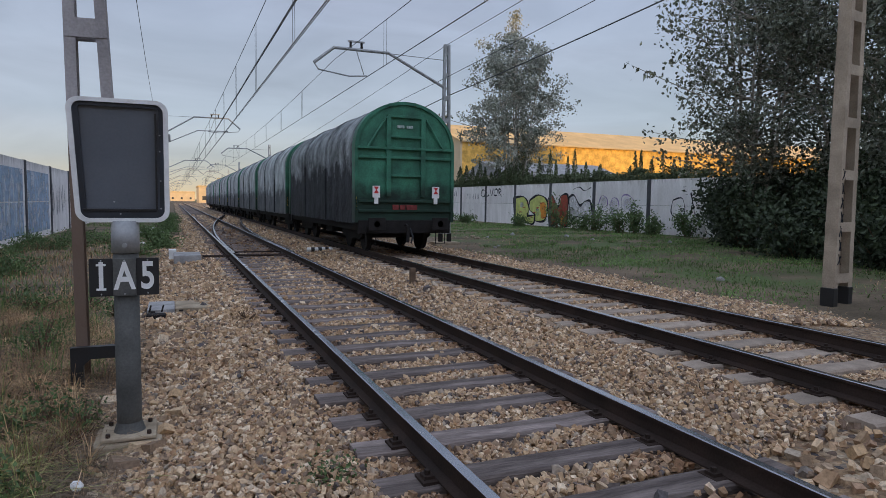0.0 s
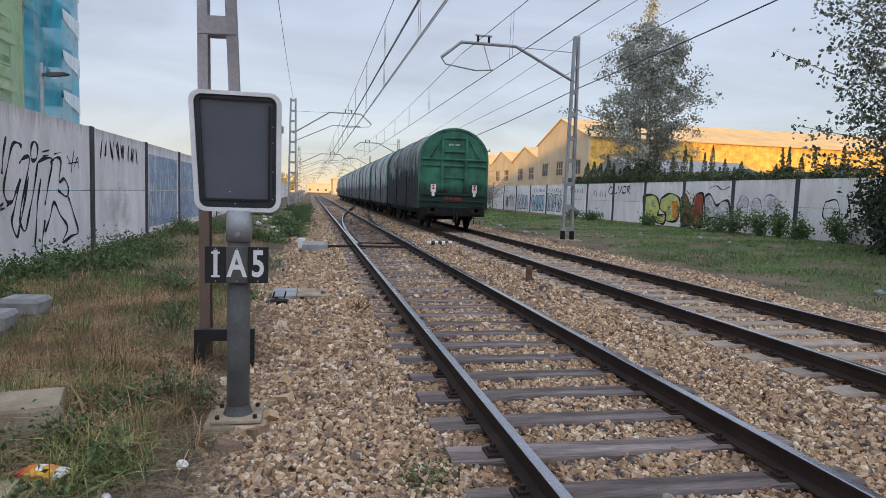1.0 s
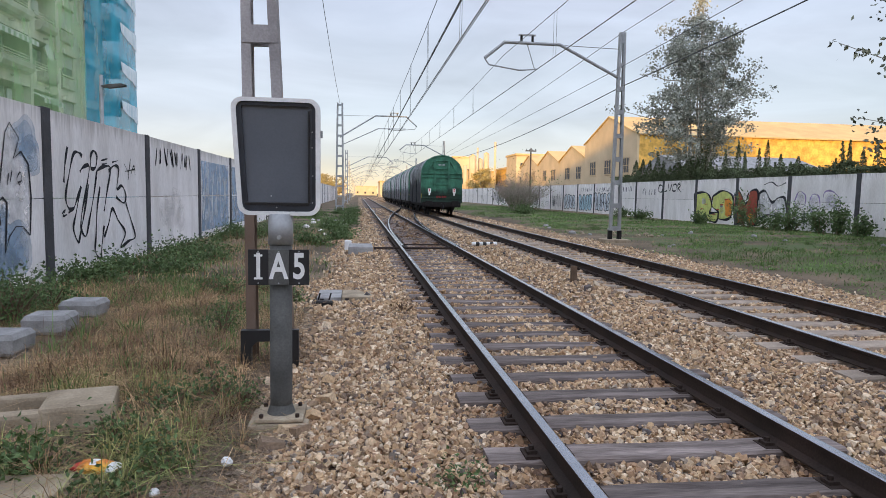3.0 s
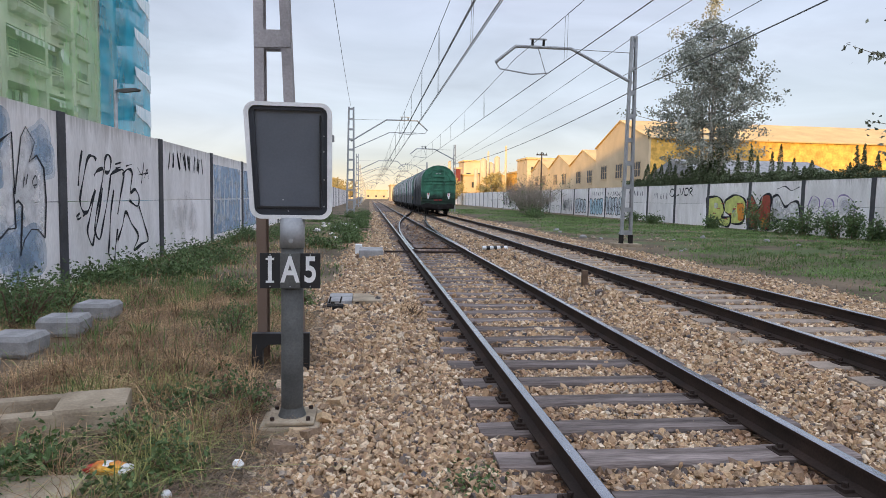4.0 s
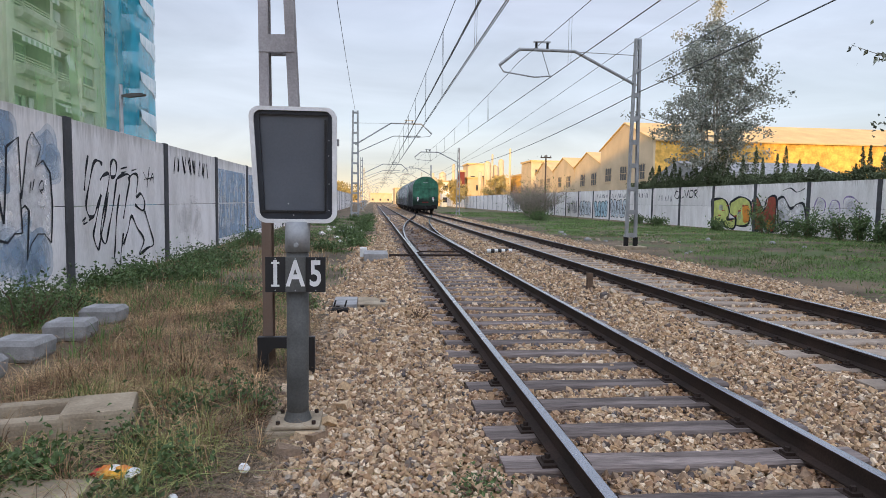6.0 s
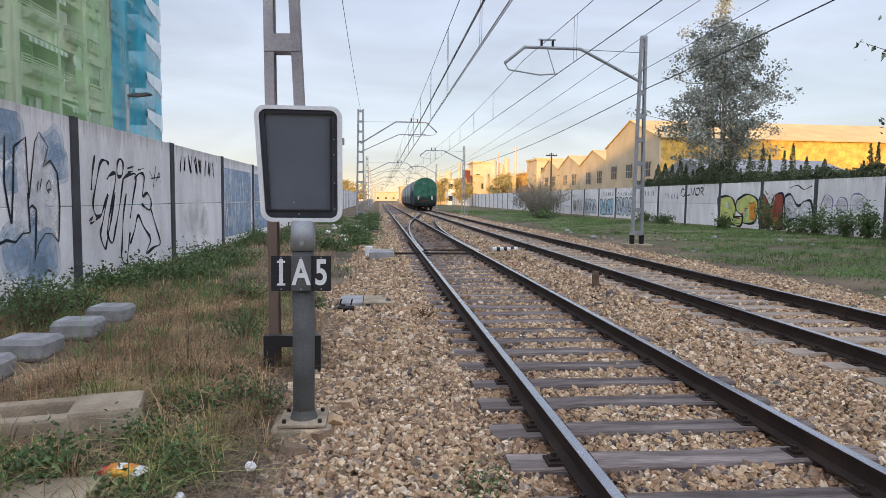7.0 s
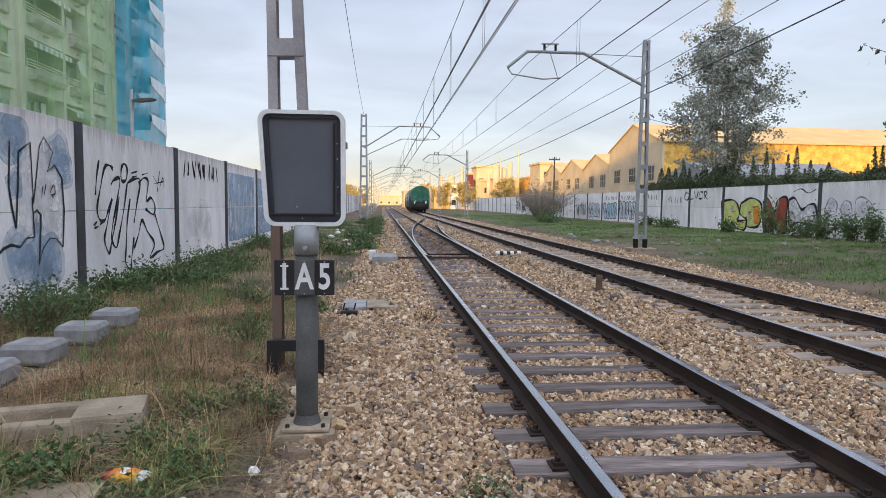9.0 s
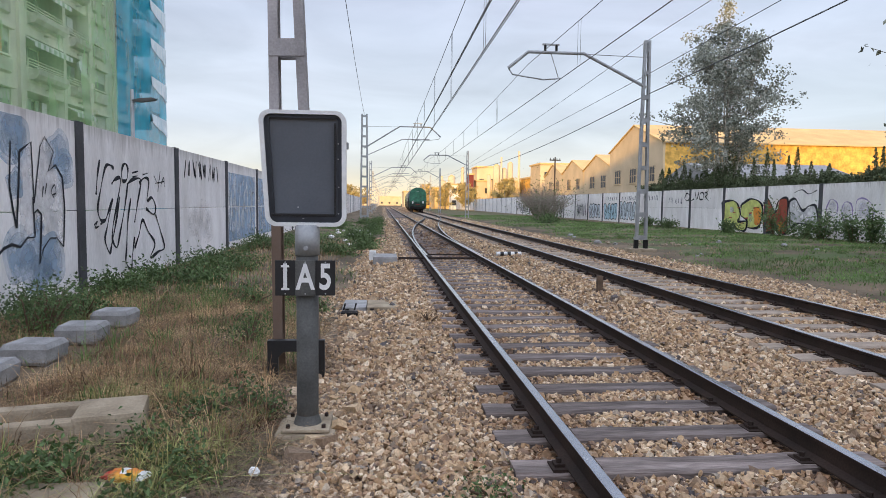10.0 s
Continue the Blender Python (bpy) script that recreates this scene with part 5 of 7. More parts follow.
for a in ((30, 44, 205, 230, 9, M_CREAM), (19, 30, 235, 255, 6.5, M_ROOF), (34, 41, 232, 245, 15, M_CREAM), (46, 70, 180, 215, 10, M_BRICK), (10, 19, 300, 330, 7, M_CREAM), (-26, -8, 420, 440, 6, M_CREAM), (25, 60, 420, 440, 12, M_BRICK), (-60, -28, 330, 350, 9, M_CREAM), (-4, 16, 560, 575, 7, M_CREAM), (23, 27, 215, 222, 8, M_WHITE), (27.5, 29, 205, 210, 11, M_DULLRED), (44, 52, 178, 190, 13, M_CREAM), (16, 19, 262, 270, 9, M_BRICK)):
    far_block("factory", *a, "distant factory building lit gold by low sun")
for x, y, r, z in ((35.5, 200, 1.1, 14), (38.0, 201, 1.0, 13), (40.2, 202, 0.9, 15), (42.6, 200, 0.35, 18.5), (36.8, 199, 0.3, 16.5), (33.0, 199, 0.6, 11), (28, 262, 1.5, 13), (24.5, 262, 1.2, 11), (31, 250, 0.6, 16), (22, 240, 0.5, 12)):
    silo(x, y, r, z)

# an unseen plain block added behind the viewer to keep low sun off the line
bm = bmesh.new()
box(bm, -160, 160, -76, -62, -0.3, 28.0)
box(bm, -46, -17, -75, -63, 27.9, 33.0)
tagged(part("apartment_row", bm, M_CREAM), "plain unseen block added behind the line to shade it", "building", kind="structure")

def utility_pole():
    p = tagged(empty("utility_pole", 23.3, 86.0, -0.25), "dark wooden utility pole with a crossarm", "utility pole")
    bm = bmesh.new()
    tube(bm, [(0, 0, 0), (0, 0, 8.4)], 0.14, 10, 0.09)
    part("pole", bm, M_TWIG, p)
    bm = bmesh.new()
    box(bm, -0.75, 0.75, -0.06, 0.06, 7.95, 8.1, 0.01)
    part("crossarm", bm, M_TWIG, p)
    for x in (-0.65, -0.25, 0.25, 0.65):
        bm = bmesh.new()
        tube(bm, [(x, 0, 8.1), (x, 0, 8.3)], 0.04, 8)
        part("insulator", bm, M_UNDER, p)


utility_pole()


# ---- trees and plants ----
def leaf_mesh(centres, size, g, droop=0.3):
    """Small bent leaves, two triangles each, about the given places."""
    n = len(centres)
    a = g.normal(size=(n, 3))
    a /= np.linalg.norm(a, axis=1, keepdims=True)
    b = np.cross(a, g.normal(size=(n, 3)))
    b /= np.linalg.norm(b, axis=1, keepdims=True)
    s = size * g.uniform(0.6, 1.3, (n, 1))
    tip = np.cross(a, b) * s * droop
    v = np.stack([centres - a * s, centres + b * s * 0.6 + tip, centres + a * s, centres - b * s * 0.6 + tip], 1).reshape(-1, 3)
    f = np.array([[0, 1, 2], [0, 2, 3]])[None] + 4 * np.arange(n)[:, None, None]
    return v, f.reshape(-1, 3)


def mesh_part(name, v, f, mat, parent, label=""):
    me = bpy.data.meshes.new(name)
    me.from_pydata(v, [], f.tolist() if hasattr(f, "tolist") else f)
    me.materials.append(mat)
    ob = new(name, me)
    ob.parent = parent
    if label:
        ob["label"] = label
    return ob


def tree(name, x, y, z, tall, clear, width, trunks, limbs, leaves, size, leaf, label, seed, taper=0.5):
    """Trunks and limbs with leaves in clumps along them. taper: how pointed the crown is."""
    g = np.random.default_rng(seed)
    t = tagged(empty(name, x, y, z), label, "tree")
    bm = bmesh.new()
    spots = []
    for k in range(trunks):
        a = 2 * math.pi * (k + g.uniform(0, 0.6)) / trunks
        lean = width * (0.12 if trunks > 1 else 0.03)
        top = tall * g.uniform(0.82, 1.0) if k else tall * 0.97
        line = [Vector((math.cos(a) * (0.25 * (trunks > 1) + lean * u) + g.normal(0, 0.08) * u * 2, math.sin(a) * (0.25 * (trunks > 1) + lean * u) + g.normal(0, 0.08) * u * 2, top * u)) for u in (0, 0.2, 0.4, 0.6, 0.8, 1.0)]
        tube(bm, line, 0.02 * tall / (1 + 0.35 * (trunks - 1)), 8, 0.03)
        for i in range(limbs // trunks):
            u = clear / tall + (1 - clear / tall) * (i + g.uniform(0, 1)) / (limbs // trunks)
            w = (u - clear / tall) / (1 - clear / tall)
            reach = width / 2 * (1 - w) ** taper * (0.6 + 0.4 * min(1, w * 5)) * g.uniform(0.5, 1.15) + 0.25
            j = min(4, int(u * 5))
            p = line[j].lerp(line[j + 1], u * 5 - j)
            b = g.uniform(0, 2 * math.pi)
            d = Vector((math.cos(b), math.sin(b), g.uniform(0.25, 0.9)))
            q = p + d * reach * 0.5 + Vector((0, 0, -0.05 * reach))
            e = p + d * reach * 0.95 + Vector((g.normal(0, 0.2), g.normal(0, 0.2), g.normal(0, 0.25)))
            tube(bm, [p, q, e], 0.035 * (1 - w) + 0.015, 5, 0.008)
            for s in (0.35, 0.6, 0.8, 0.95, 1.05):
                spots.append((p.lerp(e, s) + Vector(g.normal(0, 0.16, 3)), 0.05 * reach + 0.15))
        spots.append((line[-1], 0.4))
    part("trunk", bm, M_BARK, t)
    per = leaves // len(spots)
    c = np.concatenate([g.normal(size=(per, 3)) * r * np.array([1, 1, 0.8]) + np.array(p) for p, r in spots])
    c = c[c[:, 2] > clear * 0.55]
    v, f = leaf_mesh(c, size, g)
    mesh_part("crown", v, f, leaf, t)
    return t


def poplar(name, x, y, z, shape, stems, limbs, leaves, size, leaf, label, seed, boughs=(), spread=0.5, clump=0.42):
    """Ascending stems and limbs inside an outline of (height, half width) pairs, leaves in ragged clumps with gaps between."""
    g = np.random.default_rng(seed)
    t = tagged(empty(name, x, y, z), label, "tree")
    hs, rs = [p[0] for p in shape], [p[1] for p in shape]
    low, top = hs[0], hs[-1]
    bm = bmesh.new()
    spots = []
    lobes = g.uniform(0.6, 1.2, (9, 10))

    def radius(h, a):
        i = min(8, max(0, int((h - low) / (top - low) * 9)))
        return float(np.interp(h, hs, rs)) * lobes[i, int(a / (2 * math.pi) * 10) % 10]

    for k in range(stems):
        a = 2 * math.pi * (k + g.uniform(0, 0.7)) / stems
        end = top if k == 0 else top * g.uniform(0.66, 0.93)
        out = 0.12 if k == 0 else spread * g.uniform(0.5, 1.0) * float(np.interp(end * 0.8, hs, rs))
        line = []
        for u in (0, 0.15, 0.3, 0.45, 0.6, 0.75, 0.9, 1.0):
            w = 0.12 + out * u ** 0.9 if k else 0.1 * u
            line.append(Vector((math.cos(a) * w + g.normal(0, 0.10) * u, math.sin(a) * w + g.normal(0, 0.10) * u, end * u)))
        tube(bm, line, 0.0085 * top * (1.2 if k == 0 else 0.8), 8, 0.02)
        for i in range(limbs // stems):
            h = low + (end - low) * ((i + g.uniform(0, 1)) / (limbs // stems)) ** 0.9
            j = max(q for q in range(7) if line[q].z <= h)
            p = line[j].lerp(line[j + 1], min(1.0, (h - line[j].z) / max(0.01, line[j + 1].z - line[j].z)))
            b = g.uniform(0, 2 * math.pi)
            reach = float(radius(h, b % (2 * math.pi)) * g.uniform(0.55, 1.0))
            e = Vector((math.cos(b) * reach, math.sin(b) * reach, h + reach * g.uniform(0.05, 0.55)))
            if (e - p).length > 1.3 * reach + 0.6:
                e = p + (e - p) * 0.55
            q = p.lerp(e, 0.5) + Vector((0, 0, -0.06 * reach))
            tube(bm, [p, q, e], 0.012 + 0.012 * reach, 5, 0.006)
            for c in range(3):
                f = q.lerp(e, g.uniform(0.1, 0.9))
                d = Vector((g.normal(0, 0.4), g.normal(0, 0.4), g.uniform(0.1, 0.7))) * (0.35 + 0.16 * reach)
                tube(bm, [f, f + d * 0.6, f + d], 0.008, 4, 0.004)
                spots.append((f + d, clump * g.uniform(0.6, 1.25)))
            spots.append((e, clump * g.uniform(0.7, 1.3)))
            spots.append((q, clump * g.uniform(0.5, 1.0)))
        spots.append((line[-1], 0.3))
        spots.append((line[-2], 0.35))
    for root, tip in boughs:
        p, e = Vector(root), Vector(tip)
        q = p.lerp(e, 0.5) + Vector((0, 0, 0.06 * (e - p).length))
        tube(bm, [p, q, e], 0.035, 6, 0.008)
        for u in np.linspace(0.35, 1.0, 12):
            c = p.lerp(e, float(u)) + Vector(g.normal(0, 0.16, 3))
            spots.append((c, 0.20))
    part("trunk", bm, M_PALEBARK, t, "pale slender ascending stems")
    per = leaves // len(spots)
    c = np.concatenate([g.normal(size=(max(4, int(per * (r / clump) ** 2)), 3)) * r * np.array([0.75, 0.75, 0.6]) + np.array(p) for p, r in spots])
    c = c[c[:, 2] > low * 0.6]
    v, f = leaf_mesh(c, size, g)
    mesh_part("crown", v, f, leaf, t)
    return t


M_BUSH = material("dark_bush_leaf", (0.06, 0.08, 0.042), 0.6, spread=0.4, scale=1, fine=30, bump=0, tint=(0.03, 0.042, 0.022), island_random=0.45)
# field leaves carry the gold of low sunlight in their base colour
M_FIELDLEAF = material("sunlit_field_leaf", (0.46, 0.36, 0.15), 0.7, spread=0.4, scale=1, fine=30, bump=0, tint=(0.28, 0.23, 0.09), island_random=0.4)
M_PALEBARK = material("pale_poplar_bark", (0.46, 0.43, 0.37), 0.85, spread=0.4, scale=4, fine=40, bump=0.4, tint=(0.22, 0.19, 0.15))
poplar("poplar_tree", 26.5, 48.0, -0.1, ((4.1, 3.4), (5.2, 5.2), (6.8, 5.6), (8.8, 5.3), (9.8, 4.2), (11.2, 3.7), (12.6, 3.9), (13.6, 3.0), (14.6, 2.0), (15.6, 0.8), (17.6, 0.3)), 8, 136, 26000, 0.115, M_LEAF, "tall grey-green poplar with an airy crown of upright limbs", 33, clump=0.36, spread=0.75)
SHADE_SHAPE = ((2.6, 1.6), (3.8, 2.8), (5.0, 3.8), (7.0, 4.2), (9.0, 3.8), (11.0, 3.0), (12.6, 1.6), (13.6, 0.5))
poplar("shade_tree", 21.4, 19.0, -0.1, SHADE_SHAPE, 6, 110, 19000, 0.09, M_LEAF_DARK, "leafy grey-green poplar clump beside the wall", 22, boughs=(((-0.6, -0.4, 4.2), (-8.2, -2.6, 6.1)), ((-0.8, 0, 6.4), (-5.6, -1.0, 8.6)), ((-0.8, 0, 3.4), (-5.2, 0.2, 4.5)), ((-1.2, -0.5, 7.6), (-4.4, -1.2, 10.2)), ((-0.6, 0.2, 2.8), (-4.6, 0.6, 3.6))))
poplar("shade_tree", 23.4, 16.2, -0.1, SHADE_SHAPE, 6, 100, 17000, 0.09, M_LEAF_DARK, "leafy grey-green poplar clump beside the wall", 23)
poplar("shade_tree", 21.6, 12.6, -0.1, SHADE_SHAPE, 5, 110, 20000, 0.09, M_LEAF_DARK, "leafy poplar with pale slender trunks", 24)
poplar("shade_tree", 18.6, 9.2, -0.1, ((3.2, 1.4), (5.0, 2.6), (8.0, 3.0), (10.5, 2.0), (12.0, 0.5)), 4, 70, 11000, 0.09, M_LEAF_DARK, "leafy poplar with pale slender trunks", 25)


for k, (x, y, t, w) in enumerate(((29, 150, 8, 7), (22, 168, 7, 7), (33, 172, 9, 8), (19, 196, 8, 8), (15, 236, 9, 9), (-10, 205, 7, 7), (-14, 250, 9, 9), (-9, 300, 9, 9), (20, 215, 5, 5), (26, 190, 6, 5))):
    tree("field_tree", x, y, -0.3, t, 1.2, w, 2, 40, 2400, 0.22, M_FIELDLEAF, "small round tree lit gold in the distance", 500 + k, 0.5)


def shrub(name, x, y, z, wide, tall, leaves, size, leaf, label, seed, twigs=14, shape=0.9, forks=0):
    """A bush of thin stems with leaf clumps up each stem."""
    g = np.random.default_rng(seed)
    s = tagged(empty(name, x, y, z), label, "shrub")
    bm = bmesh.new()
    spots = []
    for k in range(twigs):
        a, r = g.uniform(0, 2 * math.pi), g.uniform(0.1, 1) ** 0.6
        h = tall * (1 - 0.45 * r) * g.uniform(0.7, 1.05)
        e = Vector((math.cos(a) * r * wide / 2, math.sin(a) * r * wide / 2, h))
        m = Vector((e.x * 0.5, e.y * 0.5, h * 0.55))
        tube(bm, [(e.x * 0.15, e.y * 0.15, 0), m, e], 0.018 + 0.003 * tall, 5, 0.006)
        for q in range(forks):
            p = m.lerp(e, g.uniform(0, 0.9))
            d = Vector((g.normal(0, 0.5), g.normal(0, 0.5), g.uniform(0.2, 1.0))) * tall * 0.13
            tube(bm, [p, p + d * 0.6, p + d + Vector((g.normal(0, 0.1), g.normal(0, 0.1), 0))], 0.012, 4, 0.005)
        for u in (0.3, 0.55, 0.8, 1.0):
            spots.append((Vector((0, 0, 0)).lerp(m, min(1, 2 * u)) if u < 0.5 else m.lerp(e, 2 * u - 1), 0.1 * wide * shape + 0.04))
    tagged(part("stem", bm, M_GREYTWIG if forks else M_TWIG, s), kind="stuff")
    if leaves:
        c = np.concatenate([g.normal(size=(leaves // len(spots), 3)) * r + np.array(p) for p, r in spots])
        c[:, 2] = np.maximum(c[:, 2], 0.03)
        v, f = leaf_mesh(c, size, g)
        mesh_part("foliage", v, f, leaf, s)
    return s


for k, (x, y, w, t) in enumerate(((20.4, 18.4, 3.0, 3.4), (18.4, 14.4, 3.2, 2.4), (17.4, 10.8, 3.2, 2.2), (22.6, 21.0, 2.6, 4.4), (16.6, 7.8, 2.8, 2.4), (20.8, 13.8, 3.6, 3.4), (23.0, 16.0, 3.6, 4.4), (23.4, 12.4, 3.6, 6.5), (22.2, 9.4, 3.8, 5.5), (23.6, 8.6, 3.4, 7.0), (20.6, 6.6, 3.4, 5.0))):
    shrub("dark_bush", x, y, -0.15, w, t, 3400, 0.10, M_BUSH, "dense dark green bush under the trees", 40 + k, 22, 1.3)
for k in range(6):
    shrub("dark_bush", 23.6, 7.6 + 2.4 * k, -0.15, 2.8, 4.6, 3200, 0.11, M_BUSH, "tall dark green bush against the wall", 340 + k, 24, 1.4)
for k, (x, y, w, t) in enumerate(((23.6, 36.6, 2.2, 2.5), (23.2, 31.8, 1.6, 1.7), (23.4, 29.8, 1.4, 1.9), (23.3, 28.4, 1.0, 1.9), (23.2, 27.0, 1.2, 1.2), (23.0, 33.4, 2.2, 1.0), (22.6, 40.2, 1.3, 1.0), (23.8, 25.0, 1.6, 1.7), (23.4, 55.0, 1.4, 0.8), (22.9, 50.0, 1.8, 0.7))):
    shrub("weed_bush", x, y, -0.05, w, t, 900, 0.07, M_WEED, "leafy green weed bush at the foot of the wall", 60 + k, 9, 0.9)
shrub("bare_bush", 19.5, 77.0, -0.25, 9.5, 5.4, 1800, 0.08, M_WEED, "leafless grey-brown shrub with dense bare twigs", 81, 150, 1.0, 9)
shrub("bare_bush", 21.5, 88.0, -0.25, 6.0, 6.0, 500, 0.08, M_TWIG, "leafless grey-brown shrub with dense bare twigs", 82, 90, 1.0, 9)
shrub("low_bush", 17.5, 66.0, -0.25, 3.4, 0.9, 1300, 0.09, M_WEED, "low dark green bush on the grass strip", 83, 10, 1.0)


def cypress(x, y, tall, wide, seed):
    g = np.random.default_rng(seed)
    c = tagged(empty("cypress", x, y, -0.2), "slim dark green cypress behind the wall", "tree", group="row of cypresses")
    bm = bmesh.new()
    tube(bm, [(0, 0, 0), (0, 0, tall * 0.95)], 0.09, 6, 0.015)
    part("trunk", bm, M_BARK, c)
    n = int(760 * tall * max(0.6, wide ** 1.6) / 3)
    u = g.uniform(0, 1, n) ** 1.3
    r = wide / 2 * np.minimum(1, (1 - u) * 2.0) ** 0.7 * g.uniform(0.4, 1.08, n)
    a = g.uniform(0, 2 * np.pi, n)
    v, f = leaf_mesh(np.stack([r * np.cos(a), r * np.sin(a), 0.3 + u * (tall - 0.3)], 1), 0.075, g, 0.2)
    mesh_part("foliage", v, f, M_CYPRESS, c)


g_c = random.Random(9)
y, k = 27.0, 0
while y < 60:
    tall_one = g_c.random() < 0.3
    dense = y > 46
    cypress(26.6 + g_c.uniform(-0.4, 0.6), y, (g_c.uniform(5.0, 6.0) if tall_one else g_c.uniform(3.9, 4.8)) - (0.7 if y < 35 else 0), g_c.uniform(0.55, 0.85) if not dense else g_c.uniform(0.9, 1.4), 100 + k)
    y += g_c.uniform(0.3, 0.6) if dense else g_c.uniform(0.4, 1.0)
    k += 1


shrub("evergreen_shoots", 26.3, 46.9, -0.2, 2.7, 7.0, 8000, 0.08, M_CYPRESS, "dense dark green shoots round the foot of the poplar", 95, 26, 1.1)


def blades(name, spots, tall, thin, lean, mat, label, seed, away=None):
    """Grass: bent blades of two triangles."""
    g = np.random.default_rng(seed)
    n = len(spots)
    h = tall * g.lognormal(0, 0.35, (n, 1))
    a = g.uniform(0, 2 * np.pi, n) if away is None else away
    d = np.stack([np.cos(a), np.sin(a), 0 * a], 1) * h * np.abs(g.normal(0, lean, (n, 1)))
    b = g.uniform(0, 2 * np.pi, n)
    w = np.stack([np.cos(b), np.sin(b), 0 * b], 1) * thin
    up = np.array([0, 0, 1.0])
    bow = np.clip(np.linalg.norm(d, axis=1, keepdims=True) / h, 0, 1.6)
    one = spots + d * 0.22 + up * h * (0.42 - 0.06 * bow)
    two = spots + d * 0.62 + up * h * (0.74 - 0.25 * bow)
    end = spots + d * 1.15 + up * h * np.clip(1.0 - 0.62 * bow, 0.04, 1)
    v = np.stack([spots - w, spots + w, one + w * 0.9, one - w * 0.9, two + w * 0.65, two - w * 0.65, end], 1).reshape(-1, 3)
    o = 7 * np.arange(n)[:, None]
    f = (np.array([[0, 1, 2, 3]]) + o).tolist() + (np.array([[3, 2, 4, 5]]) + o).tolist() + (np.array([[5, 4, 6]]) + o).tolist()
    me = bpy.data.meshes.new(name)
    me.from_pydata(v, [], f)
    me.materials.append(mat)
    return tagged(new(name, me), label, "grass", kind="stuff")


def scatter(count, area, keep, seed):
    """Places on the ground, thinned by keep(x, y) between 0 and 1 and by a patchy noise."""
    g = np.random.default_rng(seed)
    x, y = g.uniform(area[0], area[1], count), g.uniform(area[2], area[3], count)
    ok = g.random(count) < keep(x, y)
    return np.array([(u, v, ground_z(u, v) - 0.01) for u, v in zip(x[ok], y[ok])])


def patch(x, y, s, seed):
    return np.array([0.5 + 0.75 * noise.noise(Vector((u * s, v * s, seed))) for u, v in zip(x, y)])


def verge(x, y):
    bare = ((x > -4.2) & (x < -3.35) & (y > 5.7) & (y < 9.7)) | ((x > -2.55) & (x < -1.72) & (y > 4.05) & (y < 5.35)) | ((x < -1.7) & (y < 3.98) & (x > -2.5)) | ((x > -1.85) & (x < -1.45) & (y > 3.6) & (y < 4.12))
    edge = -1.0 + 0.35 * np.sin(y * 0.9) + 0.2 * np.sin(y * 2.7 + 1)
    return np.clip((edge - x) / 0.6, 0, 1) * np.where(bare, 0.06, 1.0)


blades("dry_grass", scatter(70000, (-5.6, -0.6, 2.8, 12.5), lambda x, y: verge(x, y) * np.clip(patch(x, y, 0.8, 1.0) * 1.7 - 0.1, 0.15, 1), 31), 0.17, 0.0021, 3.2, M_DRY, "dry straw-coloured grass matted on the verge", 31)
blades("dry_grass", scatter(16000, (-5.6, -0.4, 12.5, 30), lambda x, y: verge(x, y) * np.clip(patch(x, y, 0.5, 2.0), 0.1, 1) * 0.8, 32), 0.2, 0.005, 1.0, M_DRY, "dry straw-coloured grass on the verge", 32)
blades("dry_grass", scatter(14000, (-5.6, -0.6, -6.0, 2.8), lambda x, y: verge(x, y) * np.clip(patch(x, y, 0.8, 1.0) * 1.7 - 0.1, 0.15, 1), 44), 0.20, 0.005, 2.0, M_DRY, "dry straw-coloured grass matted on the verge", 44)
blades("green_grass", scatter(12000, (-5.6, -0.9, -6.0, 2.8), lambda x, y: verge(x, y) * np.clip(patch(x, y, 0.9, 6.0) * 1.8 - 0.5, 0.02, 1), 45), 0.16, 0.006, 0.9, M_GREEN, "patches of green grass on the verge", 45)


def hedge(y0, y1, seed):
    """A clipped evergreen hedge: stems with a dense uneven mass of leaves."""
    g = np.random.default_rng(seed)
    h = tagged(empty("hedge", 26.2, y0, -0.2), "dense dark evergreen hedge behind the wall", "hedge", group="hedge behind the wall")
    bm = bmesh.new()
    for k in range(5):
        y = (y1 - y0) * (k + 0.5) / 5
        tube(bm, [(0, y, 0), (g.normal(0, 0.1), y + g.normal(0, 0.1), 2.9)], 0.05, 6, 0.015)
    tagged(part("stem", bm, M_TWIG, h), kind="stuff")
    n = 4600
    y = g.uniform(0, y1 - y0, n)
    top = 3.75 + 0.2 * np.sin(y * 2.1 + seed) + 0.12 * np.sin(y * 5.3)
    z = top * (1 - g.uniform(0, 1, n) ** 2 * 0.75)
    v, f = leaf_mesh(np.stack([g.normal(0, 0.35, n), y, z], 1), 0.08, g)
    mesh_part("foliage", v, f, M_CYPRESS, h)


for k in range(9):
    hedge(26.0 + 4.1 * k, 30.1 + 4.1 * k, 600 + k)


def tufts(count, per, area, keep, spread, seed):
    """Clumped grass: places round tuft centres, and the way each blade leans out."""
    g = np.random.default_rng(seed)
    c = np.repeat(scatter(count, area, keep, seed), per, axis=0)
    a = g.uniform(0, 2 * np.pi, len(c))
    r = np.abs(g.normal(0, spread, len(c)))
    c = c + np.stack([r * np.cos(a), r * np.sin(a), 0 * a], 1)
    return c, a + g.normal(0, 0.5, len(c))


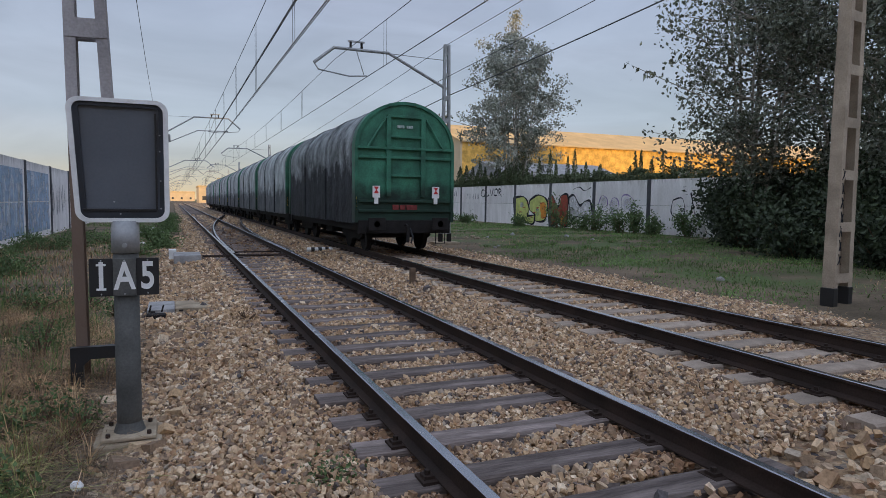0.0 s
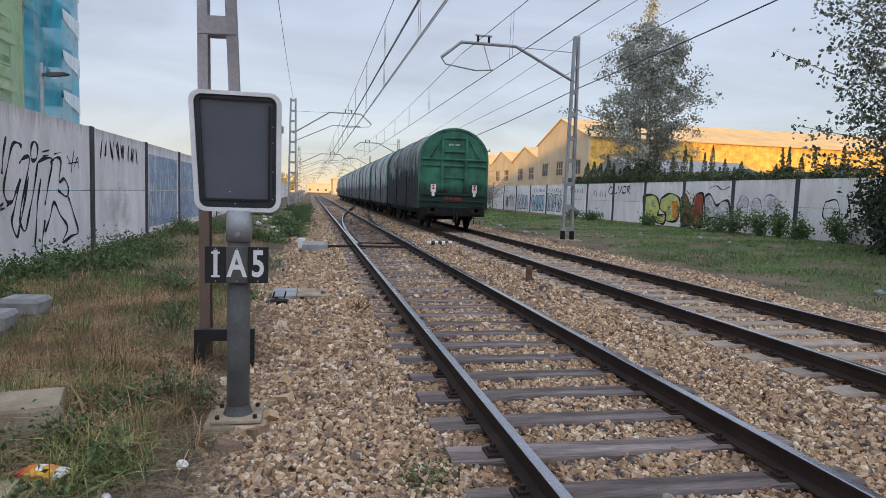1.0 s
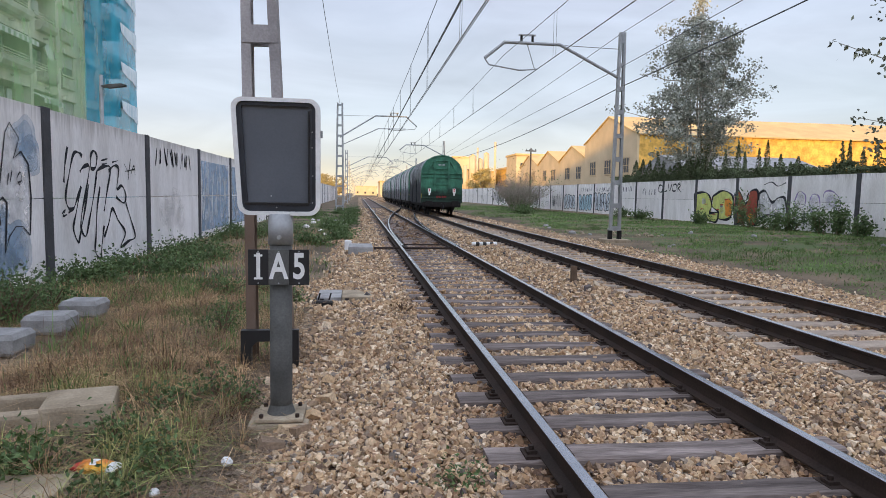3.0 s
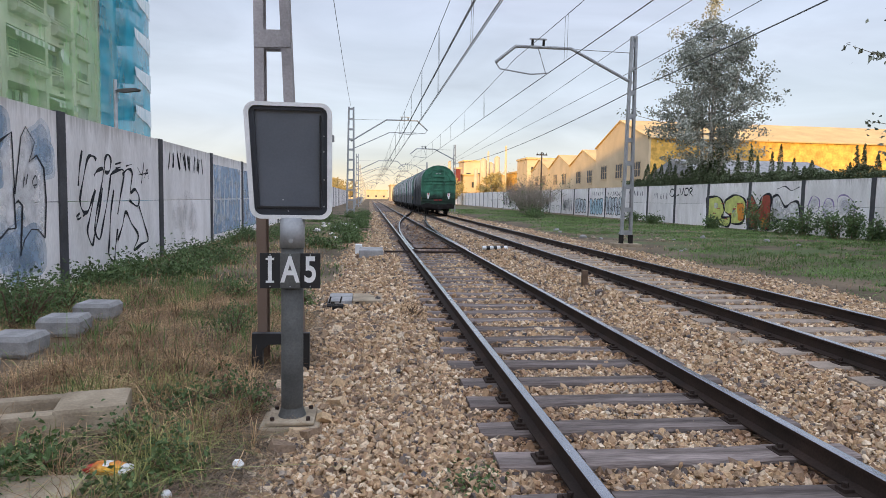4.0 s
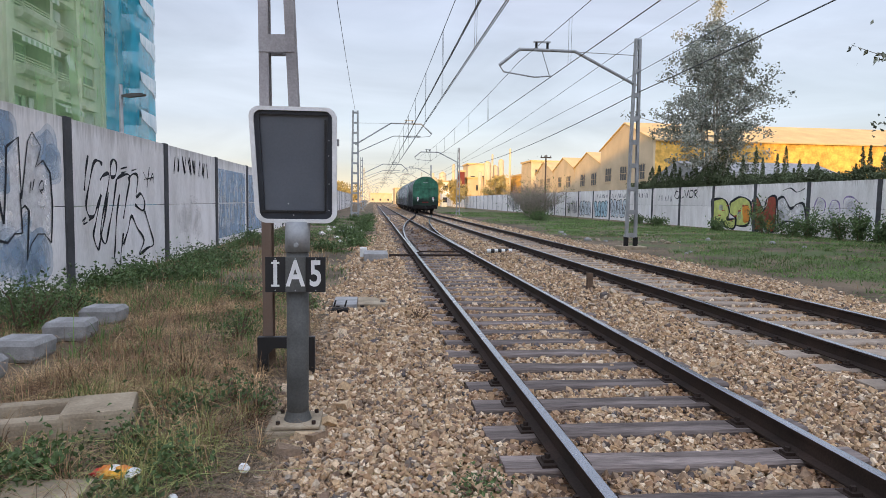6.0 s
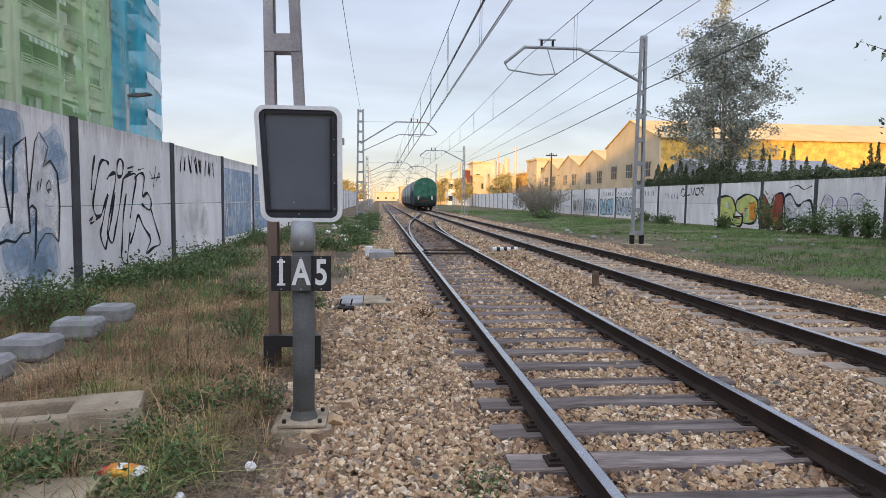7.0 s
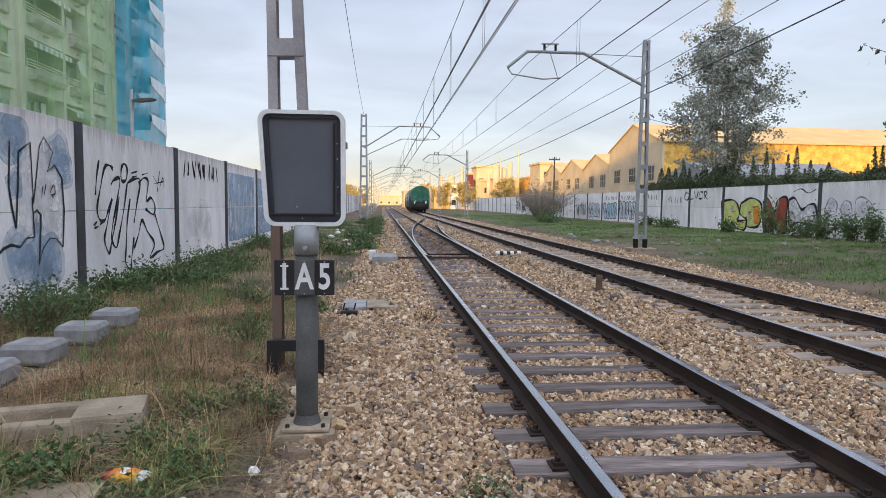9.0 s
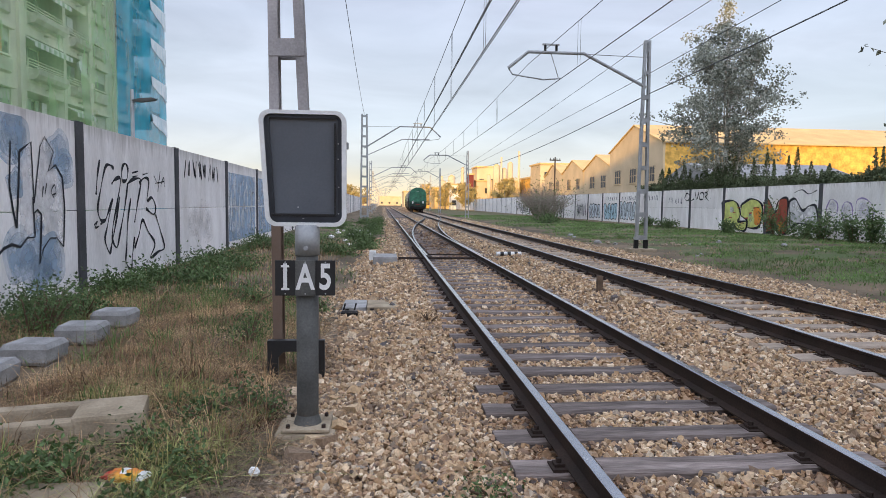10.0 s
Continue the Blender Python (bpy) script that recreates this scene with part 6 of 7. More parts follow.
spots, way = tufts(900, 34, (-5.3, -0.9, 3.0, 12.0), lambda x, y: verge(x, y) * np.clip(patch(x, y, 0.7, 15.0) * 1.6 - 0.3, 0.1, 1), 0.05, 71)
blades("dry_tufts", spots, 0.20, 0.0026, 1.9, M_DRY, "arching tufts of dry straw-coloured grass", 71, way)
spots, way = tufts(420, 26, (-4.8, -0.95, 3.0, 13.0), lambda x, y: verge(x, y) * np.clip(patch(x, y, 0.8, 25.0) * 1.7 - 0.6, 0.03, 1), 0.05, 72)
blades("green_tufts", spots, 0.22, 0.0048, 0.9, M_GREEN, "arching tufts of green grass on the verge", 72, way)
blades("brown_litter", scatter(16000, (-2.2, -0.5, 2.8, 8.5), lambda x, y: np.clip((-0.55 - x) / 0.3, 0, 1), 39), 0.10, 0.0028, 4.0, M_LITTER, "flattened dead twigs and straw at the edge of the ballast", 39)
blades("brown_stalks", scatter(13000, (-5.6, -0.8, 2.8, 12.5), lambda x, y: verge(x, y) * np.clip(patch(x, y, 1.3, 12.0) * 2.2 - 1.0, 0.0, 1), 38), 0.24, 0.0022, 1.6, M_TWIG, "tangled dead brown stalks on the verge", 38)
blades("green_grass", scatter(36000, (-5.6, -0.9, 2.8, 13), lambda x, y: verge(x, y) * np.clip(patch(x, y, 0.9, 6.0) * 1.8 - 0.65, 0.02, 1), 33), 0.15, 0.004, 0.8, M_GREEN, "patches of green grass on the verge", 33)
blades("green_grass", scatter(24000, (-5.7, 0.3, 13, 60), lambda x, y: np.clip((-0.6 - 0.4 * np.sin(y * 0.7) - x) / 0.6, 0, 1) * np.clip(patch(x, y, 0.3, 7.0) * 2.4 - 0.8, 0.04, 1), 34), 0.14, 0.008, 0.8, M_GREEN, "green grass and low weeds along the wall", 34)
def rubble(x, y):
    """Bare stony ground round the mast."""
    return np.clip((np.hypot((x - 12.0) / 1.6, (y - 28.0) / 5.0) - 0.8 + 0.25 * np.sin(3 * x + y)) * 3, 0.02, 1)


blades("green_grass", scatter(80000, (9.7, 24.4, 6, 42), lambda x, y: np.clip((x - 9.9 - 0.6 * np.sin(y * 0.5)) / 1.0, 0, 1) * rubble(x, y) * np.clip(patch(x, y, 0.35, 8.0) * 3.0 - 0.85, 0.03, 1), 35), 0.085, 0.010, 1.2, M_GREEN, "short green grass strip before the wall", 35)
blades("green_grass", scatter(30000, (9.5, 24.4, 42, 110), lambda x, y: np.clip((x - 10.5 - 1.2 * np.sin(y * 0.3)) / 1.5, 0, 1) * np.clip(patch(x, y, 0.2, 9.0) * 2.2 - 0.35, 0.06, 1), 36), 0.13, 0.024, 1.1, M_GREEN, "short green grass strip before the wall", 36)
blades("dry_grass", scatter(16000, (9.7, 24.4, 6, 45), lambda x, y: np.clip((x - 9.6) / 1.0, 0, 1) * np.clip(patch(x, y, 0.4, 4.0) * 1.6 - 0.5, 0.03, 1), 37), 0.09, 0.006, 1.4, M_DRY, "dry stalks among the grass", 37)

spots, way = tufts(520, 30, (10.6, 24.0, 12, 44), lambda x, y: rubble(x, y) * np.clip(patch(x, y, 0.3, 45.0) * 2.2 - 0.6, 0.04, 1), 0.14, 73)
blades("green_tufts", spots, 0.11, 0.012, 1.1, M_GREEN, "darker tufts of grass and weeds on the strip", 73, way)
spots, way = tufts(380, 40, (-2.9, -0.75, 3.0, 7.0), lambda x, y: np.where(verge(x, y) > 0.1, 1.0, np.where(x < -1.6, 0.0, 0.25)) * np.clip(patch(x, y, 1.1, 55.0) * 2.0 - 0.35, 0.1, 1) * np.clip((-0.72 - x) / 0.3, 0, 1), 0.06, 74)
blades("dry_tufts", spots, 0.22, 0.0030, 1.7, M_DRY, "tangled clumps of straw-coloured dead grass", 74, way)

M_STRAWGREEN = material("straw_green_grass", (0.40, 0.37, 0.15), 0.75, spread=0.45, scale=1.5, fine=30, bump=0, tint=(0.17, 0.22, 0.07), island_random=0.6)
spots, way = tufts(330, 30, (-2.5, -0.95, 3.2, 6.0), lambda x, y: np.where(verge(x, y) > 0.1, 1.0, 0.1) * np.clip(patch(x, y, 1.0, 85.0) * 2.0 - 0.4, 0.05, 1), 0.05, 75)
blades("yellowing_tufts", spots, 0.23, 0.0032, 1.5, M_STRAWGREEN, "arching tufts of yellowing green grass on the verge", 75, way)


def weed(x, y, wide, tall, count, size, seed, leaf=None, label="low broad-leaved green weed on the verge"):
    return shrub("weed", x, y, ground_z(x, y) - 0.01 if x < -0.55 else -0.21 + float(bed_rise(x)), wide, tall, int(count * 1.7), size * 0.72, leaf or M_WEED, label, seed, 7, 1.0)


for k, (x, y, w, t, n, s) in enumerate(((-1.45, 3.62, 0.4, 0.14, 260, 0.03), (-2.15, 4.0, 0.5, 0.25, 300, 0.035), (-1.28, 4.1, 0.4, 0.2, 220, 0.03), (-0.95, 5.4, 0.3, 0.35, 160, 0.025), (-1.5, 5.2, 0.5, 0.3, 240, 0.03), (-1.45, 4.3, 0.5, 0.22, 200, 0.03), (-1.75, 4.55, 0.35, 0.3, 160, 0.03), (-1.25, 5.6, 0.5, 0.3, 160, 0.028), (-2.4, 3.7, 0.5, 0.3, 240, 0.035),
        (-1.72, 8.3, 0.5, 0.55, 320, 0.025), (0.70, 9.45, 0.35, 0.2, 160, 0.02), (0.66, 3.62, 0.3, 0.12, 140, 0.022), (-2.3, 11.5, 0.9, 0.35, 300, 0.04), (-1.6, 11.8, 0.7, 0.35, 300, 0.035), (-1.15, 11.0, 0.5, 0.3, 200, 0.035))):
    weed(x, y, w, t, n, s, 200 + k, M_DRY if k == 10 else None, "low dry reddish weed on the ballast" if k == 10 else "low broad-leaved green weed on the verge")
g_w = random.Random(4)
for k in range(34):
    y = g_w.uniform(9.0, 30.0)
    weed(g_w.uniform(-5.4, -4.2 + 0.08 * (y - 9)), y, g_w.uniform(0.7, 1.5), g_w.uniform(0.12, 0.26) + 0.012 * (y - 9), 360, 0.05, 230 + k, None, "leafy green weed at the foot of the wall")
for k in range(7):
    weed(g_w.uniform(-5.5, -4.3), g_w.uniform(6.8, 10.0), 0.8, g_w.uniform(0.4, 0.8), 300, 0.03, 280 + k, None, "leafy green weed at the foot of the wall")
for k in range(17):
    y = 23 + 2.8 * k
    weed(g_w.uniform(-3.6, -0.7 + 0.02 * (y - 23)), y, g_w.uniform(1.0, 2.2), g_w.uniform(0.12, 0.32), 600, 0.07, 300 + k, None, "low dark green weed patch beside the ballast")


# ---- small things on the verge and between the lines ----
def cast_block(x, y, rz):
    """A grey cast block with bevelled top, raised on two short feet."""
    b = tagged(empty("cast_block", x, y, -0.25, rz), "grey cast concrete block with chamfered top on short feet", "concrete block", group="row of cast blocks")
    bm = bmesh.new()
    lo = [(-0.25, -0.22), (0.25, -0.22), (0.25, 0.22), (-0.25, 0.22)]
    vs = [[bm.verts.new((u * f, v * f, z)) for u, v in lo] for z, f in ((0.14, 0.84), (0.18, 0.95), (0.32, 1.0), (0.375, 0.86))]
    for a, c in zip(vs, vs[1:]):
        for k in range(4):
            bm.faces.new((a[k], a[(k + 1) % 4], c[(k + 1) % 4], c[k]))
    bm.faces.new(vs[0][::-1])
    bm.faces.new(vs[-1])
    part("body", bm, M_GREYSTONE, b)
    for s in (-1, 1):
        bm = bmesh.new()
        box(bm, s * 0.15 - 0.05, s * 0.15 + 0.05, -0.15, 0.15, -0.05, 0.15, 0.01)
        part("foot", bm, M_GREYSTONE, b)


for x, y, rz in ((-3.78, 6.2, 4), (-3.78, 7.15, -3), (-3.74, 8.2, 3), (-3.76, 9.25, -2)):
    cast_block(x, y, rz)

kerb = tagged(empty("concrete_chamber", -2.12, 5.05, -0.22, 14), "broken tan concrete chamber with an open slot", "concrete block")
bm = bmesh.new()
box(bm, -0.26, 0.24, -0.26, 0.24, 0.0, 0.27, 0.035)
part("block", bm, M_CONCRETE, kerb)
for y0, y1, z in ((0.10, 0.24, 0.26), (-0.26, -0.12, 0.24)):
    bm = bmesh.new()
    box(bm, -1.3, -0.22, y0, y1, 0.0, z, 0.03)
    part("side_beam", bm, M_CONCRETE, kerb)
bm = bmesh.new()
box(bm, -2.5, -1.72, 3.35, 3.95, -0.25, -0.10, 0.02)
tagged(part("concrete_slab", bm, M_CONCRETE), "dusty concrete slab half sunk in the verge", "slab")


def crumpled(name, x, y, z, sx, sy, sz, mat, label, seed, rz=0):
    g = np.random.default_rng(seed)
    bm = bmesh.new()
    bmesh.ops.create_icosphere(bm, subdivisions=2, radius=0.5)
    for v in bm.verts:
        v.co = Vector((v.co.x * sx, v.co.y * sy, v.co.z * sz)) * g.uniform(0.7, 1.15)
    ob = part(name, bm, mat)
    ob.matrix_basis = pose(x, y, z, 0, 0, rz)
    return tagged(ob, label, "litter")


M_SNACK = material("snack_bag", (0.75, 0.42, 0.03), 0.35, spread=0.3, scale=9, fine=40, bump=0.2, tint=(0.62, 0.12, 0.03))
def snack_bag(x, y, z, rz):
    """A puffed foil bag with crimped ends and printed patches."""
    s = tagged(empty("snack_bag", x, y, z, rz), "crumpled orange and yellow snack bag on the grass", "litter")
    g = np.random.default_rng(8)
    bm = bmesh.new()
    n, k = 12, 10
    rings = []
    for i in range(n + 1):
        u = i / n
        fat = max(0.06, math.sin(math.pi * u) ** 0.5)
        rings.append([bm.verts.new((-0.15 + 0.30 * u + g.normal(0, 0.003), 0.065 * math.cos(a) * (0.85 + 0.15 * (1 - fat)) + g.normal(0, 0.004), 0.05 * fat * math.sin(a) + g.normal(0, 0.003))) for a in (2 * math.pi * q / k for q in range(k))])
    for r0, r1 in zip(rings, rings[1:]):
        for q in range(k):
            f = bm.faces.new((r0[q], r0[(q + 1) % k], r1[(q + 1) % k], r1[q]))
            u = rings.index(r0)
            f.material_index = 1 if u < 2 else (2 if u > 9 or (5 <= u <= 6 and q in (2, 3)) else 0)
    bm.faces.new(rings[0])
    bm.faces.new(rings[-1][::-1])
    part("foil", bm, (M_SNACK, M_RED, M_WHITE), s)


snack_bag(-1.63, 4.02, -0.10, -14)
crumpled("paper_scrap", -0.85, 4.12, -0.14, 0.08, 0.07, 0.07, M_WHITE, "crumpled white paper scrap", 2)
crumpled("paper_scrap", -1.2, 3.75, -0.16, 0.07, 0.08, 0.05, M_WHITE, "crumpled white paper scrap", 3)
crumpled("paper_scrap", 11.8, 14.0, -0.2, 0.25, 0.2, 0.1, M_WHITE, "pale litter in the grass", 5)


def cover(x0, x1, y0, y1, z, label, mat=M_GREYSTONE):
    c = tagged(empty("cable_cover", (x0 + x1) / 2, (y0 + y1) / 2, z), label, "cable cover")
    w, d = (x1 - x0) / 2, (y1 - y0) / 2
    bm = bmesh.new()
    box(bm, -w, w, -d, d, -0.12, 0.05, 0.012)
    part("lid", bm, mat, c)
    bm = bmesh.new()
    box(bm, -w + 0.05, -w + 0.12, -d - 0.006, -d + 0.02, 0.0, 0.03)
    part("lifting_slot", bm, M_BLACK, c)


cover(-0.68, -0.27, 10.85, 11.75, -0.17, "grey concrete cable trough lid in the ballast")
cover(-0.26, 0.28, 10.9, 11.75, -0.175, "dusty concrete cable trough lid in the ballast", M_CONCRETE)
bm = bmesh.new()
box(bm, -0.68, -0.40, 10.5, 10.72, -0.22, -0.15, 0.02)
for u in (-0.64, -0.46):
    tube(bm, [(u, 10.6, -0.12), (u + 0.03, 10.6, -0.01)], 0.015, 6)
tagged(part("iron_fitting", bm, M_UNDER), "rusty iron fitting with upright pins on the ballast", "fitting")

machine = tagged(empty("point_machine", 0.10, 19.9, -0.2), "grey steel point machine cover beside the switch", "point machine")
bm = bmesh.new()
box(bm, -0.38, 0.36, -0.55, 0.75, 0.0, 0.25, 0.03)
part("case", bm, M_GREYSTONE, machine)
bm = bmesh.new()
box(bm, -0.52, -0.30, 0.8, 1.1, 0.0, 0.32, 0.02)
part("junction_box", bm, M_WHITE, machine)

stake = tagged(empty("marker_stake", 4.23, 11.96, -0.09), "short rusty steel stake in the ballast", "stake")
bm = bmesh.new()
box(bm, -0.055, 0.055, -0.05, 0.05, -0.2, 0.40, 0.012)
part("shaft", bm, M_TWIG, stake)
fouling = tagged(empty("fouling_marker", 4.2, 20.9, 0.04, 3), "short black and white striped clearance bar between tracks", "marker")
for k in range(7):
    bm = bmesh.new()
    tube(bm, [(-0.42 + 0.12 * k, 0, 0), (-0.30 + 0.12 * k, 0, 0)], 0.07, 12)
    part("band", bm, M_WHITE if k % 2 == 0 else M_BLACK, fouling)
g_s = random.Random(12)
for k in range(16):
    x, y = g_s.uniform(10.2, 22.0), g_s.uniform(11, 38)
    s = g_s.uniform(0.12, 0.4)
    tagged(crumpled("field_stone", x, y, ground_z(x, y) + s * 0.15, s, s * 0.8, s * 0.6, M_GREYSTONE, "pale stone lying in the grass", 90 + k), "", "stone")


for k in range(22):
    x, y = 12.0 + g_s.gauss(0, 1.1), 28.0 + g_s.gauss(0, 1.8)
    w = g_s.uniform(0.10, 0.28)
    tagged(crumpled("field_stone", x, y, ground_z(x, y) + w * 0.15, w, w * 0.8, w * 0.6, M_CONCRETE, "tan broken stone on bare ground near the mast", 390 + k), "", "stone")
for k in range(14):
    x, y = g_s.uniform(-3.2, -0.7), g_s.uniform(24, 44)
    w = g_s.uniform(0.15, 0.4)
    tagged(crumpled("field_stone", x, y, ground_z(x, y) + w * 0.2, w, w * 0.8, w * 0.6, M_PANEL, "pale stone among the weeds beside the ballast", 420 + k), "", "stone")


# ---- graffiti: flat paint on the walls ----
def paint(name, colour, alpha=1.0, rough=0.75, scale=3.0):
    """Sprayed paint, thin where alpha is below one."""
    m = material(name, colour, rough, spread=0.22, scale=scale, fine=40, bump=0)
    n, l = m.node_tree.nodes, m.node_tree.links
    if alpha < 1:
        mist = n.new("ShaderNodeTexNoise")
        mist.inputs["Scale"].default_value, mist.inputs["Detail"].default_value = 2.5, 6.0
        r = n.new("ShaderNodeMapRange")
        r.inputs["From Min"].default_value, r.inputs["From Max"].default_value = 0.35, 0.65
        r.inputs["To Min"].default_value, r.inputs["To Max"].default_value = alpha * 0.35, alpha
        tc = n.new("ShaderNodeTexCoord")
        l.new(tc.outputs["Object"], mist.inputs["Vector"])
        l.new(mist.outputs["Fac"], r.inputs["Value"])
        l.new(r.outputs["Result"], n["Principled BSDF"].inputs["Alpha"])
    return m


P_BLACK = paint("spray_black_line", (0.028, 0.03, 0.035))
P_GREY = paint("spray_grey_line", (0.16, 0.16, 0.18))
P_BLUE = paint("spray_pale_blue", (0.40, 0.53, 0.67), 0.50)
P_ROLLED = paint("rolled_blue", (0.44, 0.57, 0.72), 0.62, scale=1.0)
P_PALE = paint("spray_pale_grey", (0.78, 0.78, 0.79), 0.7)
P_LIME = paint("spray_lime", (0.58, 0.62, 0.20))
P_ORANGE = paint("spray_orange", (0.75, 0.30, 0.06), scale=2.0)
P_RED = paint("spray_red", (0.36, 0.09, 0.06))
P_VIOLET = paint("spray_violet", (0.36, 0.28, 0.52), 0.8)
P_WHITE = paint("spray_white", (0.75, 0.75, 0.73))


def smooth_line(pts, n=5):
    """Points of a curve that runs through pts."""
    p = [pts[0], *pts, pts[-1]]
    out = []
    for a, b, c, d in zip(p, p[1:], p[2:], p[3:]):
        for k in range(n):
            t = k / n
            out.append(tuple(0.5 * (2 * b[i] + (c[i] - a[i]) * t + (2 * a[i] - 5 * b[i] + 4 * c[i] - d[i]) * t * t + (3 * b[i] - a[i] - 3 * c[i] + d[i]) * t ** 3) for i in (0, 1)))
    return out + [tuple(pts[-1])]


def strokes(name, lines, width, x, mat, label, parent, lift=0.0, bend=True):
    """Painted lines on a wall whose face lies at x; (y, z) points."""
    bm = bmesh.new()
    for i, pts in enumerate(lines):
        pts = smooth_line(pts) if bend else pts
        n = len(pts)
        left, right = [], []
        for k, (y, z) in enumerate(pts):
            a, b = pts[max(0, k - 1)], pts[min(n - 1, k + 1)]
            d = Vector((b[0] - a[0], b[1] - a[1]))
            d = d.normalized() if d.length > 1e-6 else Vector((1, 0))
            w = width / 2 * (0.75 + 0.35 * math.sin(k * 0.7 + i))
            xx = x + (0.004 + lift + 0.0006 * i) * (1 if x < 0 else -1)
            left.append(bm.verts.new((xx, y - d.y * w, z + d.x * w)))
            right.append(bm.verts.new((xx, y + d.y * w, z - d.x * w)))
        for k in range(n - 1):
            bm.faces.new((left[k], left[k + 1], right[k + 1], right[k]))
    ob = part(name, bm, mat, parent, label)
    return ob


def fill(name, outline, x, mat, label, parent, lift=0.0, bend=True):
    bm = bmesh.new()
    pts = smooth_line(outline + [outline[0]], 4)[:-1] if bend else outline
    xx = x + (0.004 + lift) * (1 if x < 0 else -1)
    bm.faces.new([bm.verts.new((xx, y, z)) for y, z in pts])
    bmesh.ops.triangulate(bm, faces=bm.faces)
    return part(name, bm, mat, parent, label)


def mist(name, spots, x, mat, label, parent):
    """Sprayed clouds: wavering patches, each a stack of thinning coats that spread outwards."""
    g = random.Random(3)
    bm = bmesh.new()
    k = 0
    for y, z, r in spots:
        wave = [g.uniform(0.8, 1.2) for _ in range(9)]
        for coat in (1.25, 0.95):
            k += 1
            xx = x + (0.0010 + 0.0001 * k) * (1 if x < 0 else -1)
            pts = [(y + r * coat * wave[q] * math.cos(2 * math.pi * q / 9), z + r * coat * wave[q] * math.sin(2 * math.pi * q / 9)) for q in range(9)]
            bm.faces.new([bm.verts.new((xx, u, min(v, 2.98))) for u, v in smooth_line(pts + [pts[0]], 4)[:-1]])
    return part(name, bm, mat, parent, label)


LF, RF = -5.73, 24.53
TAG_LINES = [
    [(13.57, 2.48), (13.44, 2.12), (13.37, 1.77)],
    [(14.25, 2.33), (14.08, 2.4), (13.83, 2.34), (13.59, 1.89), (13.43, 1.49), (13.55, 1.26), (13.77, 1.25), (13.94, 1.43), (14.16, 1.7)],
    [(14.16, 1.7), (13.87, 1.13), (13.74, 0.84), (13.95, 0.55), (14.07, 0.74), (14.3, 1.18), (14.54, 1.75)],
    [(14.12, 2.0), (14.3, 2.11), (14.6, 2.12), (14.39, 1.6), (14.15, 1.12), (14.11, 0.82), (14.33, 0.65), (14.53, 0.98), (14.81, 1.54), (15.0, 2.05)],
    [(14.66, 2.2), (14.71, 2.39), (14.87, 2.48), (15.02, 2.37), (14.94, 2.13), (14.72, 2.09), (14.66, 2.2)],
    [(15.0, 2.05), (15.34, 2.15), (15.79, 2.14), (15.55, 1.6), (15.35, 1.15)],
]
TAG_LINES_B = [
    [(15.15, 1.71), (14.96, 1.22), (14.85, 0.59), (14.8, 0.28), (15.09, 0.09), (15.17, 0.37), (15.33, 0.82)],
    [(15.32, 0.56), (15.61, 0.87), (15.85, 1.2), (16.2, 0.91), (16.66, 0.58), (16.32, 0.26), (16.89, 0.36), (17.37, 0.44), (17.09, 0.87), (16.74, 1.32)],
    [(15.68, 2.07), (16.02, 2.21), (16.31, 2.13), (16.17, 1.67), (16.49, 1.74), (16.75, 1.53), (16.62, 1.32), (16.09, 1.47)],
]
TAG_MARKS = [
    [(15.25, 2.29), (15.63, 2.35)], [(15.28, 2.2), (15.59, 2.24)], [(15.91, 2.28), (16.29, 2.34)],
    [(16.68, 2.28), (16.99, 2.11), (17.14, 2.43), (16.94, 1.89)], [(16.75, 2.1), (17.43, 2.17)], [(17.16, 2.04), (17.39, 2.27), (17.46, 2.02)],
    [(13.23, 1.16), (13.39, 1.23), (13.28, 1.11), (13.46, 1.14)], [(13.52, 1.17), (13.65, 1.2)],
]
OUTLINE_LINES = [
    [(10.41, 2.56), (10.35, 1.86), (10.42, 1.52), (10.51, 1.21)], [(10.51, 1.21), (10.6, 1.87), (10.65, 2.42)],
    [(10.65, 2.42), (11.0, 2.6), (11.03, 1.88), (11.04, 1.6)],
    [(11.04, 1.6), (11.28, 2.55), (11.43, 2.73), (11.72, 2.49), (11.51, 2.14), (11.77, 2.27), (12.01, 2.06), (12.06, 1.5), (12.02, 1.09), (11.98, 0.82)],
    [(11.98, 0.82), (11.75, 0.99), (11.52, 1.0), (11.3, 0.84), (11.16, 0.58), (11.21, 0.94), (11.26, 1.41), (11.14, 1.49), (11.03, 1.44), (11.03, 1.04)],
    [(11.03, 1.04), (10.8, 1.04), (10.6, 0.91), (10.35, 0.96), (10.13, 0.91)], [(11.0, 1.7), (11.04, 1.04)],
    [(10.13, 0.91), (9.8, 0.7), (9.5, 1.1), (9.3, 2.0), (9.6, 2.7), (9.9, 2.4)],
]
strokes("graffito", TAG_LINES + TAG_LINES_B, 0.085, LF, P_BLACK, "large black outlined tag", wall_left)
strokes("graffito", TAG_MARKS, 0.04, LF, P_BLACK, "small black tag marks", wall_left, 0.002)
strokes("graffito", OUTLINE_LINES, 0.05, LF, P_BLACK, "black outlined throw-up over pale blue mist", wall_left, 0.003, False)
strokes("graffito", [[(11.46, 1.94), (11.39, 1.75)], [(11.35, 1.89), (11.3, 1.7)], [(11.69, 1.7), (11.6, 1.8), (11.72, 1.92), (11.76, 1.78), (11.64, 1.75)]], 0.03, LF, P_BLACK, "", wall_left, 0.004)
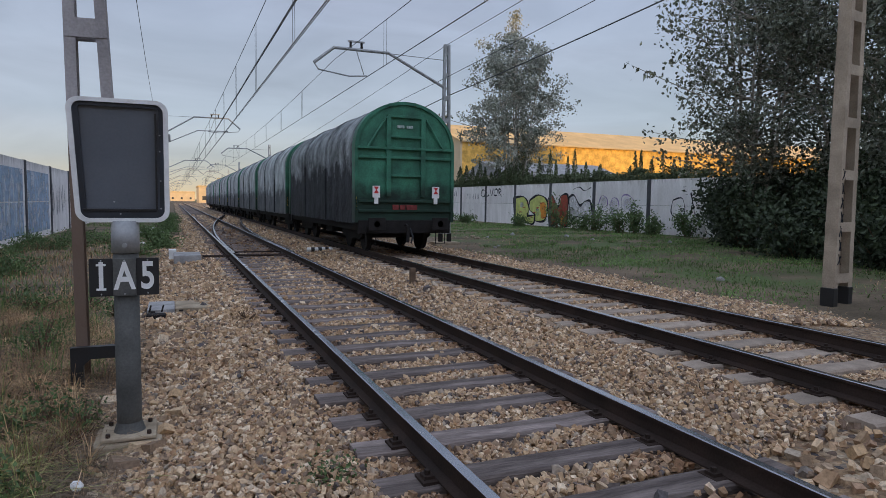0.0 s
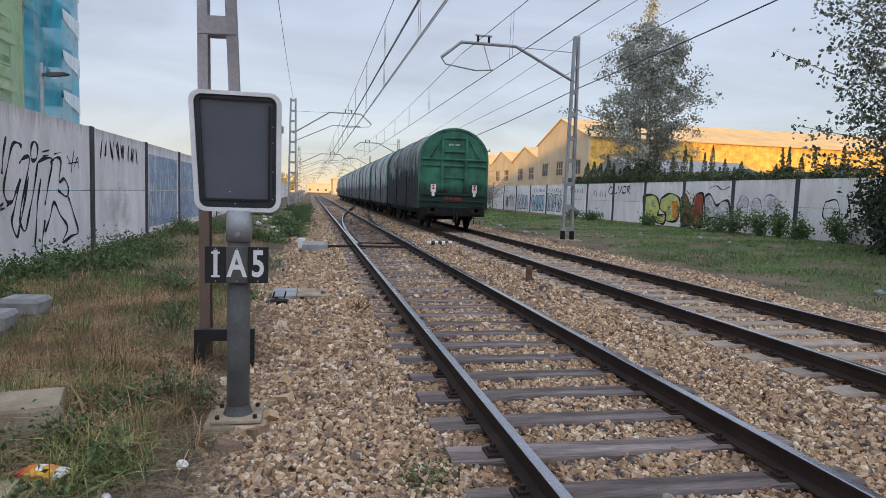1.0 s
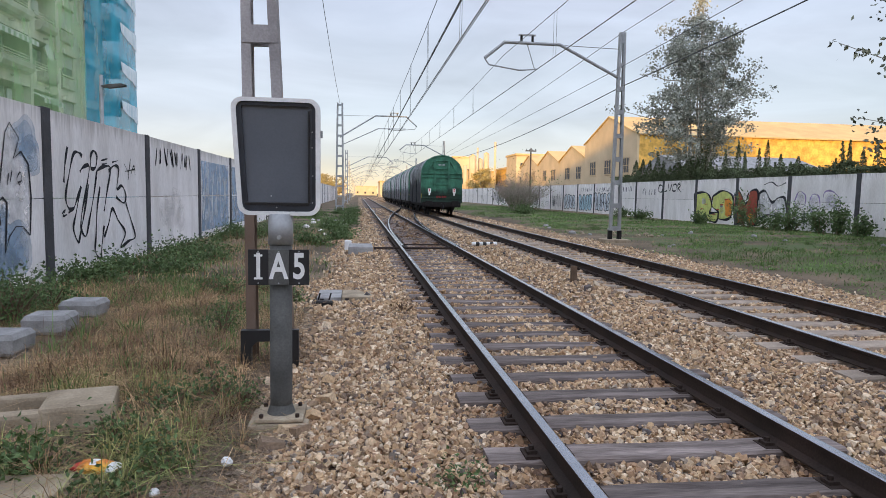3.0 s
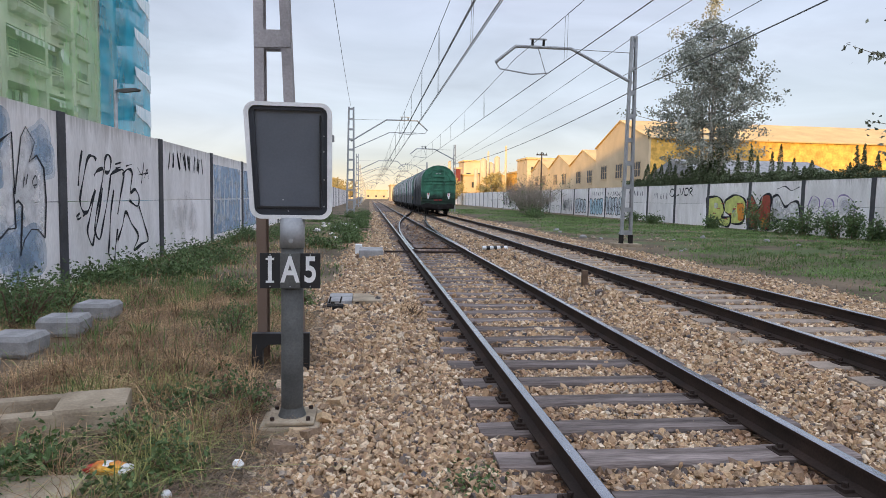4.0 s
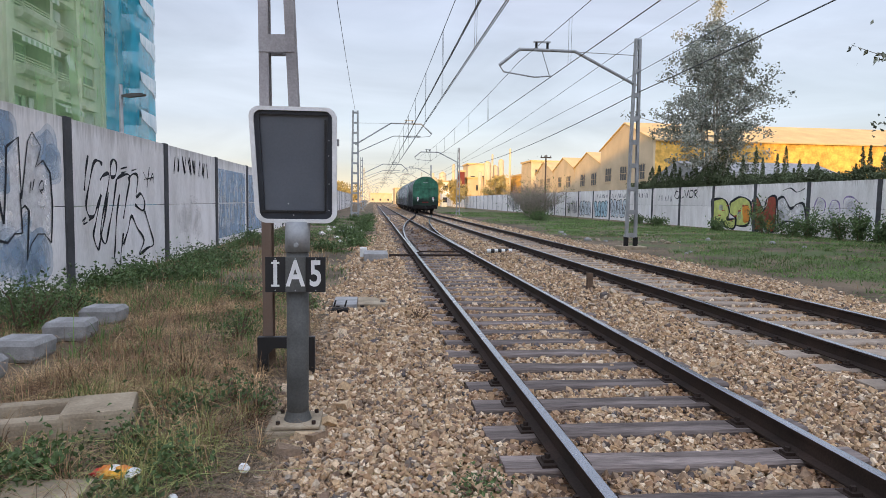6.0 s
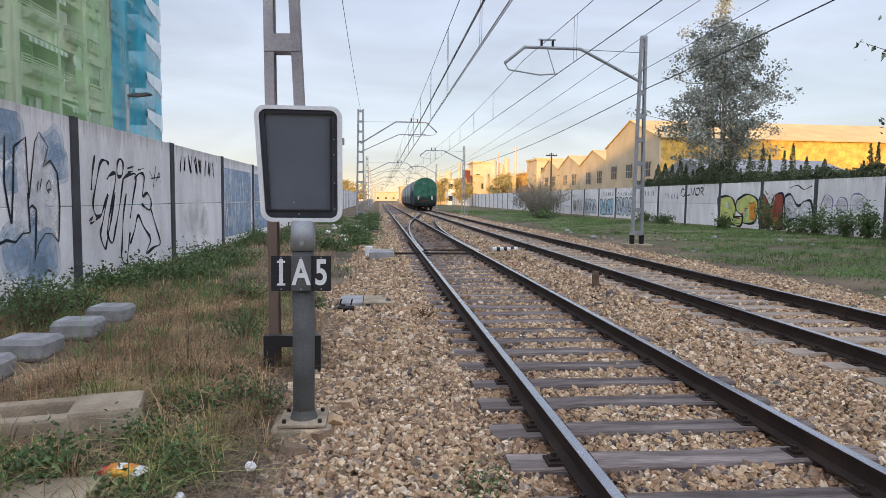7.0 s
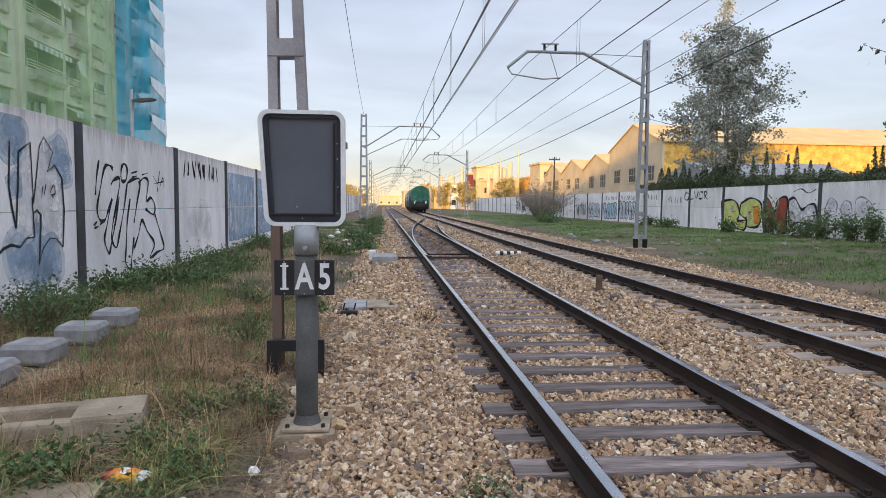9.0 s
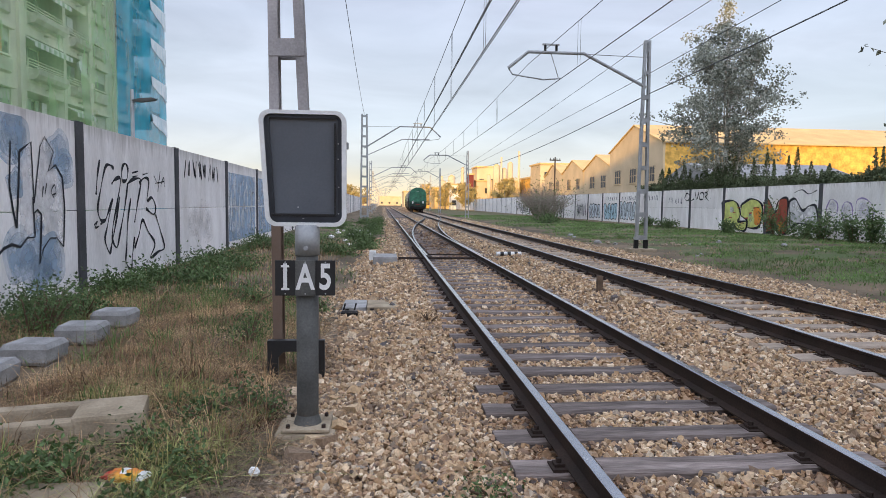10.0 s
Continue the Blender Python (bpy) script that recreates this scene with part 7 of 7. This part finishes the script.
mist("sprayed_mist", [(10.6, 2.6, 0.35), (10.3, 2.7, 0.4), (11.9, 2.5, 0.33), (12.1, 2.2, 0.28), (11.1, 0.65, 0.45), (11.6, 0.65, 0.36), (10.6, 0.75, 0.36), (11.25, 0.4, 0.28), (10.5, 1.9, 0.2), (11.15, 1.2, 0.14), (9.2, 2.5, 0.5), (9.0, 0.8, 0.5)], LF, P_BLUE, "pale blue spray mist", wall_left)
fill("pale_fill", [(10.68, 2.3), (10.98, 2.5), (11.02, 1.6), (11.3, 2.5), (11.45, 2.65), (11.66, 2.45), (11.5, 2.1), (11.8, 2.2), (12.0, 1.9), (11.98, 1.0), (11.6, 1.05), (11.3, 0.95), (11.0, 1.1), (10.62, 1.0)], LF, P_PALE, "", wall_left, -0.0022)
mist("sprayed_mist", [(20.5, 0.9, 0.5), (21.2, 1.1, 0.5), (20.0, 1.0, 0.4), (21.8, 0.8, 0.4)], LF, paint("faded_grey", (0.62, 0.59, 0.57), 0.12), "faded grey paint", wall_left)
for a, b in ((24.5, 29.7), (30.3, 35.4)):
    for z0, z1 in ((0.15, 1.44), (1.48, 2.75)):
        bm = bmesh.new()
        box(bm, LF + 0.001, LF + 0.003, a + 0.1, b - 0.15, z0, z1)
        part("blue_patch", bm, P_ROLLED, wall_left, "rolled pale blue paint")


def scribble(seed, y0, y1, z0, z1, count):
    """Loose letter-like strokes in a row."""
    g = random.Random(seed)
    out = []
    for i in range(count):
        a, w = y0 + (y1 - y0) * i / count, (y1 - y0) / count * 0.8
        pts = []
        for k in range(g.randint(3, 6)):
            pts.append((a + w * g.random(), z0 + (z1 - z0) * ((k % 2) * 0.8 + 0.2 * g.random())))
        out.append(pts)
    return out


strokes("graffito", scribble(3, 18.95, 23.3, 2.32, 2.92, 8), 0.07, LF, P_BLACK, "row of black scrawled letters", wall_left)
for k in range(6):
    y = 36.2 + 5.78 * k
    strokes("graffito", scribble(60 + k, y, y + 4.4, 0.7, 2.4, 5), 0.08, LF, P_GREY, "grey tag", wall_left)
strokes("graffito", scribble(80, 24.6, 29.2, 0.4, 2.5, 6), 0.06, LF, P_WHITE, "white drips over blue paint", wall_left, 0.001)
LETTER_A = [(44.51, 2.03), (43.15, 2.15), (42.41, 1.87), (42.07, 1.17), (42.31, 0.7), (41.2, 0.73), (41.43, 0.11), (42.34, 0.19), (43.03, 0.56), (43.21, 0.07), (44.2, 0.12)]
LETTER_B = [(41.98, 1.87), (40.79, 2.25), (39.66, 1.95), (39.48, 1.22), (39.86, 0.4), (41.17, 0.35), (41.21, 0.81), (42.0, 1.17)]
LETTER_C = [(39.47, 1.88), (38.88, 2.23), (38.11, 1.42), (37.81, 2.12), (36.92, 2.22), (36.88, 0.92), (36.87, 0.16), (37.66, 0.13), (38.17, 0.71), (38.25, 0.24), (39.22, 0.2)]
LETTER_D = [(36.75, 2.08), (36.17, 2.22), (35.49, 1.55), (35.01, 1.78), (34.32, 1.79), (34.14, 0.73), (35.02, 0.71), (35.85, 0.78), (36.58, 0.59)]
for k, (shape, mat, lab) in enumerate(((LETTER_A, P_LIME, "lime yellow mural letter"), (LETTER_B, P_LIME, "yellow and orange mural letter"), (LETTER_C, P_RED, "red and orange mural letter"), (LETTER_D, P_PALE, "pale unfinished mural letter"))):
    fill("mural_letter", shape, RF, mat, lab, wall_right, 0.002 * k)
    strokes("mural_outline", [shape + [shape[0]]], 0.17, RF, P_BLACK, "thick black outline", wall_right, 0.010)
    strokes("mural_highlight", [[(y - 0.12, z + 0.16) for y, z in shape[:4]]], 0.05, RF, P_WHITE, "", wall_right, 0.013)
mist("sprayed_mist", [(40.1, 1.3, 0.36), (40.0, 0.9, 0.3), (37.5, 0.5, 0.26)], RF - 0.008, P_ORANGE, "orange mural fill", wall_right)
fill("mural_counter", [(43.35, 1.72), (42.95, 1.66), (42.9, 1.36), (43.35, 1.34)], RF, P_PALE, "", wall_right, 0.014)
fill("mural_counter", [(40.85, 1.38), (40.49, 1.01), (40.8, 0.7), (41.03, 1.11)], RF, P_BLUE, "", wall_right, 0.014)
strokes("mural_dashes", [[(44.0 - 0.5 * k, 0.6 + 0.35 * (k % 4)), (43.6 - 0.5 * k, 0.62 + 0.35 * (k % 4))] for k in range(9)], 0.09, RF, P_RED, "", wall_right, 0.012)
def throw_up(seed, y0, y1, z0, z1, count, colour):
    """Fat outlined bubbles in a row, each with an inner stroke."""
    g = random.Random(seed)
    wide = (y1 - y0) / count
    for i in range(count):
        c, h = y0 + wide * (i + 0.5), (z1 - z0) / 2
        turn = g.uniform(-0.15, 0.15)
        shape = []
        for q in range(11):
            a = 2 * math.pi * q / 11
            u, v = math.copysign(abs(math.cos(a)) ** 0.6, math.cos(a)), math.copysign(abs(math.sin(a)) ** 0.6, math.sin(a))
            f = g.uniform(0.72, 1.12)
            shape.append((c + wide * 0.5 * u * f + turn * v, z0 + h + h * v * (0.6 + 0.4 * f)))
        fill("graffito", shape, RF, colour, "pale filled bubble letters", wall_right, 0.001 + 0.0004 * i)
        inner = [(c + wide * 0.2 * g.uniform(-1, 1), z0 + h * (0.4 + 0.45 * k)) for k in range(4)]
        strokes("graffito", [shape + [shape[0]], inner, [(c - wide * 0.3, z0 + h * g.uniform(0.5, 0.9)), (c + wide * 0.2, z0 + h * g.uniform(0.9, 1.3))]], 0.11, RF, P_BLACK, "black outlined bubble letters", wall_right, 0.008)


P_CHROME = paint("spray_chrome", (0.60, 0.66, 0.70))
P_ICE = paint("spray_ice_blue", (0.42, 0.58, 0.66))
throw_up(91, 60.6, 64.6, 0.3, 2.1, 5, P_CHROME)
throw_up(92, 65.5, 69.5, 0.25, 1.95, 4, P_ICE)
throw_up(93, 70.7, 74.7, 0.25, 1.9, 4, P_CHROME)
VIOLET_LINES = [
    [(33.47, 1.64), (33.14, 2.17), (32.6, 1.95), (32.64, 1.4), (33.16, 1.27), (33.47, 1.64)],
    [(32.3, 1.49), (32.04, 2.01), (31.54, 1.89), (31.44, 1.21), (31.92, 0.99), (32.3, 1.49)],
    [(31.15, 1.07), (31.18, 2.07), (30.56, 2.18), (29.95, 1.67), (30.17, 1.04), (30.63, 1.08)],
]
strokes("graffito", VIOLET_LINES, 0.09, RF, P_VIOLET, "violet looping throw-up", wall_right)
mist("sprayed_mist", [(33.0, 1.75, 0.3), (31.9, 1.5, 0.35), (30.6, 1.6, 0.4)], RF, paint("violet_mist", (0.60, 0.56, 0.72), 0.2), "violet mist", wall_right)
WORD_LINES = [
    [(50.08, 2.77), (50.33, 2.31), (49.74, 2.17), (49.58, 2.62), (50.08, 2.77)], [(49.41, 2.85), (49.26, 2.22), (48.8, 2.3)], [(48.66, 2.83), (48.33, 2.26), (48.02, 2.82)],
    [(47.74, 2.77), (47.88, 2.3), (47.35, 2.29), (47.3, 2.73), (47.74, 2.77)], [(46.99, 2.21), (47.04, 2.76), (46.6, 2.67), (46.93, 2.46), (46.48, 2.16)],
]
strokes("graffito", WORD_LINES, 0.12, RF, P_BLACK, "bold black scrawl", wall_right)
strokes("graffito", scribble(11, 50.6, 53.6, 1.9, 2.5, 5), 0.07, RF, P_GREY, "grey scrawl", wall_right)
for k, (a, b) in enumerate(((75.8, 79.5), (86, 90), (96, 100.5), (101.5, 106), (107, 111), (112, 116))):
    strokes("graffito", scribble(20 + k, a, b, 0.35, 2.0 + 0.4 * (k % 2), 9), 0.12, RF, P_BLACK if k % 3 else P_GREY, "black and grey tags", wall_right)
for k, (a, b) in enumerate(((55.4, 58.9), (60.5, 64.4), (65.5, 69.0))):
    strokes("graffito", scribble(20 + k, a, b, 2.2, 2.7, 6), 0.08, RF, P_GREY, "grey scrawl", wall_right)
strokes("graffito", [[(26.9, 1.9), (26.2, 2.0), (26.0, 1.2), (26.6, 1.0), (27.0, 1.25), (26.9, 1.9)], [(25.6, 2.3), (25.3, 1.2), (25.5, 0.9), (25.0, 0.8)], [(24.6, 1.9), (23.8, 2.0), (23.6, 1.0), (24.4, 0.7), (23.2, 0.3)], [(36.3, 2.6), (35.6, 2.75), (35.0, 2.5), (34.3, 2.7)]], 0.08, RF, P_BLACK, "loose black line figures", wall_right)
for k in range(7):
    z = 0.75 + 0.26 * k
    bm = bmesh.new()
    tube(bm, [(-0.24 + 0.03 * (k % 2), -0.118, z), (-0.15 - 0.02 * (k % 3), -0.118, z + 0.16)], 0.011, 4)
    tube(bm, [(-0.15, -0.118, z), (-0.22, -0.118, z + 0.2)], 0.009, 4)
    part("scrawl", bm, P_BLACK, big)


def motions():
    """The train runs away from the viewer along the second line."""
    for i, w in enumerate(wagons):
        rows = []
        for k in range(21):
            y = 17.2 + 9.64 * 0.5 * k + 12.05 * i
            a, c = line2(y + 1.5), line2(y + 9.5)
            rows.append((0.5 * k, pose(a - (c - a) / 8 * 1.5, y, RISE_TWO, 0, 0, -math.degrees(math.atan2(c - a, 8)))))
        walk(w, rows)
    for o in wagons[0].children:
        if o.name.startswith("wheelset"):
            x, y, z = o.location
            walk(o, [(0.05 * k, pose(x, y, z, -math.degrees(9.64 * 0.05 * k / 0.44) % 360, 0, 0)) for k in range(201)])


motions()
